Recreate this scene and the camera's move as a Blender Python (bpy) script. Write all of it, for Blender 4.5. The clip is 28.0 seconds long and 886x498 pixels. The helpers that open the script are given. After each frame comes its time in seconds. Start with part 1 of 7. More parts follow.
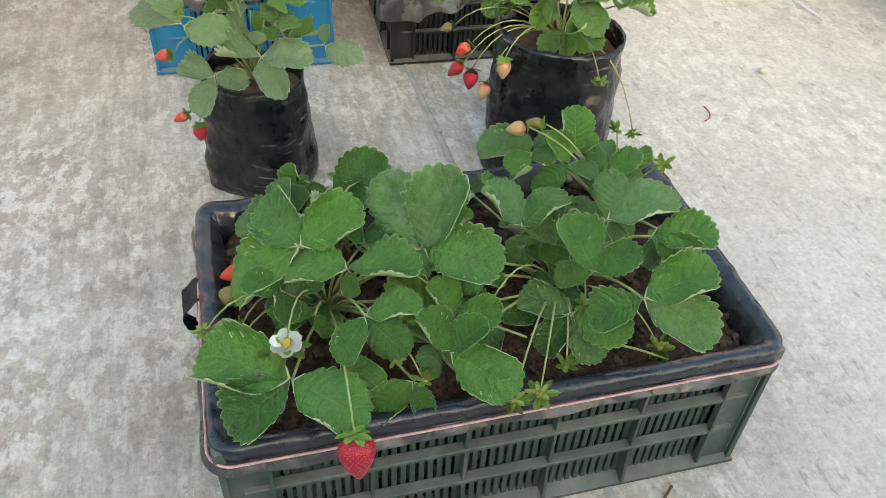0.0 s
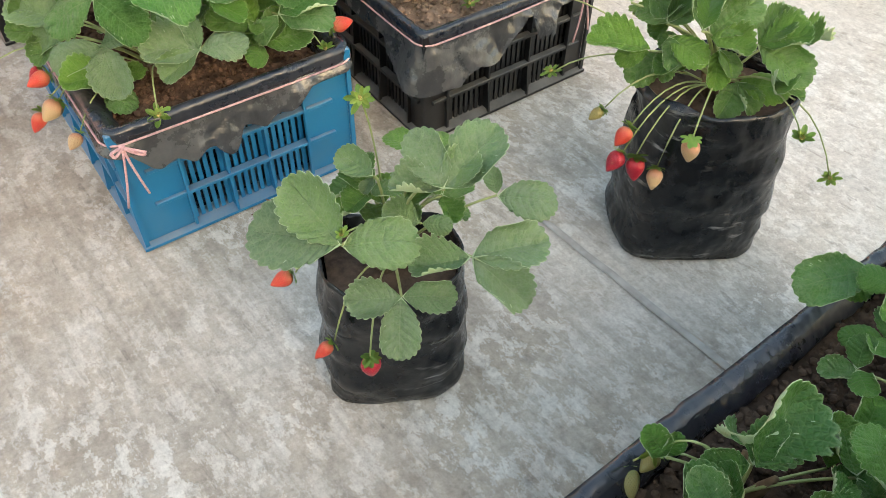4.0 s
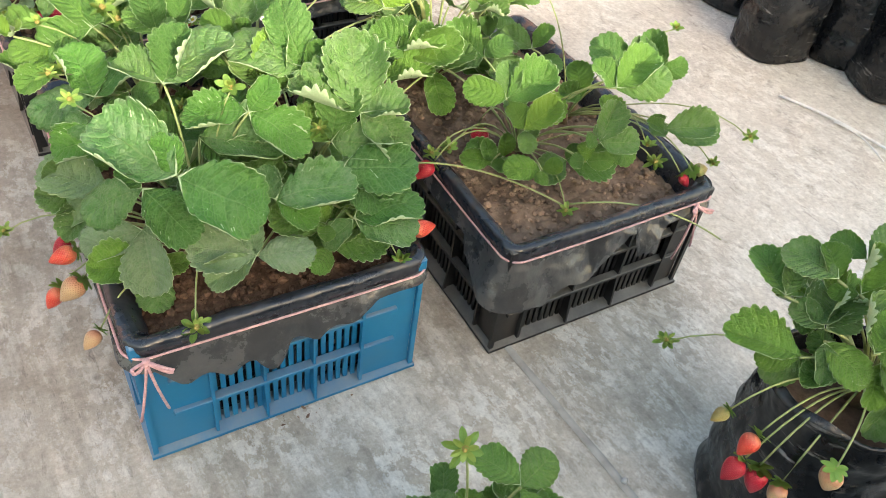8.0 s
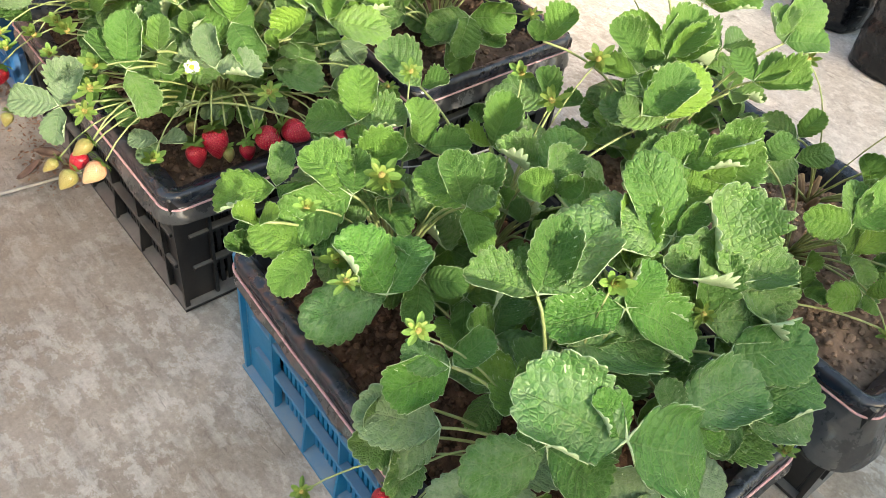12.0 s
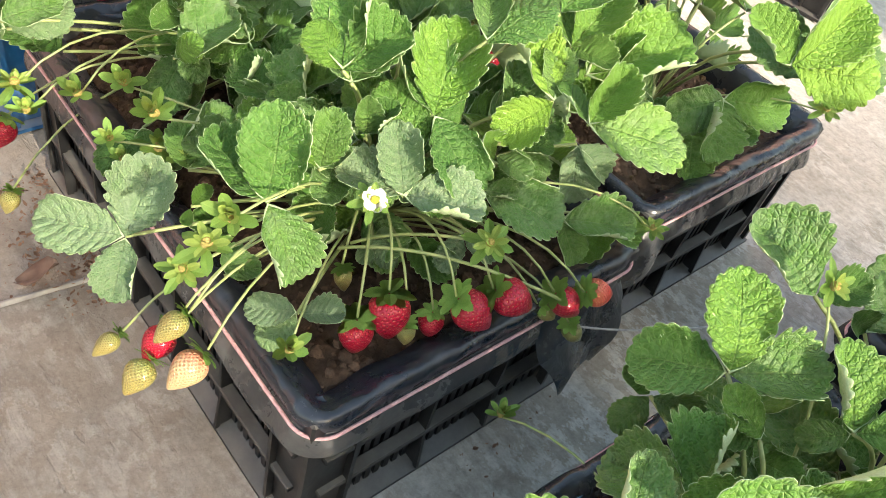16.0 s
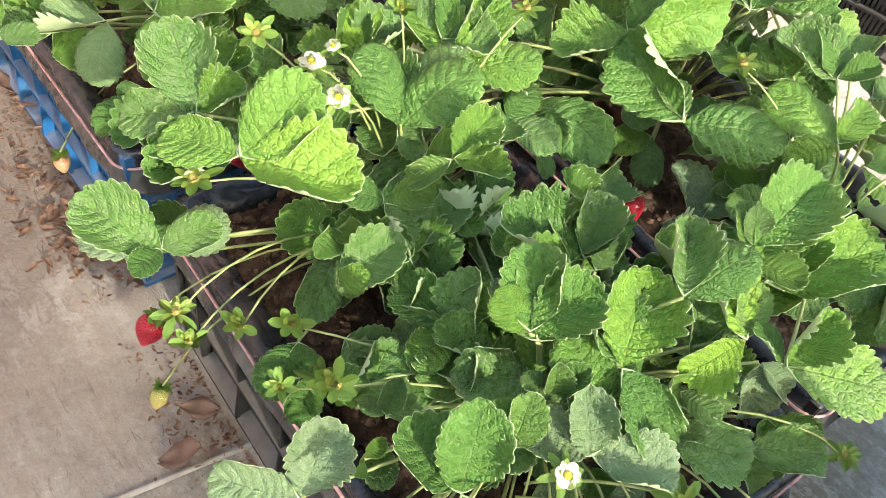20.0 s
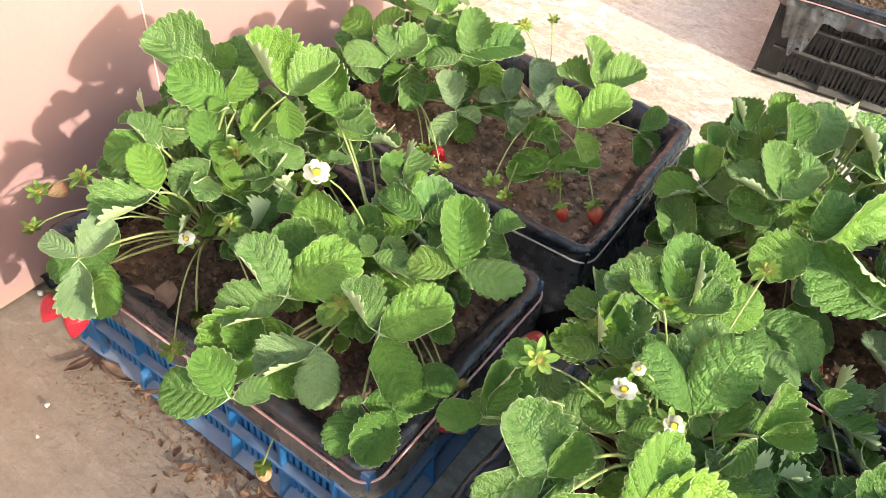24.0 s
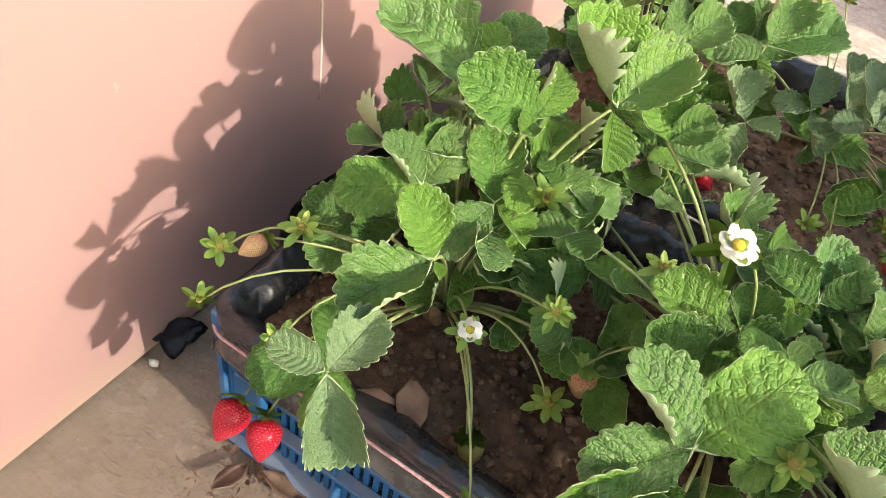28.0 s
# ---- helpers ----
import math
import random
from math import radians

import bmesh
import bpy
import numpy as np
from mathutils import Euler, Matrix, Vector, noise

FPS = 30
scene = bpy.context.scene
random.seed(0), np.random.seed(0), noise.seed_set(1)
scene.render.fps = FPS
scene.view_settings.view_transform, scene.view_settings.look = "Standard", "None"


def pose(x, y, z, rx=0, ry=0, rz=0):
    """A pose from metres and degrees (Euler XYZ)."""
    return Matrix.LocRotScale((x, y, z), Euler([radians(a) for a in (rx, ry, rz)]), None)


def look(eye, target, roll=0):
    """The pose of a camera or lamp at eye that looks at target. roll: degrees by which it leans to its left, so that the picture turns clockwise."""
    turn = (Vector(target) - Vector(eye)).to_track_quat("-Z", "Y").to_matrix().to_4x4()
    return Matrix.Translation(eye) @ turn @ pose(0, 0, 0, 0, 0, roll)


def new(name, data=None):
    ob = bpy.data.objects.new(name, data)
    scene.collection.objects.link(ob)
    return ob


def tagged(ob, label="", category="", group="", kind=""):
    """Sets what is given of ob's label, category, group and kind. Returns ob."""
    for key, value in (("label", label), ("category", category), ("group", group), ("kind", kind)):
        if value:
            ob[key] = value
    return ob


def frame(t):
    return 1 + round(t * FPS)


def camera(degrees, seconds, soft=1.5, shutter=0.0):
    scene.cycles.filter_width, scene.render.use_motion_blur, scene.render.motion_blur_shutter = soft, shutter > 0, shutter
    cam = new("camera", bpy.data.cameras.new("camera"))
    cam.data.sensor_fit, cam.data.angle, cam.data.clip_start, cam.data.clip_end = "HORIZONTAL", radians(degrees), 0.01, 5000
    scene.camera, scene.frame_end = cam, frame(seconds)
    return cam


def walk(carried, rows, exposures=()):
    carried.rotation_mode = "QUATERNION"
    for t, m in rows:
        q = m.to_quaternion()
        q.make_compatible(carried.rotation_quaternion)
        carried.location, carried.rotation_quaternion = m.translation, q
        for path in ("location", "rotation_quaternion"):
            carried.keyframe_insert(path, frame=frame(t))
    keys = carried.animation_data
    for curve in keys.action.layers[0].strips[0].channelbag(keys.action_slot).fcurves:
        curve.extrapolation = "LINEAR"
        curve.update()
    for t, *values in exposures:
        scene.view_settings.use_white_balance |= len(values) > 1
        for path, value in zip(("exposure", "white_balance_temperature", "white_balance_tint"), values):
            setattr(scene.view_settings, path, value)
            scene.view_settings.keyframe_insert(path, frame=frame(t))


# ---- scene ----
cam = camera(57.4, 28.0, 0.8)
PATH = [
    (0, (0.16, 0.148, 0.88), (0.193, 1.613, -0.481), 3.4),
    (0.5, (0.085, 0.179, 0.902), (0.287, 1.558, -0.533), 1.8),
    (1, (-0.001, 0.246, 0.916), (0.328, 1.566, -0.55), 1.2),
    (1.5, (-0.062, 0.312, 0.91), (0.287, 1.544, -0.627), 1.4),
    (2, (-0.101, 0.38, 0.911), (0.366, 1.486, -0.688), 3.8),
    (2.5, (-0.165, 0.466, 0.942), (0.319, 1.496, -0.702), 1.2),
    (3, (-0.249, 0.562, 0.961), (0.279, 1.619, -0.652), 3.3),
    (3.5, (-0.309, 0.649, 0.913), (0.218, 1.842, -0.603), 1.5),
    (4, (-0.322, 0.684, 0.881), (0.215, 1.921, -0.596), 1.3),
    (4.5, (-0.326, 0.716, 0.87), (0.263, 1.999, -0.547), 2.1),
    (6.5, (-0.368, 0.814, 0.912), (0.363, 2.097, -0.437), 5.8),
    (7, (-0.381, 0.86, 0.922), (0.309, 2.156, -0.436), 8.4),
    (7.5, (-0.361, 0.926, 0.919), (0.274, 2.248, -0.441), 9.4),
    (8, (-0.309, 0.993, 0.916), (0.24, 2.327, -0.469), 9.1),
    (8.5, (-0.3, 1.027, 0.91), (0.207, 2.393, -0.46), 7.5),
    (9, (-0.353, 1.064, 0.905), (0.111, 2.421, -0.49), 6.2),
    (9.5, (-0.42, 1.127, 0.903), (0.064, 2.461, -0.506), 6.9),
    (10, (-0.482, 1.193, 0.895), (0.041, 2.51, -0.517), 7.9),
    (10.5, (-0.548, 1.244, 0.873), (-0.011, 2.56, -0.534), 8.7),
    (11, (-0.587, 1.295, 0.867), (-0.014, 2.6, -0.536), 10.2),
    (11.5, (-0.633, 1.359, 0.885), (0.013, 2.632, -0.516), 9.7),
    (13.5, (-0.632, 1.63, 0.855), (0.234, 2.766, -0.545), 9.5),
    (14, (-0.651, 1.679, 0.872), (0.209, 2.811, -0.534), 12.1),
    (14.5, (-0.674, 1.747, 0.843), (0.164, 2.885, -0.571), 14.4),
    (15, (-0.698, 1.837, 0.788), (0.133, 2.974, -0.632), 15.6),
    (15.5, (-0.705, 1.898, 0.736), (0.12, 3.039, -0.685), 16.7),
    (16, (-0.699, 1.948, 0.706), (0.129, 3.068, -0.729), 17.5),
    (16.5, (-0.689, 1.996, 0.666), (0.102, 3.103, -0.8), 17.5),
    (17, (-0.674, 2.025, 0.621), (0.008, 3.113, -0.912), 16.8),
    (17.5, (-0.664, 2.031, 0.609), (0.009, 3.11, -0.934), 17.1),
    (18, (-0.661, 2.045, 0.619), (0.011, 3.125, -0.924), 16.9),
    (18.5, (-0.67, 2.048, 0.646), (0.0, 3.13, -0.897), 15.8),
    (19, (-0.699, 2.055, 0.7), (-0.032, 3.146, -0.837), 14.5),
    (19.5, (-0.713, 2.091, 0.756), (-0.044, 3.218, -0.754), 13.7),
    (20, (-0.735, 2.133, 0.787), (-0.039, 3.298, -0.682), 12.9),
    (20.5, (-0.762, 2.188, 0.802), (-0.047, 3.361, -0.651), 12.6),
    (21, (-0.792, 2.235, 0.802), (-0.048, 3.396, -0.647), 13.5),
    (21.5, (-0.813, 2.272, 0.849), (0.04, 3.365, -0.592), 15.2),
    (22, (-0.874, 2.3, 0.937), (0.009, 3.364, -0.509), 11.4),
    (22.5, (-0.934, 2.335, 0.987), (-0.035, 3.394, -0.452), 6.3),
    (24.5, (-0.966, 2.515, 0.912), (-0.013, 3.564, -0.501), 6.8),
    (25, (-0.972, 2.586, 0.89), (-0.004, 3.585, -0.547), 7.1),
    (25.5, (-0.988, 2.621, 0.874), (-0.023, 3.615, -0.567), 7.9),
    (26, (-0.993, 2.663, 0.855), (-0.025, 3.655, -0.587), 8.5),
    (26.5, (-1.014, 2.726, 0.806), (-0.049, 3.716, -0.639), 9.0),
    (27, (-1.023, 2.786, 0.758), (-0.055, 3.768, -0.691), 11.4),
    (27.5, (-1.045, 2.846, 0.745), (-0.061, 3.798, -0.712), 12.4),
    (28, (-1.054, 2.89, 0.742), (-0.041, 3.816, -0.713), 11.8),
]
EXPOSURES = ((0, 2.08, 7600, 5), (4, 2.24, 7700, 7), (7, 2.18, 7500, 7), (10, 2.03, 7250, 7), (14, 2.13, 7550, 6), (17, 2.20, 7300, 7), (19, 2.18, 7250, 7), (21, 2.12, 7100, 7), (25, 2.02, 7350, 7), (28, 1.80, 7300, 6))
walk(cam, [(t, look(eye, target, roll)) for t, eye, target, roll in PATH], EXPOSURES)

# ---- world and sun ----
DUST0, DUST1 = 2.75, 3.7
SHADE_X, SHADE_H, SHADE_WEST_H = 2.7, 1.71, 1.96
SUN_EL, SUN_AZ = 21.5, 170.5   # elevation; azimuth from +y towards +x, in degrees
world = bpy.data.worlds.new("sky")
scene.world = world
world.use_nodes = True
wn = world.node_tree.nodes
sky = wn.new("ShaderNodeTexSky")
sky.sky_type = "NISHITA"
sky.sun_disc = False
sky.sun_elevation = radians(SUN_EL)
sky.sun_rotation = radians(SUN_AZ)
sky.dust_density = 3.0
sky.air_density = 1.4
wn["Background"].inputs["Strength"].default_value = 0.15
world.node_tree.links.new(sky.outputs[0], wn["Background"].inputs["Color"])
sun = new("sun", bpy.data.lights.new("sun", "SUN"))
sun.data.energy = 1.7
sun.data.angle = radians(1.0)
sun.data.color = (1.0, 0.95, 0.88)
sun_from = Vector((math.sin(radians(SUN_AZ)) * math.cos(radians(SUN_EL)), math.cos(radians(SUN_AZ)) * math.cos(radians(SUN_EL)), math.sin(radians(SUN_EL))))
sun.matrix_basis = look(sun_from * 30, (0, 0, 0))

# ---- materials ----
def material(name):
    m = bpy.data.materials.new(name)
    m.use_nodes = True
    return m, m.node_tree.nodes, m.node_tree.links, m.node_tree.nodes["Principled BSDF"]


def ramp(nodes, links, fac, stops):
    r = nodes.new("ShaderNodeValToRGB")
    el = r.color_ramp.elements
    while len(el) < len(stops):
        el.new(0.5)
    for e, (p, c) in zip(el, stops):
        e.position, e.color = p, (*c, 1)
    links.new(fac, r.inputs[0])
    return r.outputs[0]


def noise_tex(nodes, links, coord, scale, detail=6, rough=0.55, stretch=None, turn=0.0):
    for kind, value in (("Rotation", (0, 0, radians(turn))), ("Scale", stretch)):
        if stretch:
            mp = nodes.new("ShaderNodeMapping")
            mp.inputs[kind].default_value = value
            links.new(coord, mp.inputs[0])
            coord = mp.outputs[0]
    n = nodes.new("ShaderNodeTexNoise")
    n.inputs["Scale"].default_value, n.inputs["Detail"].default_value, n.inputs["Roughness"].default_value = scale, detail, rough
    links.new(coord, n.inputs["Vector"])
    return n.outputs["Fac"]


def mixed(nodes, links, fac, a, b, blend="MIX"):
    x = nodes.new("ShaderNodeMix")
    x.data_type, x.blend_type = "RGBA", blend
    for sock, v in ((x.inputs[0], fac), (x.inputs[6], a), (x.inputs[7], b)):
        if isinstance(v, (int, float)):
            sock.default_value = v
        elif isinstance(v, tuple):
            sock.default_value = (*v, 1)
        else:
            links.new(v, sock)
    return x.outputs[2]


def calc(nodes, links, op, a, b=0.0):
    x = nodes.new("ShaderNodeMath")
    x.operation = op
    for sock, v in zip(x.inputs, (a, b)):
        if isinstance(v, (int, float)):
            sock.default_value = v
        else:
            links.new(v, sock)
    return x.outputs[0]


def bumped(nodes, links, bsdf, height, strength, distance=0.01):
    b = nodes.new("ShaderNodeBump")
    b.inputs["Strength"].default_value, b.inputs["Distance"].default_value = strength, distance
    links.new(height, b.inputs["Height"])
    links.new(b.outputs[0], bsdf.inputs["Normal"])


def concrete():
    m, n, l, p = material("concrete")
    co = n.new("ShaderNodeTexCoord").outputs["Object"]
    big = noise_tex(n, l, co, 1.6, 5, 0.6)
    mid = noise_tex(n, l, co, 9.0, 10, 0.74)
    fine = noise_tex(n, l, co, 60.0, 6, 0.7)
    streak = noise_tex(n, l, co, 9.0, 9, 0.7, (4.5, 0.55, 1.0), -16.7)
    c = ramp(n, l, noise_tex(n, l, co, 4.2, 8, 0.66), [(0.36, (0.325, 0.286, 0.243)), (0.5, (0.425, 0.385, 0.338)), (0.64, (0.505, 0.470, 0.424))])
    c = mixed(n, l, 0.36, c, ramp(n, l, streak, [(0.36, (0.62, 0.61, 0.60)), (0.5, (1, 1, 1)), (0.66, (1.38, 1.38, 1.37))]), "MULTIPLY")
    c = mixed(n, l, 0.8, c, ramp(n, l, big, [(0.42, (1, 1, 1)), (0.62, (0.90, 0.82, 0.73))]), "MULTIPLY")
    sep = n.new("ShaderNodeSeparateXYZ")
    l.new(co, sep.inputs[0])
    # the side away from the crates is paler, trowelled smooth and raked
    east = ramp(n, l, calc(n, l, "ADD", calc(n, l, "MULTIPLY", sep.outputs[0], 0.5), calc(n, l, "MULTIPLY", big, 0.35)), [(0.30, (0, 0, 0)), (0.52, (1, 1, 1))])
    c = mixed(n, l, calc(n, l, "MULTIPLY", east, 0.62), c, (0.60, 0.572, 0.532))
    # flaking pale laitance in patches with ragged edges
    patch = ramp(n, l, calc(n, l, "ADD", calc(n, l, "MULTIPLY", noise_tex(n, l, co, 3.1, 6, 0.62), 0.62), calc(n, l, "MULTIPLY", streak, 0.38)), [(0.42, (0.10,) * 3), (0.56, (1, 1, 1))])
    flake = ramp(n, l, noise_tex(n, l, co, 27.0, 10, 0.76, (1.35, 0.85, 1.0), -16.7), [(0.49, (0, 0, 0)), (0.53, (1, 1, 1))])
    scale = calc(n, l, "MULTIPLY", flake, patch)
    c = mixed(n, l, calc(n, l, "MULTIPLY", scale, 0.62), c, (0.70, 0.675, 0.632))
    dirt = ramp(n, l, noise_tex(n, l, co, 13.0, 10, 0.74), [(0.575, (0, 0, 0)), (0.66, (1, 1, 1))])
    c = mixed(n, l, calc(n, l, "MULTIPLY", dirt, 0.46), c, (0.20, 0.172, 0.146))
    gouge = ramp(n, l, noise_tex(n, l, co, 26.0, 5, 0.6, (2.7, 0.75, 1.0), -16.7), [(0.615, (0, 0, 0)), (0.665, (1, 1, 1))])
    c = mixed(n, l, calc(n, l, "MULTIPLY", gouge, calc(n, l, "ADD", calc(n, l, "MULTIPLY", east, 0.10), 0.26)), c, (0.17, 0.148, 0.128))
    c = mixed(n, l, 0.75, c, ramp(n, l, noise_tex(n, l, co, 130.0, 7, 0.75), [(0.36, (0.80, 0.79, 0.78)), (0.5, (1.04, 1.04, 1.04)), (0.66, (1.28, 1.28, 1.28))]), "MULTIPLY")
    # brown dust near the painted wall, its tone also deepened for partial shade there
    near = n.new("ShaderNodeMapRange")
    near.inputs[1].default_value, near.inputs[2].default_value = DUST0, DUST1
    l.new(calc(n, l, "ADD", sep.outputs[1], calc(n, l, "MULTIPLY", big, 1.0)), near.inputs[0])
    # darker towards the west: stains, with the floor's shade put into the colour
    west = calc(n, l, "ADD", calc(n, l, "MULTIPLY", sep.outputs[0], -0.5), calc(n, l, "MULTIPLY", calc(n, l, "SUBTRACT", sep.outputs[1], 2.2), 0.14))
    west = ramp(n, l, calc(n, l, "ADD", west, calc(n, l, "MULTIPLY", big, 0.25)), [(0.25, (0, 0, 0)), (0.50, (1, 1, 1))])
    c = mixed(n, l, calc(n, l, "MULTIPLY", west, calc(n, l, "MULTIPLY", mid, 0.85)), c, (0.155, 0.142, 0.134))
    c = mixed(n, l, calc(n, l, "MULTIPLY", calc(n, l, "MULTIPLY", near.outputs[0], west), 0.75), c, mixed(n, l, mid, (0.11, 0.078, 0.058), (0.25, 0.185, 0.14)))
    l.new(c, p.inputs["Base Color"])
    p.inputs["Roughness"].default_value = 0.9
    p.inputs["Specular IOR Level"].default_value = 0.25
    h = calc(n, l, "ADD", calc(n, l, "MULTIPLY", streak, 0.6), calc(n, l, "ADD", fine, calc(n, l, "MULTIPLY", mid, 0.8)))
    h = calc(n, l, "SUBTRACT", calc(n, l, "ADD", h, calc(n, l, "MULTIPLY", scale, 0.35)), calc(n, l, "MULTIPLY", gouge, 0.5))
    bumped(n, l, p, h, 0.5, 0.004)
    return m


def paint():
    m, n, l, p = material("pink_paint")
    co = n.new("ShaderNodeTexCoord").outputs["Object"]
    big = noise_tex(n, l, co, 2.2, 4)
    c = ramp(n, l, big, [(0.3, (0.288, 0.175, 0.174)), (0.7, (0.332, 0.207, 0.207))])
    spots = ramp(n, l, noise_tex(n, l, co, 26.0, 4, 0.6), [(0.70, (0, 0, 0)), (0.73, (1, 1, 1))])
    c = mixed(n, l, calc(n, l, "MULTIPLY", spots, 0.22), c, (0.75, 0.62, 0.55))
    low = noise_tex(n, l, co, 9.0, 7, 0.65)
    sep = n.new("ShaderNodeSeparateXYZ")
    l.new(co, sep.inputs[0])
    splash = ramp(n, l, calc(n, l, "ADD", sep.outputs[2], calc(n, l, "MULTIPLY", low, 0.06)), [(0.035, (1, 1, 1)), (0.07, (0, 0, 0))])
    c = mixed(n, l, calc(n, l, "MULTIPLY", splash, 0.5), c, (0.30, 0.22, 0.17))
    l.new(c, p.inputs["Base Color"])
    p.inputs["Roughness"].default_value = 0.62
    bumped(n, l, p, calc(n, l, "ADD", noise_tex(n, l, co, 90, 4), low), 0.12, 0.003)
    return m


def plastic(name, col, dirt_col, rough=0.42, dirt=0.5):
    m, n, l, p = material(name)
    co = n.new("ShaderNodeTexCoord").outputs["Object"]
    a = noise_tex(n, l, co, 18, 7, 0.65)
    c = mixed(n, l, calc(n, l, "MULTIPLY", ramp(n, l, a, [(0.46, (0, 0, 0)), (0.7, (1, 1, 1))]), dirt), col, dirt_col)
    geo = n.new("ShaderNodeNewGeometry")
    up = n.new("ShaderNodeSeparateXYZ")
    l.new(geo.outputs["Normal"], up.inputs[0])
    ledge = ramp(n, l, up.outputs[2], [(0.5, (0, 0, 0)), (0.9, (1, 1, 1))])
    c = mixed(n, l, calc(n, l, "MULTIPLY", ledge, calc(n, l, "MULTIPLY", a, 0.75)), c, (0.29, 0.275, 0.25))
    l.new(c, p.inputs["Base Color"])
    l.new(ramp(n, l, a, [(0.3, (rough,) * 3), (0.7, (rough + 0.3,) * 3)]), p.inputs["Roughness"])
    bumped(n, l, p, noise_tex(n, l, co, 140, 3), 0.08, 0.002)
    return m


def film(name, scuff=0.0, dust=0.2, dusty=(0.17, 0.165, 0.16), base=(0.011, 0.013, 0.019), start=0.54, crease=38, tall=0.35, deep=0.010):
    m, n, l, p = material(name)
    co = n.new("ShaderNodeTexCoord").outputs["Object"]
    a = noise_tex(n, l, co, 16, 8, 0.7)
    c = mixed(n, l, ramp(n, l, a, [(start, (0, 0, 0)), (start + 0.2, (dust,) * 3)]), base, dusty)
    if scuff:
        marks = ramp(n, l, noise_tex(n, l, co, 42, 5, 0.6, (0.45, 0.45, 2.4)), [(0.60, (0, 0, 0)), (0.70, (1, 1, 1))])
        patch = ramp(n, l, noise_tex(n, l, co, 9, 3), [(0.45, (0, 0, 0)), (0.65, (1, 1, 1))])
        c = mixed(n, l, calc(n, l, "MULTIPLY", calc(n, l, "MULTIPLY", marks, patch), scuff), c, (0.36, 0.355, 0.35))
    p.inputs["Specular IOR Level"].default_value = 0.45 if scuff > 0.5 else 0.62
    l.new(c, p.inputs["Base Color"])
    l.new(ramp(n, l, a, [(0.35, (0.17,) * 3), (0.7, (0.42,) * 3)]), p.inputs["Roughness"])
    creases = noise_tex(n, l, co, crease, 2, 0.5, (1.0, 1.0, tall))
    bumped(n, l, p, calc(n, l, "ADD", creases, calc(n, l, "MULTIPLY", noise_tex(n, l, co, 120, 2), 0.03)), 0.9, deep)
    return m


def earth(name, dark, light):
    m, n, l, p = material(name)
    co = n.new("ShaderNodeTexCoord").outputs["Object"]
    a = noise_tex(n, l, co, 30, 8, 0.7)
    big = noise_tex(n, l, co, 7, 4)
    c = ramp(n, l, a, [(0.3, dark), (0.72, light)])
    c = mixed(n, l, 0.7, c, ramp(n, l, big, [(0.35, (0.6, 0.58, 0.56)), (0.7, (1.15, 1.08, 1.0))]), "MULTIPLY")
    geo = n.new("ShaderNodeNewGeometry")
    c = mixed(n, l, 0.55, c, ramp(n, l, geo.outputs["Random Per Island"], [(0.0, (0.5, 0.47, 0.45)), (0.5, (0.95, 0.93, 0.92)), (1.0, (1.5, 1.42, 1.36))]), "MULTIPLY")
    l.new(c, p.inputs["Base Color"])
    p.inputs["Roughness"].default_value = 0.95
    p.inputs["Specular IOR Level"].default_value = 0.15
    bumped(n, l, p, calc(n, l, "ADD", noise_tex(n, l, co, 110, 7, 0.7), calc(n, l, "MULTIPLY", noise_tex(n, l, co, 45, 4, 0.6), 0.8)), 0.8, 0.0042)
    return m


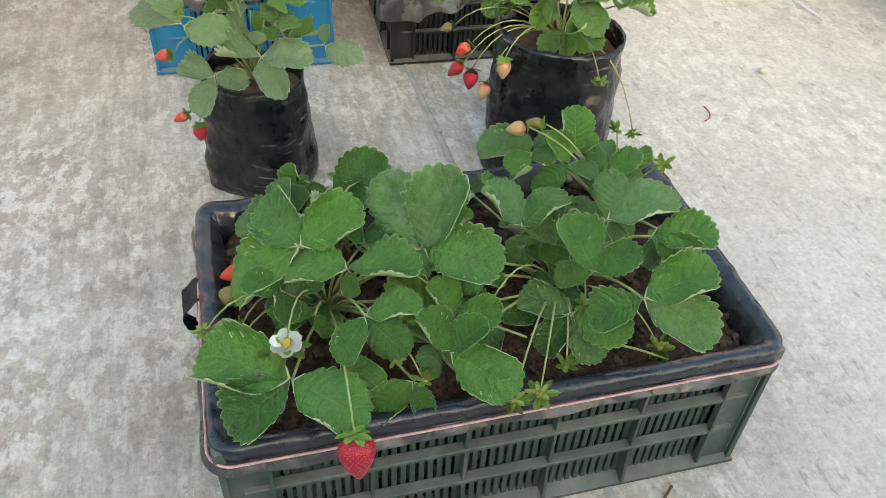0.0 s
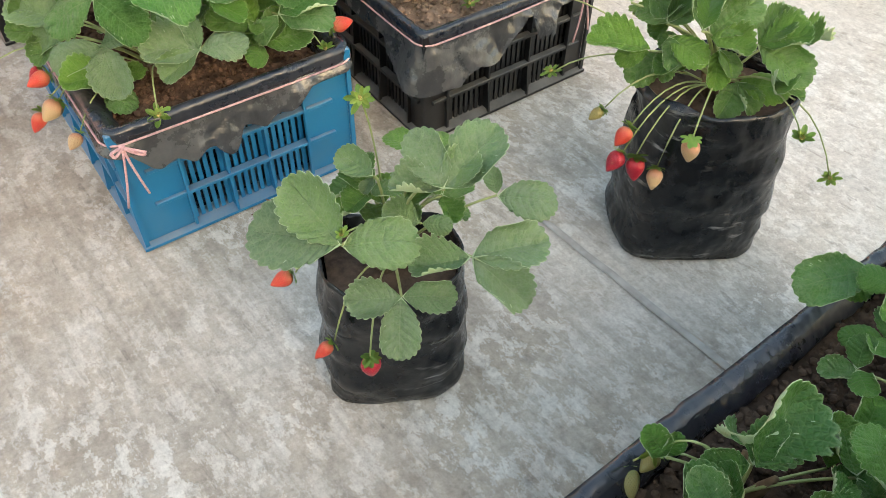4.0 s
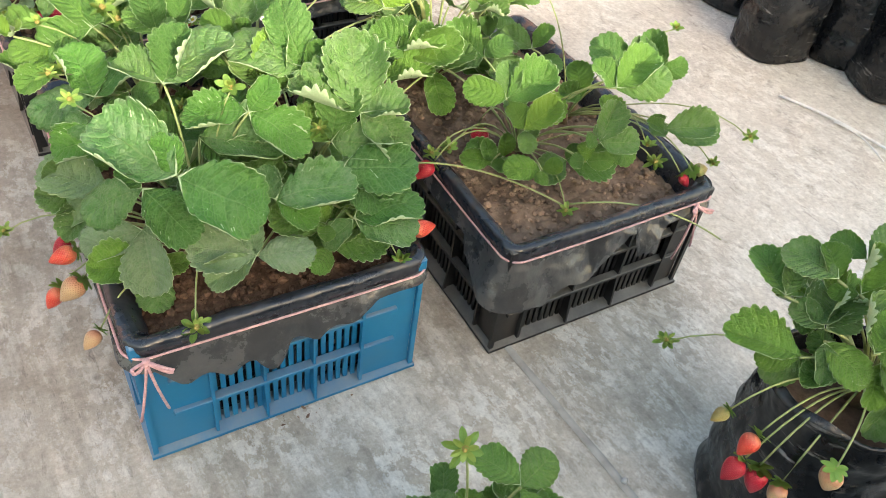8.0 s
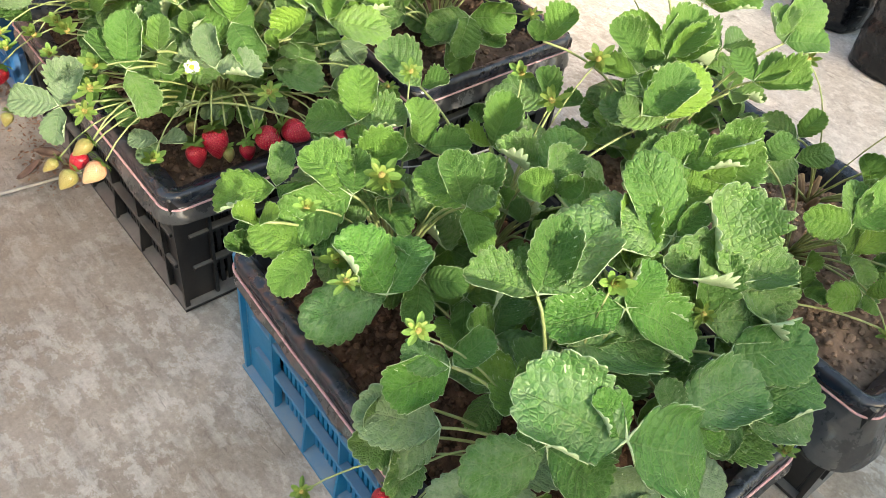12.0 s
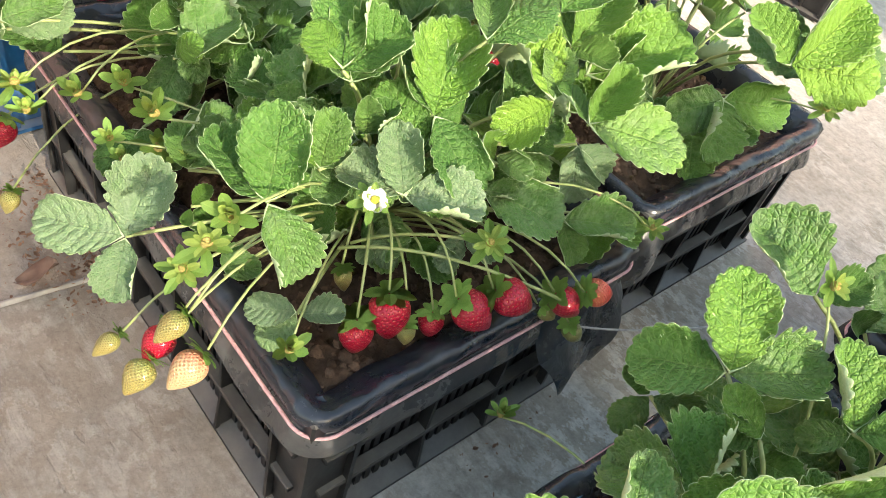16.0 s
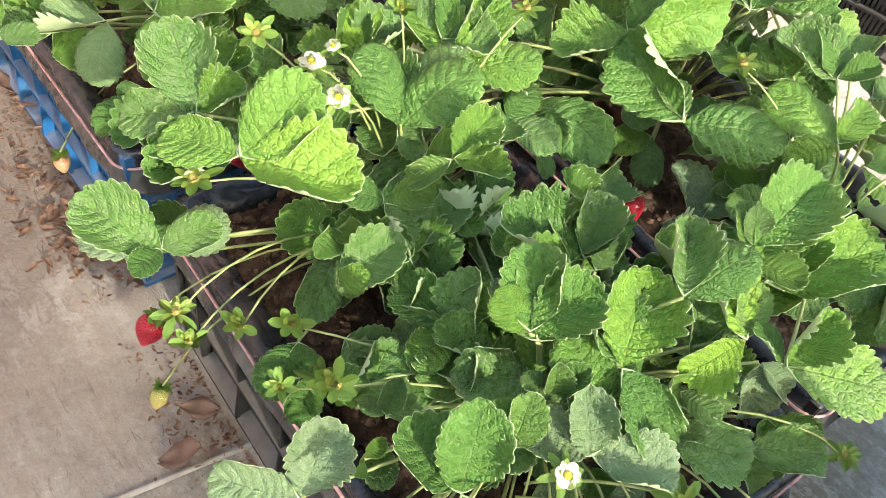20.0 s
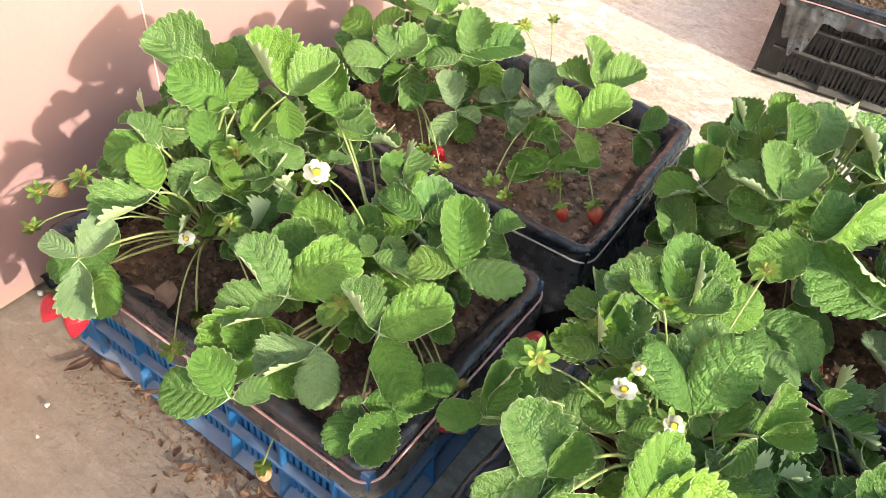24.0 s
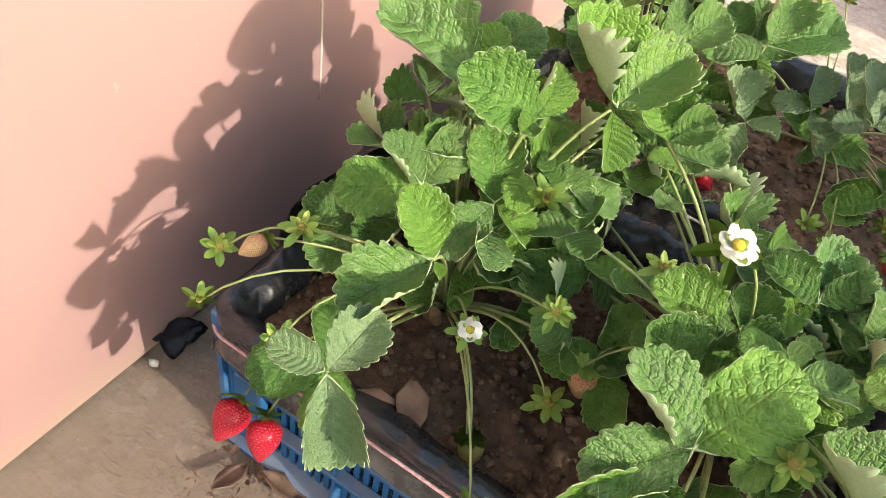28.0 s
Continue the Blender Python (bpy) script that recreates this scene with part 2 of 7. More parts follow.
def leaf_green(name, deep, bright, pale, gloss=0.42, thin=0.22, relief=1.0, dust_all=0.0):
    """Leaf tissue; the map's x runs from the midrib to the margin, its y counts the side veins from base to tip."""
    m, n, l, p = material(name)
    tc = n.new("ShaderNodeTexCoord")
    sep = n.new("ShaderNodeSeparateXYZ")
    l.new(tc.outputs["UV"], sep.inputs[0])
    out, row = sep.outputs[0], sep.outputs[1]
    info = n.new("ShaderNodeObjectInfo")
    co = tc.outputs["Object"]
    wob = noise_tex(n, l, co, 4.0, 3)
    turn = calc(n, l, "ADD", calc(n, l, "MULTIPLY", row, 10.0), calc(n, l, "MULTIPLY", calc(n, l, "SUBTRACT", wob, 0.5), 0.55))
    gap = calc(n, l, "ABSOLUTE", calc(n, l, "SUBTRACT", calc(n, l, "FRACT", turn), 0.5))
    vein = ramp(n, l, gap, [(0.0, (1, 1, 1)), (0.10, (0, 0, 0))])
    rib = ramp(n, l, out, [(0.0, (1, 1, 1)), (0.045, (0, 0, 0))])
    lines = calc(n, l, "MAXIMUM", calc(n, l, "MULTIPLY", vein, 0.5), rib)
    vor = n.new("ShaderNodeTexVoronoi")
    vor.feature = "DISTANCE_TO_EDGE"
    vor.inputs["Scale"].default_value = 17.0
    l.new(co, vor.inputs["Vector"])
    net = ramp(n, l, vor.outputs["Distance"], [(0.0, (0, 0, 0)), (0.22, (1, 1, 1))])
    grain = noise_tex(n, l, co, 11, 4, 0.6)
    blot = noise_tex(n, l, co, 3.5, 5, 0.6)
    c = mixed(n, l, blot, deep, bright)
    rnd = ramp(n, l, info.outputs["Random"], [(0.0, (0.50, 0.62, 0.66)), (0.3, (0.92, 0.97, 0.95)), (0.5, (1.3, 1.2, 0.9)), (0.62, (1.1, 1.05, 0.92)), (0.7, (0.78, 0.86, 0.98)), (1.0, (1.05, 1.05, 1.05))])
    c = mixed(n, l, 1.0, c, rnd, "MULTIPLY")
    c = mixed(n, l, calc(n, l, "MULTIPLY", calc(n, l, "SUBTRACT", 1.0, net), 0.10), c, pale)
    c = mixed(n, l, calc(n, l, "MULTIPLY", lines, 0.22), c, pale)
    edge = ramp(n, l, out, [(0.95, (0, 0, 0)), (0.99, (1, 1, 1))])
    c = mixed(n, l, calc(n, l, "MULTIPLY", edge, 0.28), c, pale)
    dusty = ramp(n, l, info.outputs["Random"], [(0.60, (0, 0, 0)), (0.7, (1, 1, 1))])
    dust = ramp(n, l, noise_tex(n, l, co, 7.0, 6, 0.65), [(0.40, (0.03,) * 3), (0.7, (0.48,) * 3)])
    c = mixed(n, l, calc(n, l, "MULTIPLY", dusty, dust), c, (0.23, 0.28, 0.19))
    if dust_all:
        c = mixed(n, l, calc(n, l, "MULTIPLY", ramp(n, l, noise_tex(n, l, co, 9.0, 7, 0.7), [(0.3, (0.35,) * 3), (0.7, (1, 1, 1))]), dust_all), c, (0.27, 0.31, 0.235))
    l.new(c, p.inputs["Base Color"])
    l.new(ramp(n, l, grain, [(0.3, (gloss - 0.06,) * 3), (0.7, (gloss + 0.14,) * 3)]), p.inputs["Roughness"])
    p.inputs["Specular IOR Level"].default_value = 0.42
    pillow = ramp(n, l, gap, [(0.0, (0, 0, 0)), (0.12, (0.55,) * 3), (0.5, (1, 1, 1))])
    crinkle = noise_tex(n, l, co, 24, 3, 0.6)
    hump = calc(n, l, "ADD", calc(n, l, "MULTIPLY", pillow, 0.62), calc(n, l, "ADD", calc(n, l, "MULTIPLY", net, 0.42), calc(n, l, "ADD", calc(n, l, "MULTIPLY", crinkle, 0.45), calc(n, l, "MULTIPLY", grain, 0.9))))
    bumped(n, l, p, calc(n, l, "SUBTRACT", hump, calc(n, l, "MULTIPLY", rib, 0.6)), 1.0, 0.0011 * relief)
    t = n.new("ShaderNodeBsdfTranslucent")
    l.new(mixed(n, l, 0.65, c, (0.27, 0.44, 0.10)), t.inputs["Color"])
    x = n.new("ShaderNodeMixShader")
    x.inputs[0].default_value = thin
    l.new(p.outputs[0], x.inputs[1])
    l.new(t.outputs[0], x.inputs[2])
    l.new(x.outputs[0], n["Material Output"].inputs["Surface"])
    return m


def simple(name, a, b, scale=30, rough=0.5, bump=0.15, thin=0.0):
    m, n, l, p = material(name)
    co = n.new("ShaderNodeTexCoord").outputs["Object"]
    f = noise_tex(n, l, co, scale, 5)
    l.new(ramp(n, l, f, [(0.3, a), (0.7, b)]), p.inputs["Base Color"])
    p.inputs["Roughness"].default_value = rough
    bumped(n, l, p, f, bump, 0.003)
    if thin:
        t = n.new("ShaderNodeBsdfTranslucent")
        t.inputs["Color"].default_value = (*b, 1)
        x = n.new("ShaderNodeMixShader")
        x.inputs[0].default_value = thin
        l.new(p.outputs[0], x.inputs[1])
        l.new(t.outputs[0], x.inputs[2])
        l.new(x.outputs[0], n["Material Output"].inputs["Surface"])
    return m


def fruit(name, tip, shoulder, seed):
    m, n, l, p = material(name)
    tc = n.new("ShaderNodeTexCoord")
    co = tc.outputs["Object"]
    sep = n.new("ShaderNodeSeparateXYZ")
    l.new(co, sep.inputs[0])
    # seeds in staggered rings round the fruit
    jit = noise_tex(n, l, co, 5.0, 2)
    ring = calc(n, l, "ADD", calc(n, l, "MULTIPLY", sep.outputs[2], 17.0), calc(n, l, "MULTIPLY", jit, 0.8))
    turn = calc(n, l, "ADD", calc(n, l, "MULTIPLY", calc(n, l, "ARCTAN2", sep.outputs[1], sep.outputs[0]), 3.183), calc(n, l, "MULTIPLY", calc(n, l, "FLOOR", ring), 0.5))
    fv = calc(n, l, "SUBTRACT", calc(n, l, "FRACT", ring), 0.5)
    fu = calc(n, l, "SUBTRACT", calc(n, l, "FRACT", calc(n, l, "ADD", turn, jit)), 0.5)
    off = calc(n, l, "SQRT", calc(n, l, "ADD", calc(n, l, "MULTIPLY", fu, calc(n, l, "MULTIPLY", fu, 1.6)), calc(n, l, "MULTIPLY", fv, fv)))
    dot = ramp(n, l, off, [(0.11, (1, 1, 1)), (0.16, (0, 0, 0))])
    along = calc(n, l, "ADD", calc(n, l, "MULTIPLY", sep.outputs[2], -0.9), calc(n, l, "MULTIPLY", noise_tex(n, l, co, 2.0, 3), 0.35))
    c = mixed(n, l, ramp(n, l, along, [(0.15, (0, 0, 0)), (0.62, (1, 1, 1))]), shoulder, tip)
    c = mixed(n, l, dot, c, seed)
    l.new(c, p.inputs["Base Color"])
    p.inputs["Roughness"].default_value = 0.28
    p.inputs["Subsurface Weight"].default_value = 0.12
    p.inputs["Subsurface Radius"].default_value = (0.004, 0.0015, 0.001)
    p.inputs["Subsurface Scale"].default_value = 1.0
    bumped(n, l, p, ramp(n, l, off, [(0.08, (0.25,) * 3), (0.18, (0, 0, 0)), (0.45, (1, 1, 1))]), 0.9, 0.0008)
    return m


M_FLOOR, M_WALL = concrete(), paint()
M_BLUE = plastic("blue_plastic", (0.001, 0.150, 0.315), (0.10, 0.20, 0.27), 0.40, 0.28)
# the blue plastic again, darkened to carry the shade on its crate
M_SHADEDBLUE = plastic("shaded_blue_plastic", (0.008, 0.10, 0.27), (0.16, 0.20, 0.25), 0.4, 0.35)
M_BLACK = plastic("black_plastic", (0.007, 0.007, 0.008), (0.085, 0.082, 0.078), 0.27, 0.25)
M_OLIVE = plastic("dark_green_plastic", (0.036, 0.058, 0.052), (0.17, 0.18, 0.165), 0.5, 0.65)
M_FILM = film("black_film", crease=30, tall=0.8, deep=0.007, dust=0.2, base=(0.016, 0.019, 0.027))
M_BAG = film("black_polythene", 0.85, base=(0.006, 0.007, 0.009), crease=22, tall=0.8, deep=0.014)
M_HEM = film("dusty_black_film", 0.0, 0.40, (0.15, 0.147, 0.143), (0.040, 0.041, 0.044), 0.42, 15, 0.9, 0.030)
M_SOIL = earth("potting_soil", (0.040, 0.029, 0.022), (0.24, 0.168, 0.130))
M_SOILD = earth("dark_potting_soil", (0.022, 0.015, 0.011), (0.165, 0.112, 0.083))
M_SOILDRY = earth("dry_soil", (0.105, 0.074, 0.055), (0.43, 0.315, 0.245))
M_SOILR = earth("red_soil", (0.038, 0.022, 0.015), (0.235, 0.142, 0.098))
M_LEAF = leaf_green("leaf_top", (0.033, 0.125, 0.019), (0.172, 0.345, 0.066), (0.46, 0.59, 0.26), 0.40, 0.30, 1.8)
M_DEEP = leaf_green("deep_green_leaf_top", (0.022, 0.100, 0.017), (0.100, 0.285, 0.048), (0.44, 0.57, 0.27), 0.36, 0.26, 1.5)
M_DUSTY = leaf_green("dusty_leaf_top", (0.033, 0.118, 0.022), (0.13, 0.275, 0.070), (0.44, 0.56, 0.30), 0.5, 0.22, 1.2, 0.5)
# for young leaves, and for others painted brighter where the sun strikes them
M_YOUNG_OR_SUNLIT = leaf_green("young_or_sunlit_leaf_top", (0.115, 0.255, 0.040), (0.225, 0.40, 0.075), (0.46, 0.60, 0.23), 0.38, 0.34, 1.8)
M_UNDER = simple("leaf_underside", (0.34, 0.46, 0.25), (0.48, 0.58, 0.36), 40, 0.6, 0.2, 0.2)
M_STEM = simple("green_stem", (0.19, 0.25, 0.085), (0.33, 0.37, 0.16), 60, 0.45, 0.1)
M_CROWN = simple("brown_crown", (0.10, 0.06, 0.035), (0.22, 0.15, 0.08), 60, 0.8, 0.4)
M_SEPAL = simple("sepal_green", (0.13, 0.28, 0.05), (0.34, 0.49, 0.14), 60, 0.5, 0.2, 0.35)
M_SEPALIN = simple("inner_sepal_yellow_green", (0.24, 0.36, 0.07), (0.46, 0.56, 0.18), 60, 0.5, 0.2, 0.35)
M_PETAL = simple("white_petal", (0.84, 0.84, 0.80), (0.92, 0.92, 0.89), 60, 0.55, 0.1, 0.25)
M_PISTIL = simple("yellow_flower_centre", (0.55, 0.38, 0.03), (0.72, 0.58, 0.08), 300, 0.6, 0.6)
M_DRY = simple("dried_flower_centre", (0.30, 0.20, 0.05), (0.52, 0.44, 0.15), 300, 0.7, 0.6)
M_RED = fruit("ripe_strawberry", (0.36, 0.003, 0.026), (0.42, 0.007, 0.030), (0.62, 0.25, 0.12))
M_ORANGE = fruit("half_ripe_strawberry", (0.62, 0.050, 0.035), (0.64, 0.20, 0.12), (0.60, 0.36, 0.12))
M_PEACH = fruit("blushing_strawberry", (0.52, 0.35, 0.19), (0.54, 0.20, 0.13), (0.26, 0.08, 0.03))
M_GREENB = fruit("unripe_strawberry", (0.27, 0.225, 0.075), (0.22, 0.24, 0.075), (0.12, 0.075, 0.025))
M_STRING = simple("pink_string", (0.48, 0.25, 0.26), (0.66, 0.41, 0.42), 260, 0.8, 0.5)
M_GREYSTR = simple("grey_string", (0.32, 0.30, 0.29), (0.5, 0.47, 0.45), 260, 0.8, 0.5)
M_LITTER = simple("dry_leaf_litter", (0.13, 0.072, 0.048), (0.40, 0.245, 0.17), 60, 0.85, 0.4)
M_DEAD = simple("dead_leaf", (0.10, 0.060, 0.044), (0.21, 0.135, 0.10), 40, 0.8, 0.4)
M_WHITE = simple("white_wire", (0.60, 0.59, 0.57), (0.75, 0.74, 0.72), 60, 0.5, 0.1)
M_PLASTER = simple("grey_plaster", (0.42, 0.40, 0.38), (0.55, 0.53, 0.50), 6, 0.9, 0.3)

# ---- building helpers ----
PLACE = {}


def put_at(ob, m, parent=None):
    PLACE[ob.name] = m
    ob.parent = parent
    ob.matrix_basis = (PLACE[parent.name].inverted() @ m) if parent else m
    return ob


def mesh_of(bm, name, mats, smooth=True):
    me = bpy.data.meshes.new(name)
    bm.to_mesh(me)
    bm.free()
    for mt in mats if isinstance(mats, (list, tuple)) else [mats]:
        me.materials.append(mt)
    if smooth:
        me.shade_smooth()
    return me


def part(name, bm, mats, parent, label="", m=None, smooth=False):
    """Links a bmesh, or a finished mesh, as one object under a thing or a part; m: its pose in the world."""
    me = bm if isinstance(bm, bpy.types.Mesh) else mesh_of(bm, name, mats, smooth)
    ob = put_at(new(name, me), m if m is not None else PLACE[parent.name].copy(), parent)
    return tagged(ob, label) if label else ob


def root(name, m, label, category, group="", kind=""):
    return tagged(put_at(new(name), m), label, category, group, kind)


def thing(name, bm, mats, label, category, group="", kind="", m=None, smooth=False):
    me = bm if isinstance(bm, bpy.types.Mesh) else mesh_of(bm, name, mats, smooth)
    return tagged(put_at(new(name, me), m if m is not None else Matrix.Identity(4)), label, category, group, kind)


def box(bm, x0, x1, y0, y1, z0, z1, bevel=0.0):
    vs = [bm.verts.new((x, y, z)) for x in (x0, x1) for y in (y0, y1) for z in (z0, z1)]
    fs = [bm.faces.new([vs[i] for i in q]) for q in ((0, 1, 3, 2), (4, 6, 7, 5), (0, 4, 5, 1), (2, 3, 7, 6), (0, 2, 6, 4), (1, 5, 7, 3))]
    if bevel:
        bmesh.ops.bevel(bm, geom=list({e for f in fs for e in f.edges}), offset=bevel, segments=1, affect="EDGES")
    return bm


def boxed(*a, bevel=0.0):
    return box(bmesh.new(), *a, bevel=bevel)


def tube_into(bm, pts, radii, sides=6, cap=True):
    """A round rod along pts."""
    pts = [Vector(p) for p in pts]
    rings = []
    for i, p in enumerate(pts):
        d = (pts[min(i + 1, len(pts) - 1)] - pts[max(i - 1, 0)]).normalized()
        a = d.cross(Vector((0, 0, 1)) if abs(d.z) < 0.9 else Vector((1, 0, 0))).normalized()
        b = d.cross(a)
        r = radii[i] if isinstance(radii, (list, tuple)) else radii
        rings.append([bm.verts.new(p + r * (math.cos(t) * a + math.sin(t) * b)) for t in (2 * math.pi * k / sides for k in range(sides))])
    for q, w in zip(rings, rings[1:]):
        for k in range(sides):
            bm.faces.new((q[k], q[(k + 1) % sides], w[(k + 1) % sides], w[k]))
    if cap:
        bm.faces.new(rings[0][::-1])
        bm.faces.new(rings[-1])
    return bm


def bend(a, b, c, n=7):
    """Points of a curve from a past b to c."""
    a, b, c = Vector(a), Vector(b), Vector(c)
    return [(1 - t) ** 2 * a + 2 * t * (1 - t) * b + t * t * c for t in (i / n for i in range(n + 1))]


def pebble_shape():
    bm = bmesh.new()
    bmesh.ops.create_icosphere(bm, subdivisions=1, radius=1.0)
    bm.verts.index_update()
    shape = [v.co.copy() for v in bm.verts], [[v.index for v in f.verts] for f in bm.faces]
    bm.free()
    return shape


ROUND_V, ROUND_F = pebble_shape()


def blob(bm, centre, r, rng, squash=0.8, rough=0.38):
    turn = Euler((rng.uniform(0, 6), rng.uniform(0, 6), rng.uniform(0, 6))).to_matrix()
    vs = []
    for co in ROUND_V:
        q = turn @ co * r
        vs.append(bm.verts.new(Vector((q.x * (1 + rng.uniform(-rough, rough)), q.y * (1 + rng.uniform(-rough, rough)), q.z * squash)) + Vector(centre)))
    for f in ROUND_F:
        bm.faces.new([vs[i] for i in f])


# ---- leaves, flowers and fruit ----
TEETH, STEPS = 10, 4
TOOTH = (-0.62, 0.25, 1.0, 0.75)
ACROSS = (0.0, 0.3, 0.6, 0.86, 1.0)


def blade_margin(width):
    """Points evenly along one side of a leaflet's outline, from base to tip, each with its outward normal."""
    fine = []
    for k in range(401):
        y = 0.5 * (1 - math.cos(math.pi * k / 400))
        fine.append(Vector((width * 2.0 * math.sqrt(max(0.0, y * (1 - y))) * (0.86 + 0.30 * y) * y / (y + 0.05), 0.97 * y)))
    runs = [0.0]
    for a, b in zip(fine, fine[1:]):
        runs.append(runs[-1] + (b - a).length)
    out, k = [], 0
    count = TEETH * STEPS
    for i in range(count + 1):
        want = runs[-1] * i / count
        while k < 399 and runs[k + 1] < want:
            k += 1
        f = (want - runs[k]) / max(1e-9, runs[k + 1] - runs[k])
        way = (fine[k + 1] - fine[k]).normalized()
        out.append((fine[k].lerp(fine[k + 1], f), Vector((way.y, -way.x)), way))
    return out


def leaflet_mesh(name, seed, width, cup, fold, curl, side, mats, both=False):
    """A round-toothed blade of length 1 along +y, quilted between its side veins, green above and pale below; curl raises the margins, side rolls one margin up, or both."""
    rng = random.Random(seed)
    bm = bmesh.new()
    uvl = bm.loops.layers.uv.new("UVMap")
    count, bend_x, lean_z = TEETH * STEPS, rng.uniform(-0.07, 0.07), rng.uniform(-0.06, 0.06)
    tall = rng.uniform(0.018, 0.027)

    def raised(x, y, phase, r):
        q = abs(x) / width
        z = fold * abs(x) - cup * q * q * 0.15 + curl * max(0, q - 0.45) ** 2 * 0.85
        s = abs(x) / width if both else x / width * math.copysign(1, side)
        if side and s > 0.45:
            tight = abs(side) * 2.0 * math.sin(math.pi * min(1, max(0.02, y))) ** 0.5
            th = (s - 0.45) / 0.55 * tight
            rad = 0.55 / max(tight, 0.2)
            x = math.copysign((0.45 + rad * math.sin(th)) * width, x)
            z += width * rad * (1 - math.cos(th))
        z += -0.22 * cup * (y - 0.42) ** 2 + curl * max(0, y - 0.72) ** 2 * 1.2 + 0.04
        z += 0.012 * abs(math.cos(math.pi * phase)) * math.sin(math.pi * min(1, r * 0.8 + 0.1)) * min(1, 3 * y)
        z += 0.085 * noise.noise(Vector((x * 2.3, y * 2.3, seed * 3.1))) + 0.026 * noise.noise(Vector((x * 7, y * 7, seed))) + lean_z * x
        return Vector((x + bend_x * y * y, y, z))

    grid, maps = {}, {}
    edge = blade_margin(width)
    for i in range(count + 1):
        s = i / count
        at, outward, way = edge[i]
        amount = tall * TOOTH[i % STEPS] * min(1, max(0, (s - 0.17) / 0.1)) if 0 < i < count else (tall * 0.4 if i else 0)
        rim = at + outward * amount + way * max(0.0, amount) * 0.5
        mid = Vector((0, 0.93 * s ** 1.6))
        for sgn in (-1, 1):
            for j, r in enumerate(ACROSS):
                if j == 0 and sgn > 0:
                    continue
                q = mid.lerp(rim, r)
                q.y -= 0.03 * math.sin(math.pi * r)
                vert = bm.verts.new(raised(sgn * q.x, q.y, s * TEETH, r))
                grid[sgn * j, i] = vert
                maps[vert] = (r, s)
    cols = len(ACROSS) - 1
    low = {}
    for (j, i), vert in list(grid.items()):
        a = grid[min(j + 1, cols), i].co - grid[max(j - 1, -cols), i].co
        b = grid[j, min(i + 1, count)].co - grid[j, max(i - 1, 0)].co
        nn = a.cross(b)
        nn = nn.normalized() if nn.length > 1e-9 else Vector((0, 0, 1))
        if nn.z < 0 and not side:
            nn = -nn
        under = bm.verts.new(vert.co - nn * 0.008)
        low[j, i] = under
        maps[under] = maps[vert]
    def quad(a, b, c, d, mat, soft=True):
        f = bm.faces.new((a, b, c, d))
        f.material_index, f.smooth = mat, soft
        for lp in f.loops:
            lp[uvl].uv = maps[lp.vert]
    for i in range(count):
        for j in range(-cols, cols):
            quad(grid[j, i], grid[j + 1, i], grid[j + 1, i + 1], grid[j, i + 1], 0)
            quad(low[j + 1, i], low[j, i], low[j, i + 1], low[j + 1, i + 1], 1)
        quad(low[-cols, i], grid[-cols, i], grid[-cols, i + 1], low[-cols, i + 1], 1, False)
        quad(grid[cols, i], low[cols, i], low[cols, i + 1], grid[cols, i + 1], 1, False)
    return mesh_of(bm, name, mats, False)


BLADES, YOUNG_OR_SUNLIT, DUSTY, DEEP = [], [], [], []
SHAPES = ((0.42, 0.6, 0.30, 0.3, 0.7), (0.42, 0.9, 0.28, 0.0, 0.9), (0.39, 0.3, 0.60, 0.6, 0), (0.42, 1.1, 0.15, 0.2, -0.8), (0.38, -0.4, 0.62, 0.9, -0.9), (0.42, 0.5, 0.42, 1.1, 0),
          (0.41, 1.4, 0.10, 0.0, 0), (0.39, 0.4, 0.62, 0.5, 1.1), (0.42, 0.2, 0.28, 1.4, 0), (0.40, 0.8, 0.40, 0.3, -1.2))
for k, (wd, cp, fo, cu, sd) in enumerate(SHAPES):
    BLADES.append(leaflet_mesh("leaflet", k + 3, wd, cp, fo + 0.10, cu, sd, [M_LEAF, M_UNDER]))
    YOUNG_OR_SUNLIT.append(leaflet_mesh("young_or_sunlit_leaflet", k + 30, wd * 0.96, cp * 0.6, fo + 0.08, cu, sd, [M_YOUNG_OR_SUNLIT, M_UNDER]))


for blade in BLADES:
    again = blade.copy()
    again.materials[0] = M_DUSTY
    DUSTY.append(again)
# cupped blades with both margins turned up, pale beneath
for k, (wd, cp, fo, cu, sd, both) in enumerate(((0.46, 0.5, 0.12, 0.2, 0.80, True), (0.46, -0.3, 0.18, 0.3, 0.95, True), (0.44, 0.9, 0.22, 0.0, 1.25, False), (0.45, 0.3, 0.10, 0.5, 0.65, True), (0.42, 0.5, 0.42, 1.1, 0, False), (0.45, 0.6, 0.2, 0.4, -1.4, False), (0.41, 1.2, 0.10, 0.0, 0, False))):
    DEEP.append(leaflet_mesh("leaflet", k + 60, wd, cp, fo, cu, sd, [M_DEEP, M_UNDER], both))


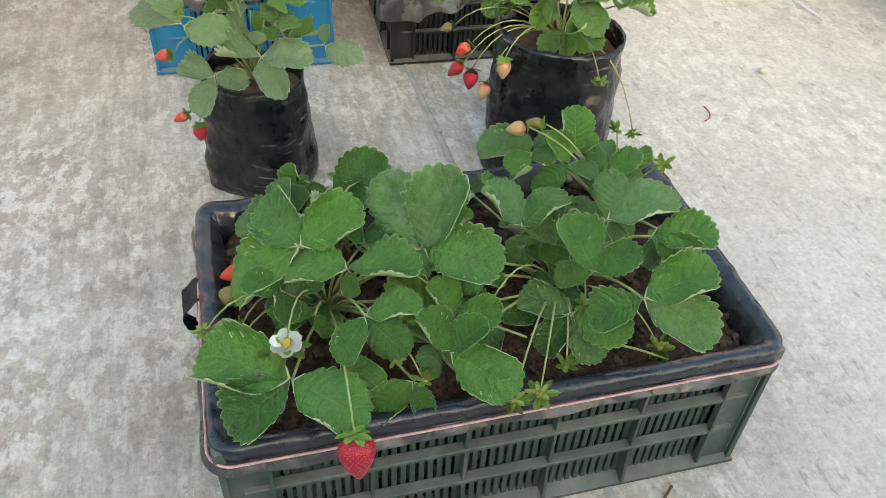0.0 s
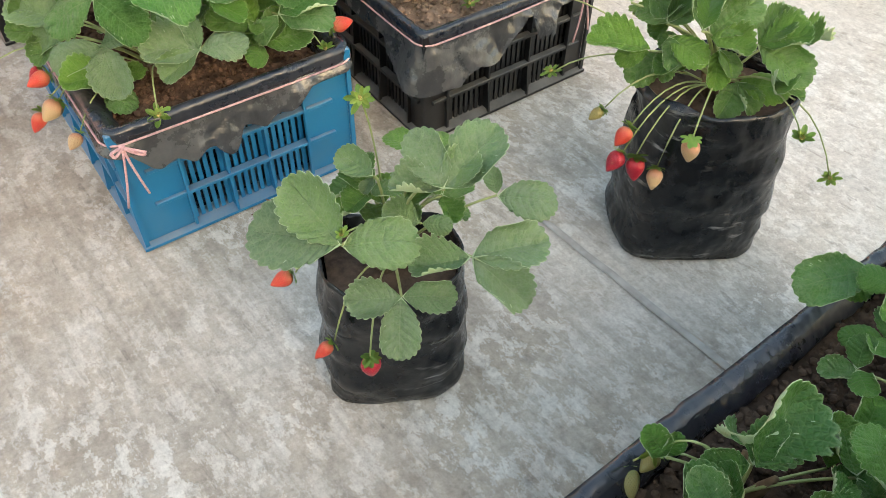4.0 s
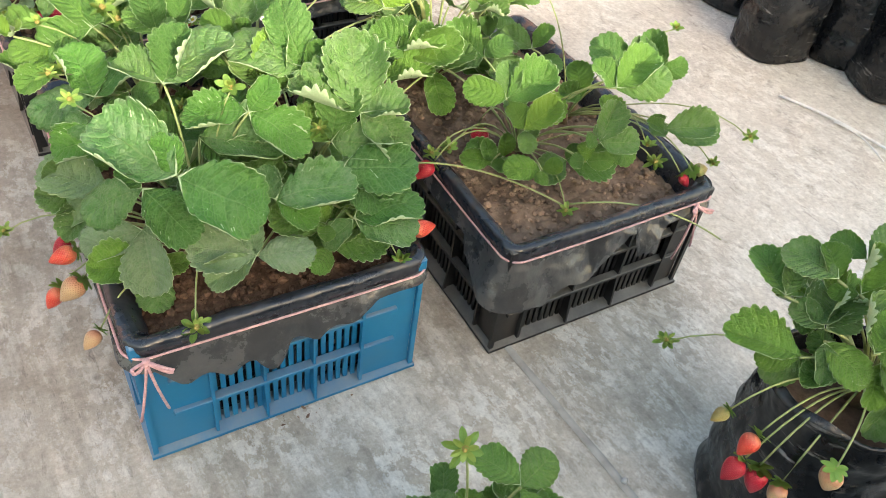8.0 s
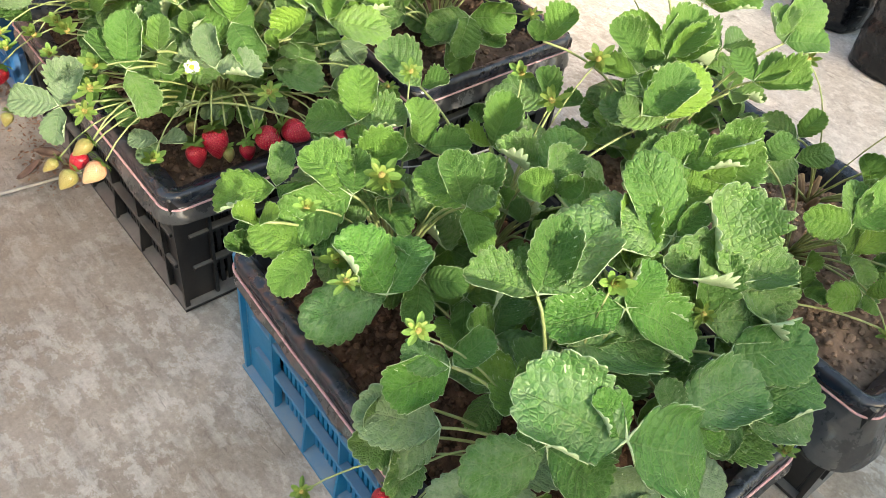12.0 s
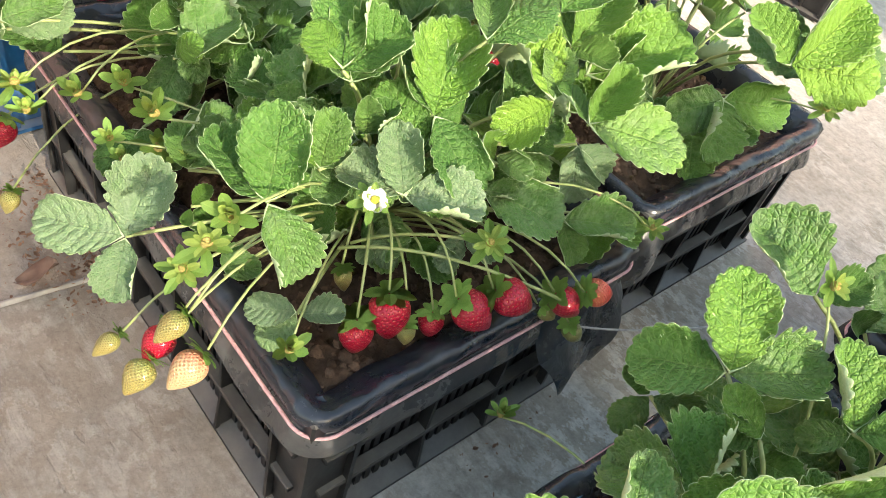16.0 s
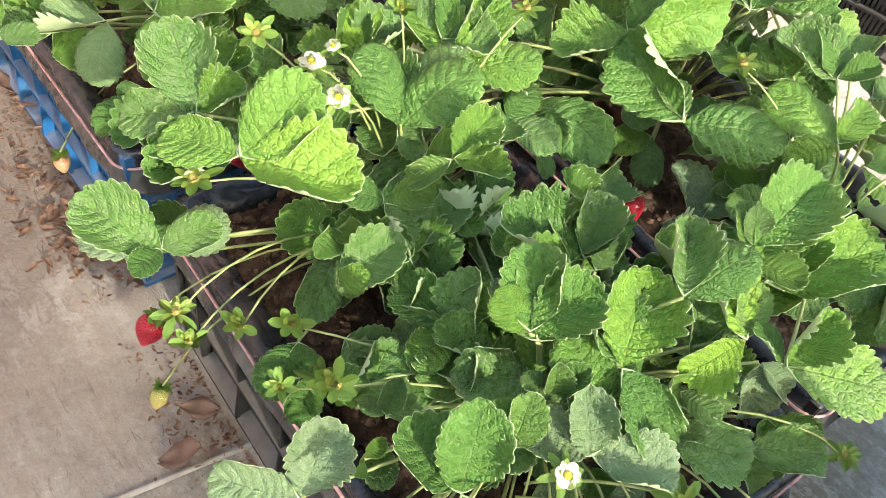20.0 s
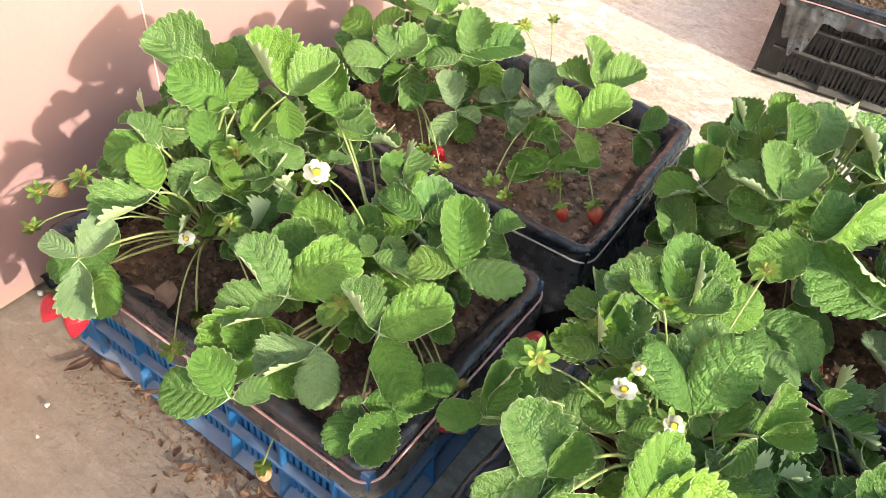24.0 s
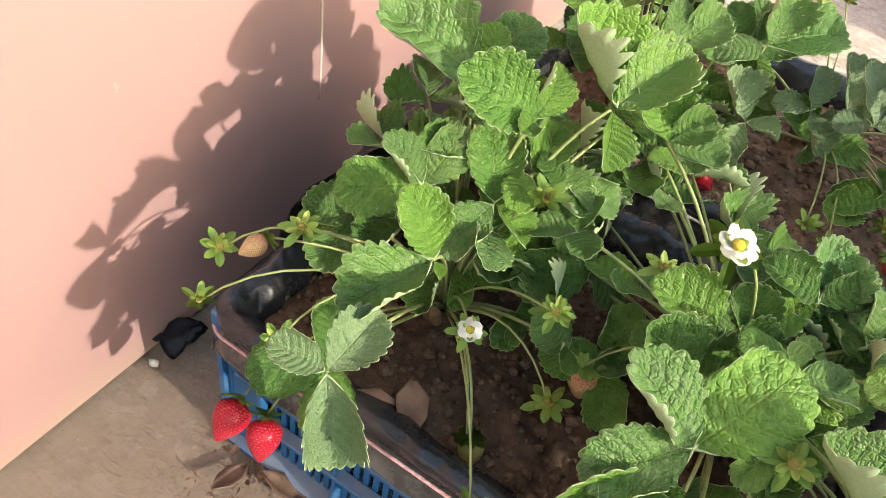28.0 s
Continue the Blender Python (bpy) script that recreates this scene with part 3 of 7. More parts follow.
def sepal_star(name, n, length, width, lift, seed, inner=0.0):
    """Pointed sepals in a ring, every other one raised by inner and shorter."""
    rng = random.Random(seed)
    bm = bmesh.new()
    for k in range(n):
        a = 2 * math.pi * k / n + rng.uniform(-0.2, 0.2)
        ln, up = length * rng.uniform(0.8, 1.1) * (1 - 0.3 * inner * (k % 2)), lift + inner * (k % 2) + rng.uniform(-0.2, 0.25)
        d, s = Vector((math.cos(a), math.sin(a), 0)), Vector((-math.sin(a), math.cos(a), 0))
        pts = []
        for u, w in ((0.05, 0.35), (0.34, 0.88), (0.62, 1.0), (0.86, 0.68), (1.0, 0.10)):
            c = d * ln * u * math.cos(up) + Vector((0, 0, ln * (u * math.sin(up) - 0.25 * u * u)))
            pts.append((c - s * width * w, c + Vector((0, 0, -0.12 * width)), c + s * width * w))
        vs = [[bm.verts.new(q) for q in row] for row in pts]
        for r0, r1 in zip(vs, vs[1:]):
            for j in (0, 1):
                bm.faces.new((r0[j], r0[j + 1], r1[j + 1], r1[j]))
    bmesh.ops.solidify(bm, geom=bm.faces[:], thickness=0.03)
    return mesh_of(bm, name, M_SEPAL, False)


CALYX = [sepal_star("calyx", 9, 1.05, 0.27, 0.15, 1), sepal_star("calyx", 10, 1.1, 0.25, 0.45, 2)]


def bud_star(seed, open_out):
    """A spent flower's two whorls: five broad outer sepals, and five short pointed yellow ones standing inside."""
    rng = random.Random(seed)
    bm = bmesh.new()
    for ring, (n, length, width, lift) in enumerate(((6, 1.25, 0.23, open_out), (6, 1.05, 0.17, open_out + 0.45), (5, 0.7, 0.14, open_out + 0.85))):
        for k in range(n):
            a = 2 * math.pi * (k + 0.5 * ring) / n + rng.uniform(-0.22, 0.22)
            ln, up, roll = length * rng.uniform(0.82, 1.1), lift + rng.uniform(-0.25, 0.3), rng.uniform(-0.35, 0.35)
            d, s = Vector((math.cos(a), math.sin(a), 0)), Vector((-math.sin(a), math.cos(a), roll))
            rows = []
            for u, w in ((0.10, 0.40), (0.35, 0.85), (0.62, 1.0), (0.85, 0.74), (1.0, 0.08)):
                c = d * ln * u * math.cos(up) + Vector((0, 0, ln * (u * math.sin(up) - 0.22 * u * u) + 0.05 * ring))
                rows.append([bm.verts.new(c - s * width * w), bm.verts.new(c - Vector((0, 0, 0.3 * width * w))), bm.verts.new(c + s * width * w)])
            for r0, r1 in zip(rows, rows[1:]):
                for j in (0, 1):
                    bm.faces.new((r0[j], r0[j + 1], r1[j + 1], r1[j])).material_index = min(ring, 1)
    bmesh.ops.solidify(bm, geom=bm.faces[:], thickness=0.03)
    return mesh_of(bm, "calyx", [M_SEPAL, M_SEPALIN], False)


BUDSTAR = [bud_star(5, 0.35), bud_star(6, 0.65), bud_star(7, 0.15), bud_star(8, 0.9)]


def berry_mesh(name, mat, fat, seed):
    rng = random.Random(seed)
    bm = bmesh.new()
    bmesh.ops.create_uvsphere(bm, u_segments=20, v_segments=14, radius=0.5)
    for v in bm.verts:
        h = 0.5 - v.co.z
        r = fat * (1.15 - 0.75 * h ** 1.5) * (1 if h > 0.08 else 0.9)
        ang = math.atan2(v.co.y, v.co.x)
        r *= 1 + 0.05 * math.sin(2 * ang + seed) + 0.05 * noise.noise(Vector((v.co.x * 3, v.co.y * 3, seed)))
        v.co = Vector((v.co.x * r, v.co.y * r, -h))
    return mesh_of(bm, name, mat)


FRUIT = {"red": [berry_mesh("strawberry", M_RED, 0.84, 1), berry_mesh("strawberry", M_RED, 0.76, 2)],
         "orange": [berry_mesh("strawberry", M_ORANGE, 0.78, 3), berry_mesh("strawberry", M_ORANGE, 0.7, 4)],
         "peach": [berry_mesh("strawberry", M_PEACH, 0.8, 5), berry_mesh("strawberry", M_PEACH, 0.75, 6)],
         "green": [berry_mesh("strawberry", M_GREENB, 0.8, 7), berry_mesh("strawberry", M_GREENB, 0.7, 8)]}
FRUIT_LABEL = {"red": "ripe red strawberry with pale seeds", "orange": "half-ripe orange-red strawberry", "peach": "blushing cream-coloured strawberry", "green": "unripe yellow-green strawberry"}


def petal_mesh():
    bm = bmesh.new()
    rows = []
    for u in (0.04, 0.32, 0.62, 0.85, 1.0):
        w = 0.47 * math.sin(min(u, 0.97) * math.pi * 0.86) + 0.03
        rows.append([bm.verts.new((v * w, u - 0.05 * v * v, 0.05 * u * u + 0.02 * v * v)) for v in (-1, -0.5, 0, 0.5, 1)])
    for a, b in zip(rows, rows[1:]):
        for j in range(4):
            bm.faces.new((a[j], a[j + 1], b[j + 1], b[j]))
    bmesh.ops.solidify(bm, geom=bm.faces[:], thickness=0.02)
    return mesh_of(bm, "petal", M_PETAL, False)


PETAL = petal_mesh()


def button_mesh(name, mat, flat):
    bm = bmesh.new()
    bmesh.ops.create_icosphere(bm, subdivisions=2, radius=0.5)
    for v in bm.verts:
        v.co = Vector((v.co.x, v.co.y, v.co.z * flat)) * (1 + 0.13 * noise.noise(v.co * 9))
    return mesh_of(bm, name, mat)


CENTRE, DRIED = button_mesh("flower_centre", M_PISTIL, 0.6), button_mesh("dried_centre", M_DRY, 1.25)
CROWN_AT = {}
RNG = random.Random(11)


def facing(n):
    """A turn whose z points along n."""
    return Vector(n).normalized().to_track_quat("Z", "Y").to_matrix().to_4x4()


def normal_of(az, inc):
    """A unit vector leaning inc degrees from upright towards the azimuth az (degrees from +x to +y)."""
    return Vector((math.sin(radians(inc)) * math.cos(radians(az)), math.sin(radians(inc)) * math.sin(radians(az)), math.cos(radians(inc))))


def plant(x, y, z, label, group="strawberry plants", crown=True):
    p = root("strawberry_plant", pose(x, y, z), label, "strawberry plant", group)
    CROWN_AT[p.name] = Vector((x, y, z))
    if crown:
        bm = bmesh.new()
        rng = random.Random(int(x * 1000) + int(y * 100))
        for k in range(7):
            a = rng.uniform(0, 6.28)
            o = Vector((x + 0.012 * math.cos(a), y + 0.012 * math.sin(a), z - 0.01))
            tube_into(bm, [o, o + Vector((0.008 * math.cos(a), 0.008 * math.sin(a), 0.022)), o + Vector((0.016 * math.cos(a), 0.016 * math.sin(a), 0.04))], [0.008, 0.006, 0.003])
        part("crown", bm, M_CROWN, p, "brown scaly crown", m=Matrix.Identity(4), smooth=True)
    return p


def stalk(p, name, tip, radius, start=None, arch=0.5, mat=None, label="", parent=None):
    c = CROWN_AT[p.name] if start is None else Vector(start)
    tip = Vector(tip)
    side = tip - c
    mid = c + Vector((side.x * (0.35 if arch > 0 else 0.6), side.y * (0.35 if arch > 0 else 0.6), side.z * (0.5 + arch)))
    if name != "leaf" and tip.z < c.z + 0.09:
        mid = c + Vector((side.x * 0.62, side.y * 0.62, max(0, side.z) + 0.075))
    bm = tube_into(bmesh.new(), bend(c, mid, tip, 8), [radius * (1.15 - 0.3 * i / 8) for i in range(9)])
    return part(name, bm, mat or M_STEM, parent or p, label, m=Matrix.Identity(4), smooth=True)


def leaf(p, hub, az, inc, *blades, young_or_sunlit=False, deep=False):
    """A leaf: its stalk, then leaflets, each (turn round the leaf's normal in degrees from +x, length in metres, lift in degrees)."""
    hub = Vector(hub)
    n = normal_of(az, inc)
    st = stalk(p, "leaf", hub, 0.0017, None, 0.3)
    brighter = young_or_sunlit or (hub.z > 0.345 and RNG.random() < 0.3)
    ex = Vector((1, 0, 0)) - n * n.x
    ex.normalize()
    ey = n.cross(ex)
    for b in blades:
        ang, ln = radians(b[0]), b[1]
        lift = radians(b[2]) if len(b) > 2 else 0.0
        d = (ex * math.cos(ang) + ey * math.sin(ang)) * math.cos(lift) + n * math.sin(lift)
        up = (n - d * n.dot(d)).normalized()
        roll = radians(RNG.uniform(-14, 14))
        sx = d.cross(up)
        sx, up = sx * math.cos(roll) + up * math.sin(roll), up * math.cos(roll) - sx * math.sin(roll)
        wide = b[3] if len(b) > 3 else RNG.uniform(0.84, 1.06)
        m = Matrix((sx * wide, d, up)).transposed().to_4x4()
        m.translation = hub + d * 0.002
        m = m @ Matrix.Scale(ln, 4)
        part("leaflet", RNG.choice(DEEP if deep else YOUNG_OR_SUNLIT if brighter else BLADES), None, st, m=m)
    return st


def spray(p, hub, *tips, young_or_sunlit=False, dusty=False, deep=False):
    """A leaf whose stalk ends at hub; each tip: the place of a leaflet's end, and by how many degrees its blade is rolled."""
    hub = Vector(hub)
    st = stalk(p, "leaf", hub, 0.0017, None, 0.3)
    for x, y, z, *lean in tips:
        d = Vector((x, y, z)) - hub
        ln = d.length
        d.normalize()
        up = Vector((-0.2, -0.6, 1)) - d * Vector((-0.2, -0.6, 1)).dot(d)
        up.normalize()
        roll = radians((lean[0] if lean else 0) + RNG.uniform(-6, 6))
        sx = d.cross(up)
        sx, up = sx * math.cos(roll) + up * math.sin(roll), up * math.cos(roll) - sx * math.sin(roll)
        m = Matrix((sx * RNG.uniform(0.84, 0.98), d, up)).transposed().to_4x4()
        m.translation = hub + d * 0.002
        part("leaflet", RNG.choice(YOUNG_OR_SUNLIT if young_or_sunlit else DUSTY if dusty else DEEP if deep else BLADES), None, st, m=m @ Matrix.Scale(ln, 4))
    return st


def bush(p, n, reach, low, high, size, seed, young_or_sunlit=0.15, lean=(0, 0)):
    """More leaves of the same plant, all round, low and small ones under the tall."""
    rng = random.Random(seed)
    c = CROWN_AT[p.name]
    for k in range(n):
        a = 2.4 * k + rng.uniform(-0.5, 0.5)
        r = reach * math.sqrt((k + 0.6) / n) * rng.uniform(0.8, 1.1)
        h = high - (high - low) * (r / reach) ** 1.6 * rng.uniform(0.7, 1.1)
        hub = c + Vector((r * math.cos(a) + lean[0], r * math.sin(a) + lean[1], h))
        s = size * rng.uniform(0.75, 1.15)
        head = math.degrees(a) + rng.uniform(-35, 35)
        leaf(p, hub, math.degrees(a) + rng.uniform(-30, 30), rng.uniform(5, 38),
             (head, s, rng.uniform(-5, 15)), (head + 98 + rng.uniform(-14, 14), s * 0.93, rng.uniform(0, 25)), (head - 98 + rng.uniform(-14, 14), s * 0.93, rng.uniform(0, 25)),
             young_or_sunlit=rng.random() < young_or_sunlit)


def undergrowth(keys, m, n, us, vs, low, high, size, seed, deep=False):
    """Older leaves low under the canopy, over part of a crate: us, vs are the ranges across and along it."""
    rng = random.Random(seed)
    ps = [PLANTS[k] for k in keys]
    for k in range(n):
        q = m @ Vector((rng.uniform(*us), rng.uniform(*vs), rng.uniform(low, high)))
        p = min(ps, key=lambda o: (CROWN_AT[o.name] - q).length)
        out = q - CROWN_AT[p.name]
        head = math.degrees(math.atan2(out.y, out.x)) + rng.uniform(-50, 50)
        s = size * rng.uniform(0.75, 1.15)
        sunny = Vector((math.cos(radians(head)), math.sin(radians(head)) - 0.9))
        leaf(p, q, math.degrees(math.atan2(sunny.y, sunny.x)) + rng.uniform(-45, 45), rng.uniform(10, 44), (head, s, rng.uniform(-5, 15)), (head + 100 + rng.uniform(-14, 14), s * 0.95, rng.uniform(0, 22)), (head - 100 + rng.uniform(-14, 14), s * 0.95, rng.uniform(0, 22)), deep=deep)


def berry(p, x, y, z, kind, size, az=0, droop=80, start=None, arch=0.3, stem=True):
    """A strawberry whose shoulder is at x, y, z; droop: degrees by which its tip points below the level, towards az."""
    d = Vector((math.cos(radians(az)) * math.cos(radians(droop)), math.sin(radians(az)) * math.cos(radians(droop)), -math.sin(radians(droop))))
    m = Matrix.Translation((x, y, z)) @ facing(-d)
    b = part("strawberry", RNG.choice(FRUIT[kind]), None, p, FRUIT_LABEL[kind], m=m @ Matrix.Scale(size, 4))
    part("calyx", RNG.choice(CALYX), None, b, m=m @ pose(0, 0, 0.001, 0, 0, RNG.uniform(0, 360)) @ Matrix.Scale(min(size * 0.46, 0.018), 4))
    if stem:
        stalk(p, "fruit_stalk", Vector((x, y, z)) - d * 0.004, 0.0012, start, arch)
    return b


def bud(p, x, y, z, size=0.018, az=0, inc=20, start=None, arch=0.3, stem=True, dried=True):
    """A spent flower: a star of sepals round a dry yellow centre."""
    m = Matrix.Translation((x, y, z)) @ facing(normal_of(az, inc))
    b = part("flower_bud", RNG.choice(BUDSTAR), None, p, "spent flower with green sepals", m=m @ Matrix.Scale(size * 0.95, 4))
    part("dried_centre", DRIED if dried else CENTRE, None, b, m=m @ pose(0, 0, size * 0.16) @ Matrix.Scale(size * 0.44, 4))
    if stem:
        stalk(p, "flower_stalk", (x, y, z - 0.002), 0.0011, start, arch)
    return b


def blossom(p, x, y, z, size=0.016, az=0, inc=20, start=None, arch=0.4, stem=True):
    """An open white flower with five petals."""
    m = Matrix.Translation((x, y, z)) @ facing(normal_of(az, inc))
    f = part("flower", CENTRE, None, p, "open white flower with a yellow centre", m=m @ pose(0, 0, size * 0.14) @ Matrix.Scale(size * 0.52, 4))
    for k in range(6):
        part("petal", PETAL, None, f, m=m @ pose(0, 0, size * 0.05, RNG.uniform(2, 8), 9, 60 * k + RNG.uniform(-6, 6)) @ Matrix.Scale(size * 0.80, 4))
    part("calyx", BUDSTAR[2], None, f, m=m @ pose(0, 0, -size * 0.3) @ Matrix.Scale(size * 1.15, 4))
    if stem:
        stalk(p, "flower_stalk", (x, y, z - 0.002), 0.0011, start, arch)
    return f


def runner(p, a, b, c, radius=0.0014, label="thin pale-green runner"):
    part("runner", tube_into(bmesh.new(), bend(a, b, c, 14), radius), M_STEM, p, label, m=Matrix.Identity(4), smooth=True)


# ---- crates ----
def rect_loop(w, l, r, n=9):
    """Points and outward normals round a rectangle with rounded corners, anticlockwise from the front edge's middle."""
    pts = []
    def line(x0, y0, x1, y1, nx, ny, k):
        for i in range(k):
            t = i / k
            pts.append((Vector((x0 + (x1 - x0) * t, y0 + (y1 - y0) * t, 0)), Vector((nx, ny, 0))))
    def arc(cx, cy, a0):
        for i in range(n):
            a = radians(a0 + 90 * i / n)
            pts.append((Vector((cx + r * math.cos(a), cy + r * math.sin(a), 0)), Vector((math.cos(a), math.sin(a), 0))))
    x, y = w / 2, l / 2
    line(0, -y, x - r, -y, 0, -1, 36)
    arc(x - r, -y + r, -90)
    line(x, -y + r, x, y - r, 1, 0, 100)
    arc(x - r, y - r, 0)
    line(x - r, y, -x + r, y, 0, 1, 72)
    arc(-x + r, y - r, 90)
    line(-x, y - r, -x, -y + r, -1, 0, 100)
    arc(-x + r, -y + r, 180)
    line(-x + r, -y, 0, -y, 0, -1, 36)
    return pts


def crate(m, w, l, h, mat, colour, bays_w=3, bays_l=4, end=0.07):
    """A slotted plastic crate; m: pose of the middle of its base, y along its length."""
    c = root("plastic_crate", m, colour + " slotted plastic crate lined with black film, holding soil", "crate", "planted crates")
    part("base", boxed(-w / 2 + 0.022, w / 2 - 0.022, -l / 2 + 0.022, l / 2 - 0.022, 0.004, 0.012), mat, c)
    foot, top = 0.010, h - 0.022
    rails = [foot + (top - foot) * f for f in (0.34, 0.67)]
    slat, wall = {}, 0.008
    for side, (length, half, bays) in enumerate(((w, l / 2, bays_w), (w, l / 2, bays_w), (l, w / 2, bays_l), (l, w / 2, bays_l))):
        at = m @ (pose(0, -half, 0), pose(0, half, 0, 0, 0, 180), pose(half, 0, 0, 0, 0, 90), pose(-half, 0, 0, 0, 0, -90))[side]
        full = length / 2 if side < 2 else length / 2 - 0.014
        part("rim", boxed(-full, full, 0.0, 0.014, top, h - 0.002, bevel=0.002), mat, c, m=at)
        # the foot: a ledge that slopes up to the wall
        bm = bmesh.new()
        reach, inset = length / 2 + 0.001, 0.022
        ends = [[bm.verts.new((sx * (reach - d), d - 0.001, z)) for d, z in ((0, 0), (0, 0.005), (inset, 0.013), (inset, 0))] for sx in (-1, 1)]
        for k in range(4):
            bm.faces.new((ends[0][k], ends[0][(k + 1) % 4], ends[1][(k + 1) % 4], ends[1][k]))
        bm.faces.new(ends[0][::-1])
        bm.faces.new(ends[1])
        part("bottom_flange", bm, mat, c, m=at)
        inner = length - 2 * end
        bay = inner / bays
        for sx in (-1, 1):
            a, b = sorted((sx * inner / 2, sx * (length / 2 - wall - (0.0 if side < 2 else 0.0045))))
            part("corner_panel", boxed(a, b, wall, wall + 0.004, foot, top), mat, c, m=at)
            x = sx * inner / 2
            part("panel_lip", boxed(x - 0.002, x + 0.002, 0.001, wall - 0.0003, foot, top), mat, c, m=at)
            if side < 2:
                x0, x1 = sorted((sx * (length / 2 - 0.0015), sx * (length / 2 - wall)))
                part("corner_post", boxed(x0, x1, 0.002, wall - 0.0004, foot - 0.004, top), mat, c, m=at)
        for z in rails:
            over = inner / 2 + end * 0.58
            part("rail", boxed(-over, over, 0.002, 0.015, z - 0.0032, z + 0.0032, bevel=0.001), mat, c, m=at)
        for k in range(1, bays):
            x = -inner / 2 + bay * k
            bm = boxed(x - 0.0018, x + 0.0018, 0.0035, 0.018, foot, top)
            tip = [bm.verts.new((x + o, y, z)) for o in (-0.0017, 0.0017) for y, z in ((0.0035, 0.060), (-0.002, 0.006), (0.0035, 0.006))]
            for q in ((0, 1, 2), (5, 4, 3), (0, 3, 4, 1), (1, 4, 5, 2), (2, 5, 3, 0)):
                bm.faces.new([tip[v] for v in q])
            part("rib", bm, mat, c, m=at)
        count = max(3, round(bay / 0.0105))
        pitch = bay / count
        key = round(pitch * 1e5)
        if key not in slat:
            slat[key] = mesh_of(boxed(-pitch * 0.29, pitch * 0.29, 0.015, 0.0185, foot, top), "slat", mat, False)
        for k in range(count * bays):
            part("slat", slat[key], None, c, m=at @ pose(-inner / 2 + pitch * (k + 0.5), 0, 0))
    return c


def liner(m, w, l, h, soil, seed, hem=0.03, flaps=()):
    """Black film inside the crate, folded over the rim and hanging outside to a ragged hem; flaps: (place round the rim 0 to 1, half width, extra drop)."""
    rng = random.Random(seed)
    loop = rect_loop(w, l, 0.022)
    n = len(loop)
    bm = bmesh.new()
    rings = []
    for i, (p, nn) in enumerate(loop):
        t = i / n
        drop = hem * (0.8 + 0.35 * noise.noise(Vector((math.cos(6.283 * t) * 3, math.sin(6.283 * t) * 3, seed))))
        for (at, half, extra) in flaps:
            d = abs((t - at + 0.5) % 1 - 0.5) / half
            if d < 1:
                drop += extra * (1 - d * d) ** 0.6 * (0.9 + 0.15 * math.sin(9 * d + seed))
        prof = [(-0.027, 0.016), (-0.027, soil - 0.012), (-0.0265, soil + (h - soil) * 0.45), (-0.0145, h - 0.003), (-0.006, h + 0.003), (0.001, h + 0.002), (0.0035, h - 0.006), (0.0035, h - 0.018), (0.005, h - 0.020 - drop * 0.35), (0.009 + 0.2 * max(0, drop - 0.03), h - 0.020 - drop * 0.7), (0.010 + 0.25 * max(0, drop - 0.03), h - 0.020 - drop)]
        ring = []
        for k, (o, z) in enumerate(prof):
            q = noise.noise(Vector((p.x * 55, p.y * 55, z * 30 + seed)))
            q2 = noise.noise(Vector((p.x * 18, p.y * 18, z * 22 + seed + 7)))
            amp = 0.0042 if k < 8 else 0.005 + 0.16 * max(0, drop - 0.03)
            off = o + amp * (q * (0.6 if k < 7 else 0.1) + q2)
            if k >= 5:
                off = max(off, 0.0022)
            if k == 7:
                off = 0.0022
            if k < 3:
                off = min(off, -0.023)
            pos = p + nn * off
            ring.append(bm.verts.new((pos.x, pos.y, z + (0.0016 * q + 0.0022 * q2 if 2 < k < 7 else 0))))
        rings.append(ring)
    coords = [[v.co.copy() for v in ring] for ring in rings]
    bm.free()
    film = root("plastic_liner", m, "wrinkled black plastic film folded over the crate rim", "plastic liner", "crate liners")
    for name, k0, k1 in (("inner_film", 0, 3), ("rim_fold", 3, 7), ("hem", 7, 10)):
        bm = bmesh.new()
        vs = [[bm.verts.new(c) for c in ring[k0:k1 + 1]] for ring in coords]
        for i in range(n):
            a, b = vs[i], vs[(i + 1) % n]
            for k in range(k1 - k0):
                bm.faces.new((a[k], b[k], b[k + 1], a[k + 1]))
        part(name, bm, M_HEM if name == "hem" else M_FILM, film, smooth=True)
    return film


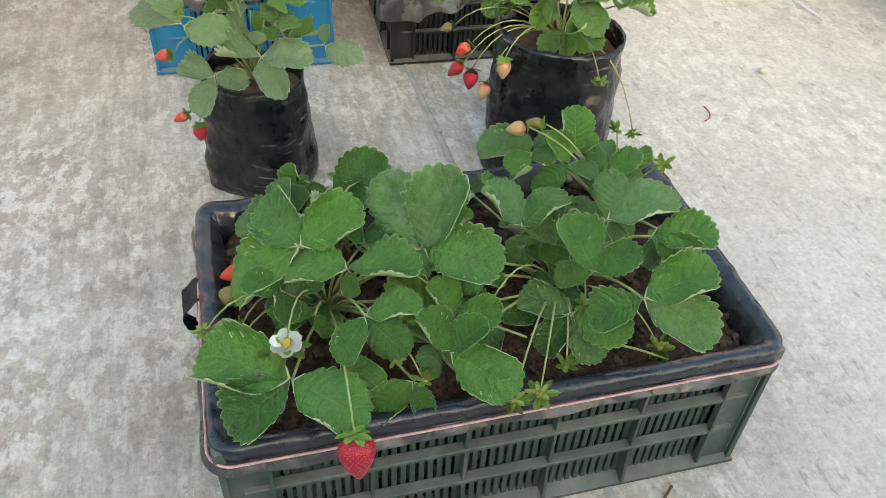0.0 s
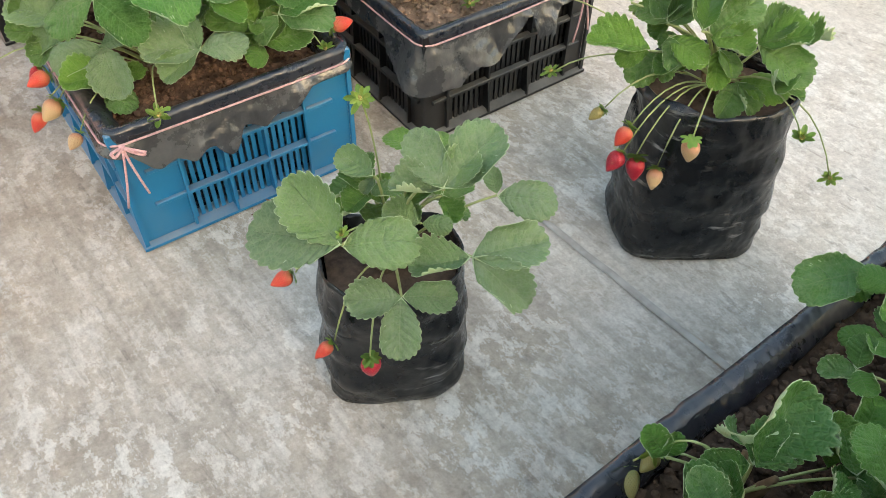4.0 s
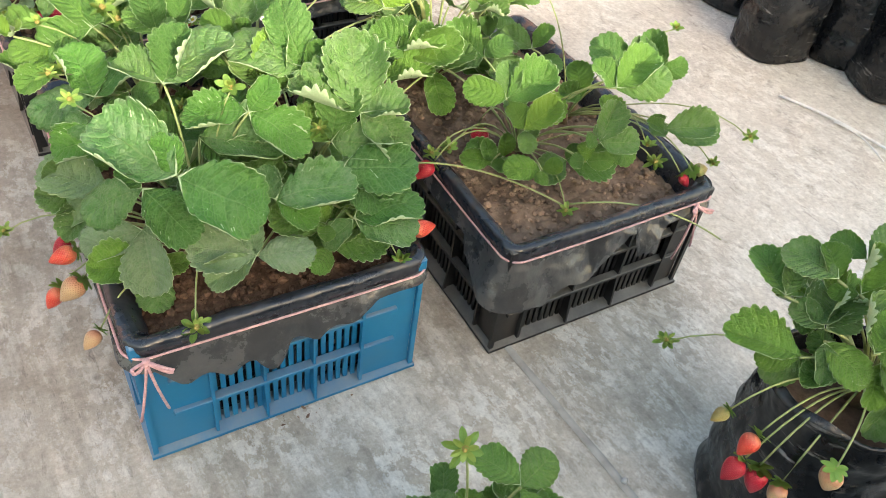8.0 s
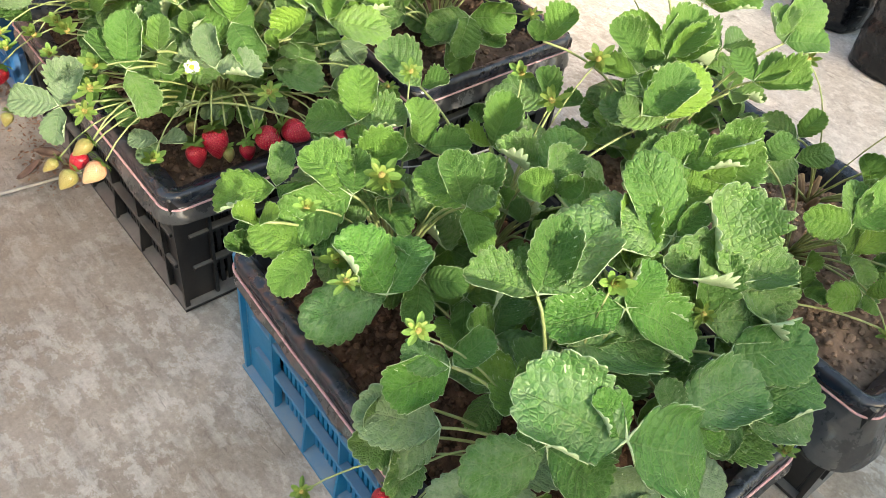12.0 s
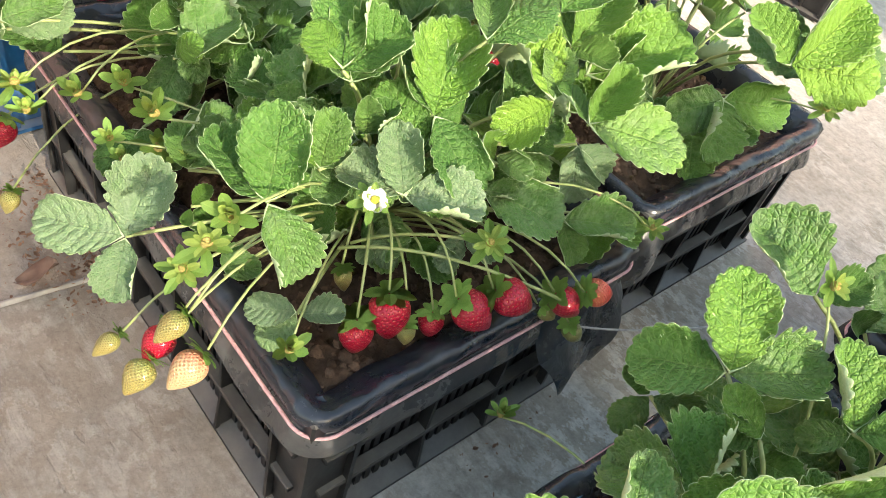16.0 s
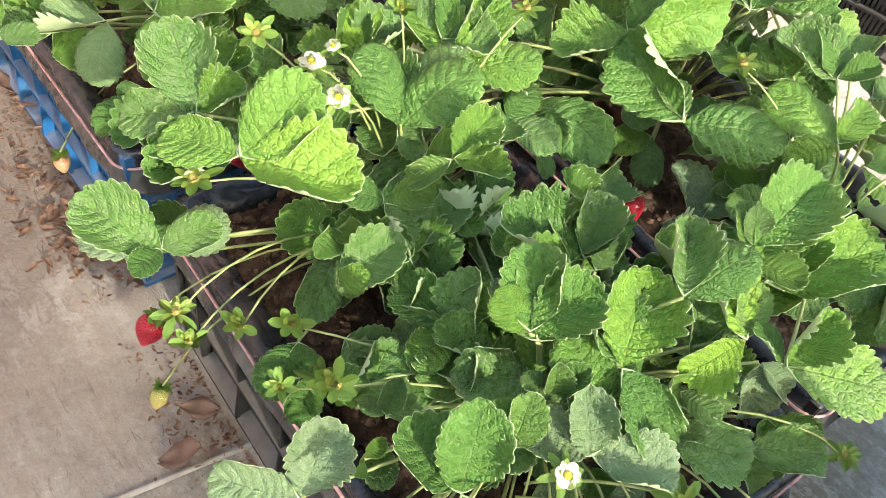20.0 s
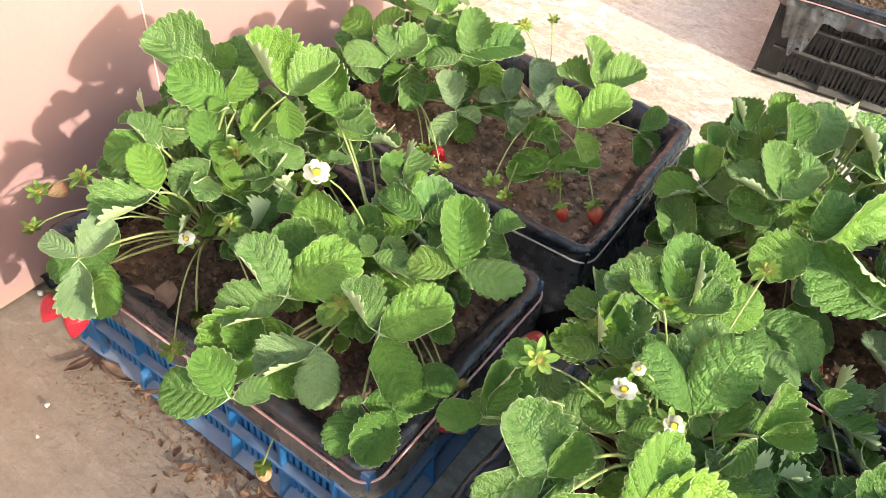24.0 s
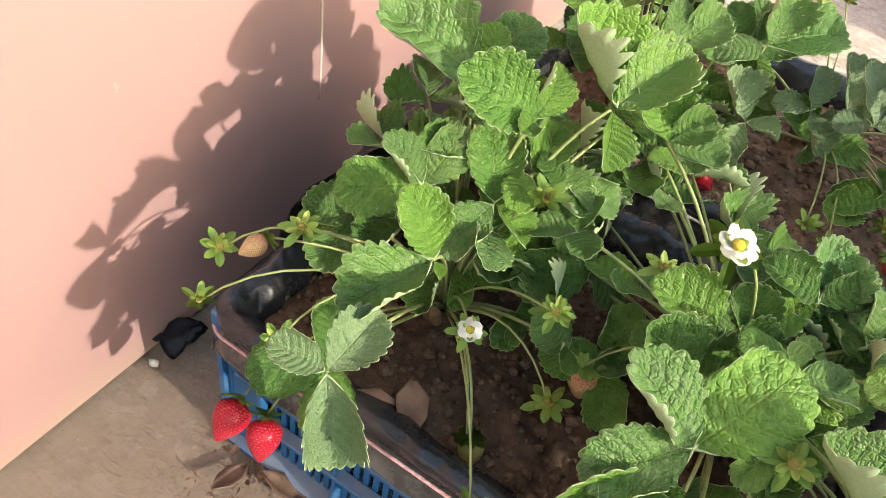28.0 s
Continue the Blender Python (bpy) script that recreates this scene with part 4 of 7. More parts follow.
def string_round(m, w, l, z, seed, mat=None, bow=None, sag=0.004):
    """String tied round the crate over the liner; bow: the place round the rim of its knot."""
    s = root("string", m, "twisted pale string tied round the crate over the film", "string", "strings")
    loop = rect_loop(w + 0.011, l + 0.011, 0.026)
    pts = [p + Vector((0, 0, z + sag * noise.noise(Vector((p.x * 5, p.y * 5, seed))))) for p, _ in loop]
    bm = bmesh.new()
    tube_into(bm, pts + [pts[0]], 0.0016, 5, False)
    part("loop", bm, mat or M_STRING, s, smooth=True)
    if bow is not None:
        p, nn = loop[int(bow * len(loop)) % len(loop)]
        p = p + Vector((0, 0, z))
        side = Vector((-nn.y, nn.x, 0))
        bm = bmesh.new()
        bmesh.ops.create_icosphere(bm, subdivisions=1, radius=0.005, matrix=Matrix.Translation(p + nn * 0.003))
        part("knot", bm, mat or M_STRING, s, smooth=True)
        for k, (a, b) in enumerate((((0.018, -0.006), (0.026, 0.004)), ((-0.020, 0.002), (-0.014, 0.012)))):
            bm = bmesh.new()
            q = [p + nn * 0.003, p + nn * 0.012 + side * a[0] + Vector((0, 0, a[1])), p + nn * 0.014 + side * b[0] + Vector((0, 0, b[1] - 0.012)), p + nn * 0.004]
            tube_into(bm, bend(q[0], q[1], q[2], 5) + bend(q[2], q[2] - Vector((0, 0, 0.012)), q[3], 5)[1:], 0.0021, 5)
            part("bow_loop", bm, mat or M_STRING, s, smooth=True)
        for k, (dx, dz) in enumerate(((0.014, -0.08), (-0.018, -0.095))):
            bm = bmesh.new()
            tube_into(bm, bend(p + nn * 0.003, p + nn * 0.012 + side * dx * 0.3 + Vector((0, 0, dz * 0.4)), p + nn * 0.01 + side * dx + Vector((0, 0, dz)), 6), 0.0018, 5)
            part("string_end", bm, mat or M_STRING, s, smooth=True)
    return s


def soil_bed(m, w, l, z, seed, mat, clods=170, hollow=0.012):
    """Crumbly soil with clods."""
    rng = random.Random(seed)

    def level(x, y):
        return 0.010 * noise.noise(Vector((x * 9, y * 9, seed))) + 0.007 * noise.noise(Vector((x * 34, y * 34, seed + 3))) + 0.005 * noise.noise(Vector((x * 85, y * 85, seed))) + 0.002 * noise.noise(Vector((x * 190, y * 190, seed)))

    s = root("soil", m, "dark crumbly potting soil filling the crate", "soil", "soil beds", "stuff")
    bm = bmesh.new()
    nx, ny = 72, 100
    iw, il = w - 0.050, l - 0.050
    rows = []
    for j in range(ny + 1):
        row = []
        for i in range(nx + 1):
            x, y = (i / nx - 0.5) * iw, (j / ny - 0.5) * il
            e = min(i, nx - i, j, ny - j)
            hgt = level(x, y)
            row.append(bm.verts.new((x, y, z + hgt - (hollow if e == 0 else 0))))
        rows.append(row)
    for a, b in zip(rows, rows[1:]):
        for i in range(nx):
            bm.faces.new((a[i], a[i + 1], b[i + 1], b[i]))
    part("soil_surface", bm, mat, s, smooth=True)
    bm = bmesh.new()
    for k in range(clods * 9):
        x, y = rng.uniform(-0.495, 0.495) * iw, rng.uniform(-0.496, 0.496) * il
        hgt = level(x, y)
        r = rng.choice((0.002, 0.002, 0.002, 0.0025, 0.0025, 0.003, 0.003, 0.0035, 0.0035, 0.004, 0.0045, 0.005, 0.0065))
        blob(bm, (x, y, z + hgt + r * 0.45), r, rng)
    part("clods", bm, mat, s, "loose soil clods")
    return s


def grow_bag(m, a, b, h, seed, label, soil=True):
    """A black polythene grow bag, flattened and squared at the foot, rounder and creased at the open top."""
    bm = bmesh.new()
    N, K = 56, 20
    rings = []
    for k in range(K + 1):
        f = k / K
        z = h * f
        sq = 3.2 - 1.1 * f
        grow = (0.965 + 0.035 * min(1, f * 14)) * (1 + 0.02 * math.sin(f * 3.1)) * (1 - 0.05 * f)
        ring = []
        for i in range(N):
            t = 2 * math.pi * i / N
            ca, sa = math.cos(t), math.sin(t)
            x = a * grow * math.copysign(abs(ca) ** (2 / sq), ca)
            y = b * grow * math.copysign(abs(sa) ** (2 / sq), sa)
            q = noise.noise(Vector((x * 22, y * 22, z * 30 + seed))) * 0.0045 + noise.noise(Vector((x * 9, y * 9, z * 30 + seed))) * 0.008 + noise.noise(Vector((x * 55, y * 55, z * 12 + seed))) * 0.002
            crease = 0.004 * math.sin(9 * t + 7 * f + seed) * max(0, f - 0.6)
            s = 1 + (q + crease) / max(a, b)
            ring.append(bm.verts.new((x * s, y * s, z + (0.012 * noise.noise(Vector((ca * 2, sa * 2, seed))) if k == K else 0))))
        rings.append(ring)
    inner = []
    for k, f in enumerate((0.985, 0.9, 0.84)):
        inner.append([bm.verts.new((v.co.x * (0.965 - 0.02 * k), v.co.y * (0.965 - 0.02 * k), h * f)) for v in rings[-1]])
    rings += inner
    coords = [[v.co.copy() for v in ring] for ring in rings]
    bm.free()
    lip = coords[-1]
    bag = root("grow_bag", m, label, "grow bag", "grow bags")
    for name, k0, k1 in (("bag_wall", 0, K - 1), ("rolled_rim", K - 1, len(coords) - 1)):
        bm = bmesh.new()
        vs = [[bm.verts.new(c) for c in ring] for ring in coords[k0:k1 + 1]]
        for p, q in zip(vs, vs[1:]):
            for i in range(N):
                bm.faces.new((p[i], p[(i + 1) % N], q[(i + 1) % N], q[i]))
        if not k0:
            bm.faces.new(vs[0][::-1])
        part(name, bm, M_BAG, bag, smooth=True)
    if soil:
        bm = bmesh.new()
        rr = []
        for k in range(8):
            f = 1 - k / 7.5
            rr.append([bm.verts.new((v.x * f * 0.985, v.y * f * 0.985, h * 0.88 + 0.006 * noise.noise(Vector((v.x * f * 30, v.y * f * 30, seed))))) for v in lip])
        for p, q in zip(rr, rr[1:]):
            for i in range(N):
                bm.faces.new((p[i], p[(i + 1) % N], q[(i + 1) % N], q[i]))
        bm.faces.new(rr[-1])
        thing("soil", bm, M_SOIL, "dark soil filling the open grow bag", "soil", "soil in bags", "stuff", m=m, smooth=True)
    return bag

# ---- the terrace ----
WALL_YAW = 16.7
WALL_P = Vector((-0.898, 3.413, 0))


def ground():
    bm = bmesh.new()
    rng = random.Random(2)
    xs = [-40, -12, -4, -2.2] + [-2.0 + 0.1 * i for i in range(46)] + [2.8, 5, 12, 40]
    ys = [-40, -12, -4, -1.0] + [-0.6 + 0.1 * i for i in range(48)] + [4.4, 6, 12, 40]
    rows = [[bm.verts.new((x, y, 0.0035 * noise.noise(Vector((x * 1.7, y * 1.7, 4))) - 0.0035 if abs(x) < 3 and -1 < y < 4.3 else -0.0035)) for x in xs] for y in ys]
    for a, b in zip(rows, rows[1:]):
        for i in range(len(xs) - 1):
            bm.faces.new((a[i], a[i + 1], b[i + 1], b[i]))
    return thing("ground", bm, M_FLOOR, "worn pale grey concrete terrace floor with brush marks and stains", "floor", kind="structure", smooth=True)


ground()


def wall_box(name, x0, x1, y0, y1, h, mat, label, m):
    bm = boxed(x0, x1, y0, y1, 0, h, bevel=0.004)
    return thing(name, bm, mat, label, "wall", kind="structure", m=m)


wall_m = Matrix.Translation(WALL_P) @ pose(0, 0, 0, 0, 0, WALL_YAW)
wall_box("wall_north", -3.2, 3.8, 0.0, 0.2, 1.6, M_WALL, "salmon-pink painted terrace wall with faint drips", wall_m)
# two unseen walls added south of the view, sized only to block the sun
wall_box("shade_wall_south", -4.5, SHADE_X, -0.25, 0.0, SHADE_H, M_PLASTER, "unseen plain grey wall added to shade the terrace", pose(0, -1.6, 0))
wall_box("shade_wall_west", -4.5, -0.06, -0.25, 0.0, SHADE_WEST_H, M_PLASTER, "unseen higher wall added to shade the west of the floor", pose(0, -1.86, 0))


# ---- crates, film, string and soil ----
def planted(fl, yaw, w, l, h, mat, colour, soil, seed, soil_mat, bays, flaps=(), bow=None, hem=0.03, string=None, clods=170, end=0.05):
    """A planted crate whose front left rim corner stands over fl."""
    m = pose(fl[0], fl[1], 0, 0, 0, yaw) @ pose(w / 2, l / 2, 0)
    crate(m, w, l, h, mat, colour, bays[0], bays[1], end)
    liner(m, w, l, h, soil, seed, hem, flaps)
    string_round(m, w, l, h - 0.019, seed, string, bow)
    soil_bed(m, w, l, soil, seed, soil_mat, clods)
    return m


C0 = planted((-0.035, 0.564), 15.3, 0.61, 0.366, 0.22, M_OLIVE, "dark green", 0.190, 1, M_SOILD, (5, 3), hem=0.012, clods=320)
L1 = planted((-0.405, 1.576), 12.6, 0.36, 0.525, 0.216, M_BLUE, "bright blue", 0.186, 2, M_SOILR, (3, 5), ((0.952, 0.046, 0.045), (0.018, 0.046, 0.034)), 0.905, hem=0.016, end=0.082, clods=260)
R1 = planted((0.060, 1.655), 13.3, 0.36, 0.525, 0.205, M_BLACK, "black", 0.170, 3, M_SOILDRY, (3, 5), ((0.925, 0.085, 0.06), (0.035, 0.016, 0.055), (0.85, 0.1, 0.02)), 0.085, hem=0.016, clods=150)
L2 = planted((-0.568, 2.205), 15.0, 0.36, 0.525, 0.205, M_BLACK, "black", 0.190, 4, M_SOILD, (3, 5), ((0.075, 0.045, 0.10), (0.27, 0.15, 0.12)), clods=220)
R2 = planted((-0.188, 2.332), 14.6, 0.335, 0.53, 0.205, M_BLACK, "black", 0.175, 5, M_SOIL, (3, 5), ((0.75, 0.17, 0.125), (0.5, 0.08, 0.08)), clods=120)
L3 = planted((-0.733, 2.785), 17.2, 0.345, 0.52, 0.205, M_SHADEDBLUE, "shade-darkened blue", 0.180, 6, M_SOIL, (3, 5), ((0.0, 0.1, 0.02), (0.25, 0.14, 0.09), (0.52, 0.09, 0.07)), clods=200)
R3 = planted((-0.325, 2.890), 18.6, 0.36, 0.52, 0.205, M_BLACK, "black", 0.172, 7, M_SOILDRY, (3, 5), ((0.0, 0.11, 0.115), (0.76, 0.15, 0.12)), clods=150, string=M_GREYSTR)
F1 = planted((0.570, 3.230), -66.0, 0.37, 0.52, 0.205, M_BLACK, "black", 0.175, 8, M_SOIL, (3, 5), ((0.925, 0.022, 0.085), (0.97, 0.05, 0.02), (0.05, 0.035, 0.03)), 0.105, hem=0.018, clods=60)

# ---- grow bags ----
BAG = "black polythene grow bag standing on the concrete"
B1 = pose(-0.133, 1.268, 0, 0, 0, -16)
grow_bag(B1, 0.088, 0.072, 0.205, 1, BAG)
B2 = pose(0.356, 1.348, 0, 0, 0, -20)
grow_bag(B2, 0.107, 0.089, 0.262, 5, BAG)
for k, (x, y, r, h) in enumerate(((1.034, 2.420, 0.086, 0.36), (1.21, 2.37, 0.088, 0.36), (1.232, 2.236, 0.090, 0.37), (1.405, 2.06, 0.106, 0.36), (1.40, 1.885, 0.108, 0.38), (1.08, 2.66, 0.10, 0.36))):
    grow_bag(pose(x, y, 0, 0, 0, 40 * k), r, r * 0.9, h, 10 + k, "tall black polythene grow bag in a cluster", soil=True)

# ---- plants ----
PLANTS = {}
p = plant(0.047, 0.776, 0.194, "leafy strawberry plant in the dark green crate")
PLANTS["C0a"] = p
spray(p, (0.154, 0.745, 0.325), (0.114, 0.806, 0.376, -12), (0.186, 0.787, 0.397, 5), (0.234, 0.728, 0.322, 8), deep=True)
spray(p, (0.082, 0.710, 0.325), (0.018, 0.734, 0.302, -25), (0.153, 0.709, 0.328, 25), (0.086, 0.694, 0.304, 0), deep=True)
spray(p, (0.029, 0.750, 0.315), (-0.017, 0.815, 0.321, 15), (0.088, 0.783, 0.347, -10), (-0.049, 0.748, 0.252, -15), deep=True)
spray(p, (0.035, 0.623, 0.260), (-0.058, 0.652, 0.254, -8), (0.111, 0.596, 0.242, 6), (-0.022, 0.596, 0.215), deep=True)
spray(p, (0.103, 0.659, 0.315), (0.080, 0.627, 0.286), (0.153, 0.668, 0.333, 15), (0.142, 0.640, 0.282), deep=True)
spray(p, (0.046, 0.704, 0.265), (0.001, 0.710, 0.267, -12), (0.062, 0.691, 0.248, 15), deep=True)
spray(p, (0.078, 0.661, 0.250), (0.119, 0.633, 0.237), (0.104, 0.638, 0.221), deep=True)
spray(p, (0.151, 0.644, 0.240), (0.110, 0.625, 0.206), (0.164, 0.618, 0.216, 10), deep=True)
blossom(p, 0.028, 0.646, 0.285, 0.020, -74, 10)
berry(p, 0.099, 0.572, 0.250, "red", 0.044, -75, 58)
berry(p, -0.044, 0.805, 0.225, "orange", 0.036, 190, 15)
berry(p, -0.053, 0.772, 0.215, "green", 0.030, 170, 20)
berry(p, -0.039, 0.711, 0.230, "green", 0.030, 180, 10)
berry(p, -0.043, 0.695, 0.210, "red", 0.032, 200, 15)
bud(p, 0.161, 0.636, 0.250, 0.016, -30, 4)
bud(p, 0.172, 0.732, 0.270, 0.011, -87, 30)
bud(p, 0.132, 0.664, 0.250, 0.010, -93, 28)
bud(p, -0.068, 0.696, 0.240, 0.013, -157, 15)
runner(p, (0.167, 0.712, 0.270), (0.207, 0.711, 0.280), (0.275, 0.772, 0.240))
runner(p, (0.155, 0.709, 0.260), (0.207, 0.708, 0.270), (0.265, 0.707, 0.240))
leaf(p, (0.181, 0.733, 0.225), -94, 30, (141, 0.080, 8), (-175, 0.080, 8))
p = plant(0.313, 0.828, 0.194, "leafy strawberry plant in the dark green crate")
PLANTS["C0b"] = p
spray(p, (0.185, 0.657, 0.270), (0.154, 0.688, 0.292, -25), (0.220, 0.672, 0.301, 10), (0.252, 0.624, 0.258, -8), deep=True)
spray(p, (0.259, 0.812, 0.300), (0.223, 0.859, 0.322, -15), (0.302, 0.840, 0.333, 20), (0.298, 0.817, 0.283), deep=True)
spray(p, (0.344, 0.790, 0.335), (0.354, 0.833, 0.368, -8), (0.412, 0.806, 0.365, 15), (0.358, 0.773, 0.318), deep=True)
spray(p, (0.341, 0.823, 0.310), (0.317, 0.843, 0.315), (0.342, 0.819, 0.275), deep=True)
spray(p, (0.390, 0.779, 0.325), (0.457, 0.775, 0.332, 10), (0.440, 0.755, 0.307), (0.396, 0.771, 0.290), deep=True)
spray(p, (0.329, 0.742, 0.305), (0.300, 0.793, 0.333, -15), (0.375, 0.752, 0.329, 15), (0.294, 0.754, 0.284), deep=True)
spray(p, (0.371, 0.697, 0.315), (0.326, 0.696, 0.280, -10), (0.438, 0.713, 0.342, 12), (0.442, 0.667, 0.295), deep=True)
spray(p, (0.314, 0.734, 0.250), (0.261, 0.760, 0.247), (0.286, 0.713, 0.210), (0.342, 0.695, 0.219), (0.373, 0.705, 0.252), deep=True)
spray(p, (0.305, 0.786, 0.250), (0.276, 0.785, 0.239), (0.324, 0.758, 0.237), deep=True)
spray(p, (0.263, 0.815, 0.270), (0.247, 0.810, 0.251), (0.286, 0.807, 0.260, 12), deep=True)
bud(p, 0.247, 0.624, 0.240, 0.018, -147, 3)
bud(p, 0.274, 0.633, 0.240, 0.018, -148, 30)
bud(p, 0.308, 0.686, 0.220, 0.016, -75, 13)
bud(p, 0.413, 0.721, 0.215, 0.016, -92, 29)
bud(p, 0.325, 0.729, 0.270, 0.013, -117, 30)
bud(p, 0.225, 0.732, 0.260, 0.013, -114, 19)
runner(p, (0.344, 0.721, 0.220), (0.372, 0.714, 0.230), (0.425, 0.713, 0.205))
p = plant(0.392, 0.954, 0.194, "leafy strawberry plant in the dark green crate")
PLANTS["C0c"] = p
spray(p, (0.336, 0.969, 0.290), (0.334, 1.006, 0.334), (0.286, 0.991, 0.290, -12), (0.360, 0.974, 0.313, 14), deep=True)
spray(p, (0.326, 0.951, 0.285), (0.285, 0.937, 0.251), (0.359, 0.934, 0.284, 15), (0.301, 0.980, 0.310, -20), deep=True)
spray(p, (0.290, 1.011, 0.270), (0.217, 1.030, 0.252), (0.273, 1.005, 0.238), deep=True)
spray(p, (0.374, 0.940, 0.280), (0.412, 0.956, 0.304, 12), (0.416, 0.933, 0.278), (0.356, 0.966, 0.304, -15), deep=True)
berry(p, 0.269, 0.960, 0.330, "peach", 0.024, 180, 10)
berry(p, 0.290, 0.970, 0.330, "green", 0.022, 160, 10)
bud(p, 0.437, 0.939, 0.300, 0.014, -134, 43)
bud(p, 0.379, 0.962, 0.330, 0.014, -154, 25)
p = plant(0.059, 0.883, 0.194, "leafy strawberry plant in the dark green crate")
PLANTS["C0d"] = p
spray(p, (0.045, 0.878, 0.270), (0.007, 0.895, 0.267), (0.072, 0.894, 0.302, 20), (0.105, 0.910, 0.315, -15), (0.095, 0.887, 0.283), deep=True)
spray(p, (-0.005, 0.920, 0.245), (-0.019, 0.942, 0.272), (0.008, 0.928, 0.265), deep=True)
berry(p, -0.026, 0.936, 0.212, "green", 0.028, 250, 20)
berry(p, 0.002, 0.935, 0.222, "green", 0.024, 200, 20)
bud(p, -0.009, 0.932, 0.240, 0.012, -74, 36)
leaf(p, (0.132, 0.864, 0.225), -94, 32, (60, 0.051, 8))
p = plant(-0.130, 1.275, 0.184, "leafy strawberry plant in the smaller grow bag")
PLANTS["B1a"] = p
spray(p, (-0.204, 1.198, 0.315), (-0.281, 1.246, 0.324, -6), (-0.235, 1.256, 0.362, 4), (-0.132, 1.177, 0.315, 8), dusty=True)
spray(p, (-0.158, 1.162, 0.258), (-0.210, 1.179, 0.256), (-0.107, 1.143, 0.257), (-0.178, 1.123, 0.213), dusty=True)
spray(p, (-0.087, 1.155, 0.295), (-0.144, 1.171, 0.283, -6), (-0.012, 1.139, 0.303, 6), (-0.047, 1.105, 0.261), dusty=True)
spray(p, (-0.122, 1.146, 0.405), (-0.162, 1.167, 0.402, -10), (-0.062, 1.163, 0.440, 8), (-0.132, 1.187, 0.443), (-0.087, 1.160, 0.425), dusty=True)
spray(p, (-0.012, 1.252, 0.265), (0.045, 1.218, 0.261, 4), (-0.011, 1.275, 0.286), dusty=True)
spray(p, (-0.161, 1.220, 0.370), (-0.185, 1.249, 0.385), (-0.173, 1.216, 0.358), dusty=True)
spray(p, (-0.118, 1.211, 0.300), (-0.148, 1.235, 0.309), (-0.090, 1.198, 0.298), dusty=True)
berry(p, -0.248, 1.246, 0.240, "orange", 0.025, 185, 12)
berry(p, -0.225, 1.205, 0.160, "orange", 0.025, 195, 25)
berry(p, -0.195, 1.163, 0.170, "red", 0.027, -100, 82)
bud(p, -0.153, 1.273, 0.420, 0.014, -115, 39)
bud(p, -0.205, 1.192, 0.335, 0.010, -41, 17)
p = plant(0.358, 1.355, 0.237, "leafy strawberry plant in the larger grow bag")
PLANTS["B2a"] = p
spray(p, (0.293, 1.393, 0.415), (0.273, 1.424, 0.423), (0.332, 1.402, 0.439, 6))
spray(p, (0.263, 1.386, 0.400), (0.229, 1.432, 0.409, -6), (0.263, 1.418, 0.418))
spray(p, (0.230, 1.403, 0.365), (0.216, 1.453, 0.387, -12), (0.253, 1.429, 0.391, 10))
spray(p, (0.284, 1.372, 0.390), (0.306, 1.403, 0.425), (0.260, 1.386, 0.386))
spray(p, (0.313, 1.373, 0.375), (0.365, 1.376, 0.403, 6), (0.368, 1.349, 0.389))
spray(p, (0.274, 1.320, 0.365), (0.287, 1.364, 0.402, -12), (0.304, 1.344, 0.393, 10))
spray(p, (0.299, 1.332, 0.345), (0.362, 1.338, 0.381, 6), (0.336, 1.295, 0.338))
spray(p, (0.367, 1.320, 0.325), (0.421, 1.295, 0.341, 6), (0.403, 1.256, 0.300), (0.408, 1.336, 0.355))
spray(p, (0.265, 1.363, 0.335), (0.293, 1.317, 0.317), (0.254, 1.332, 0.307))
spray(p, (0.329, 1.341, 0.315), (0.310, 1.312, 0.278), (0.335, 1.307, 0.294))
spray(p, (0.236, 1.356, 0.325), (0.177, 1.405, 0.323, -6), (0.201, 1.374, 0.312))
spray(p, (0.275, 1.371, 0.300), (0.226, 1.377, 0.273), (0.263, 1.350, 0.277))
spray(p, (0.360, 1.323, 0.270), (0.364, 1.288, 0.242), (0.407, 1.279, 0.272), (0.326, 1.303, 0.236))
spray(p, (0.261, 1.367, 0.350), (0.240, 1.399, 0.357), (0.291, 1.388, 0.376), (0.293, 1.362, 0.363))
berry(p, 0.181, 1.353, 0.255, "green", 0.022, 190, 20)
berry(p, 0.210, 1.329, 0.235, "orange", 0.029, 200, 35)
berry(p, 0.200, 1.320, 0.205, "red", 0.031, 195, 40)
berry(p, 0.216, 1.310, 0.200, "red", 0.033, -110, 70)
berry(p, 0.240, 1.294, 0.186, "peach", 0.029, 230, 60)
berry(p, 0.264, 1.273, 0.242, "peach", 0.032, -100, 82)
bud(p, 0.163, 1.454, 0.250, 0.013, -172, 27)
bud(p, 0.412, 1.240, 0.225, 0.017, -166, 25)
bud(p, 0.476, 1.222, 0.150, 0.014, 172, 35)
p = plant(-0.313, 1.741, 0.182, "leafy strawberry plant crowding the blue crate")
PLANTS["L1a"] = p
spray(p, (-0.332, 1.645, 0.385), (-0.405, 1.698, 0.416, -8), (-0.250, 1.627, 0.333, 8), (-0.344, 1.674, 0.417), deep=True)
spray(p, (-0.369, 1.680, 0.345), (-0.323, 1.647, 0.294, 10), (-0.435, 1.689, 0.314), (-0.390, 1.693, 0.365), deep=True)
spray(p, (-0.379, 1.705, 0.265), (-0.447, 1.708, 0.241, 8), (-0.373, 1.655, 0.209), (-0.324, 1.700, 0.276), dusty=True)
spray(p, (-0.413, 1.762, 0.275), (-0.470, 1.764, 0.242), (-0.483, 1.795, 0.296, -12), dusty=True)
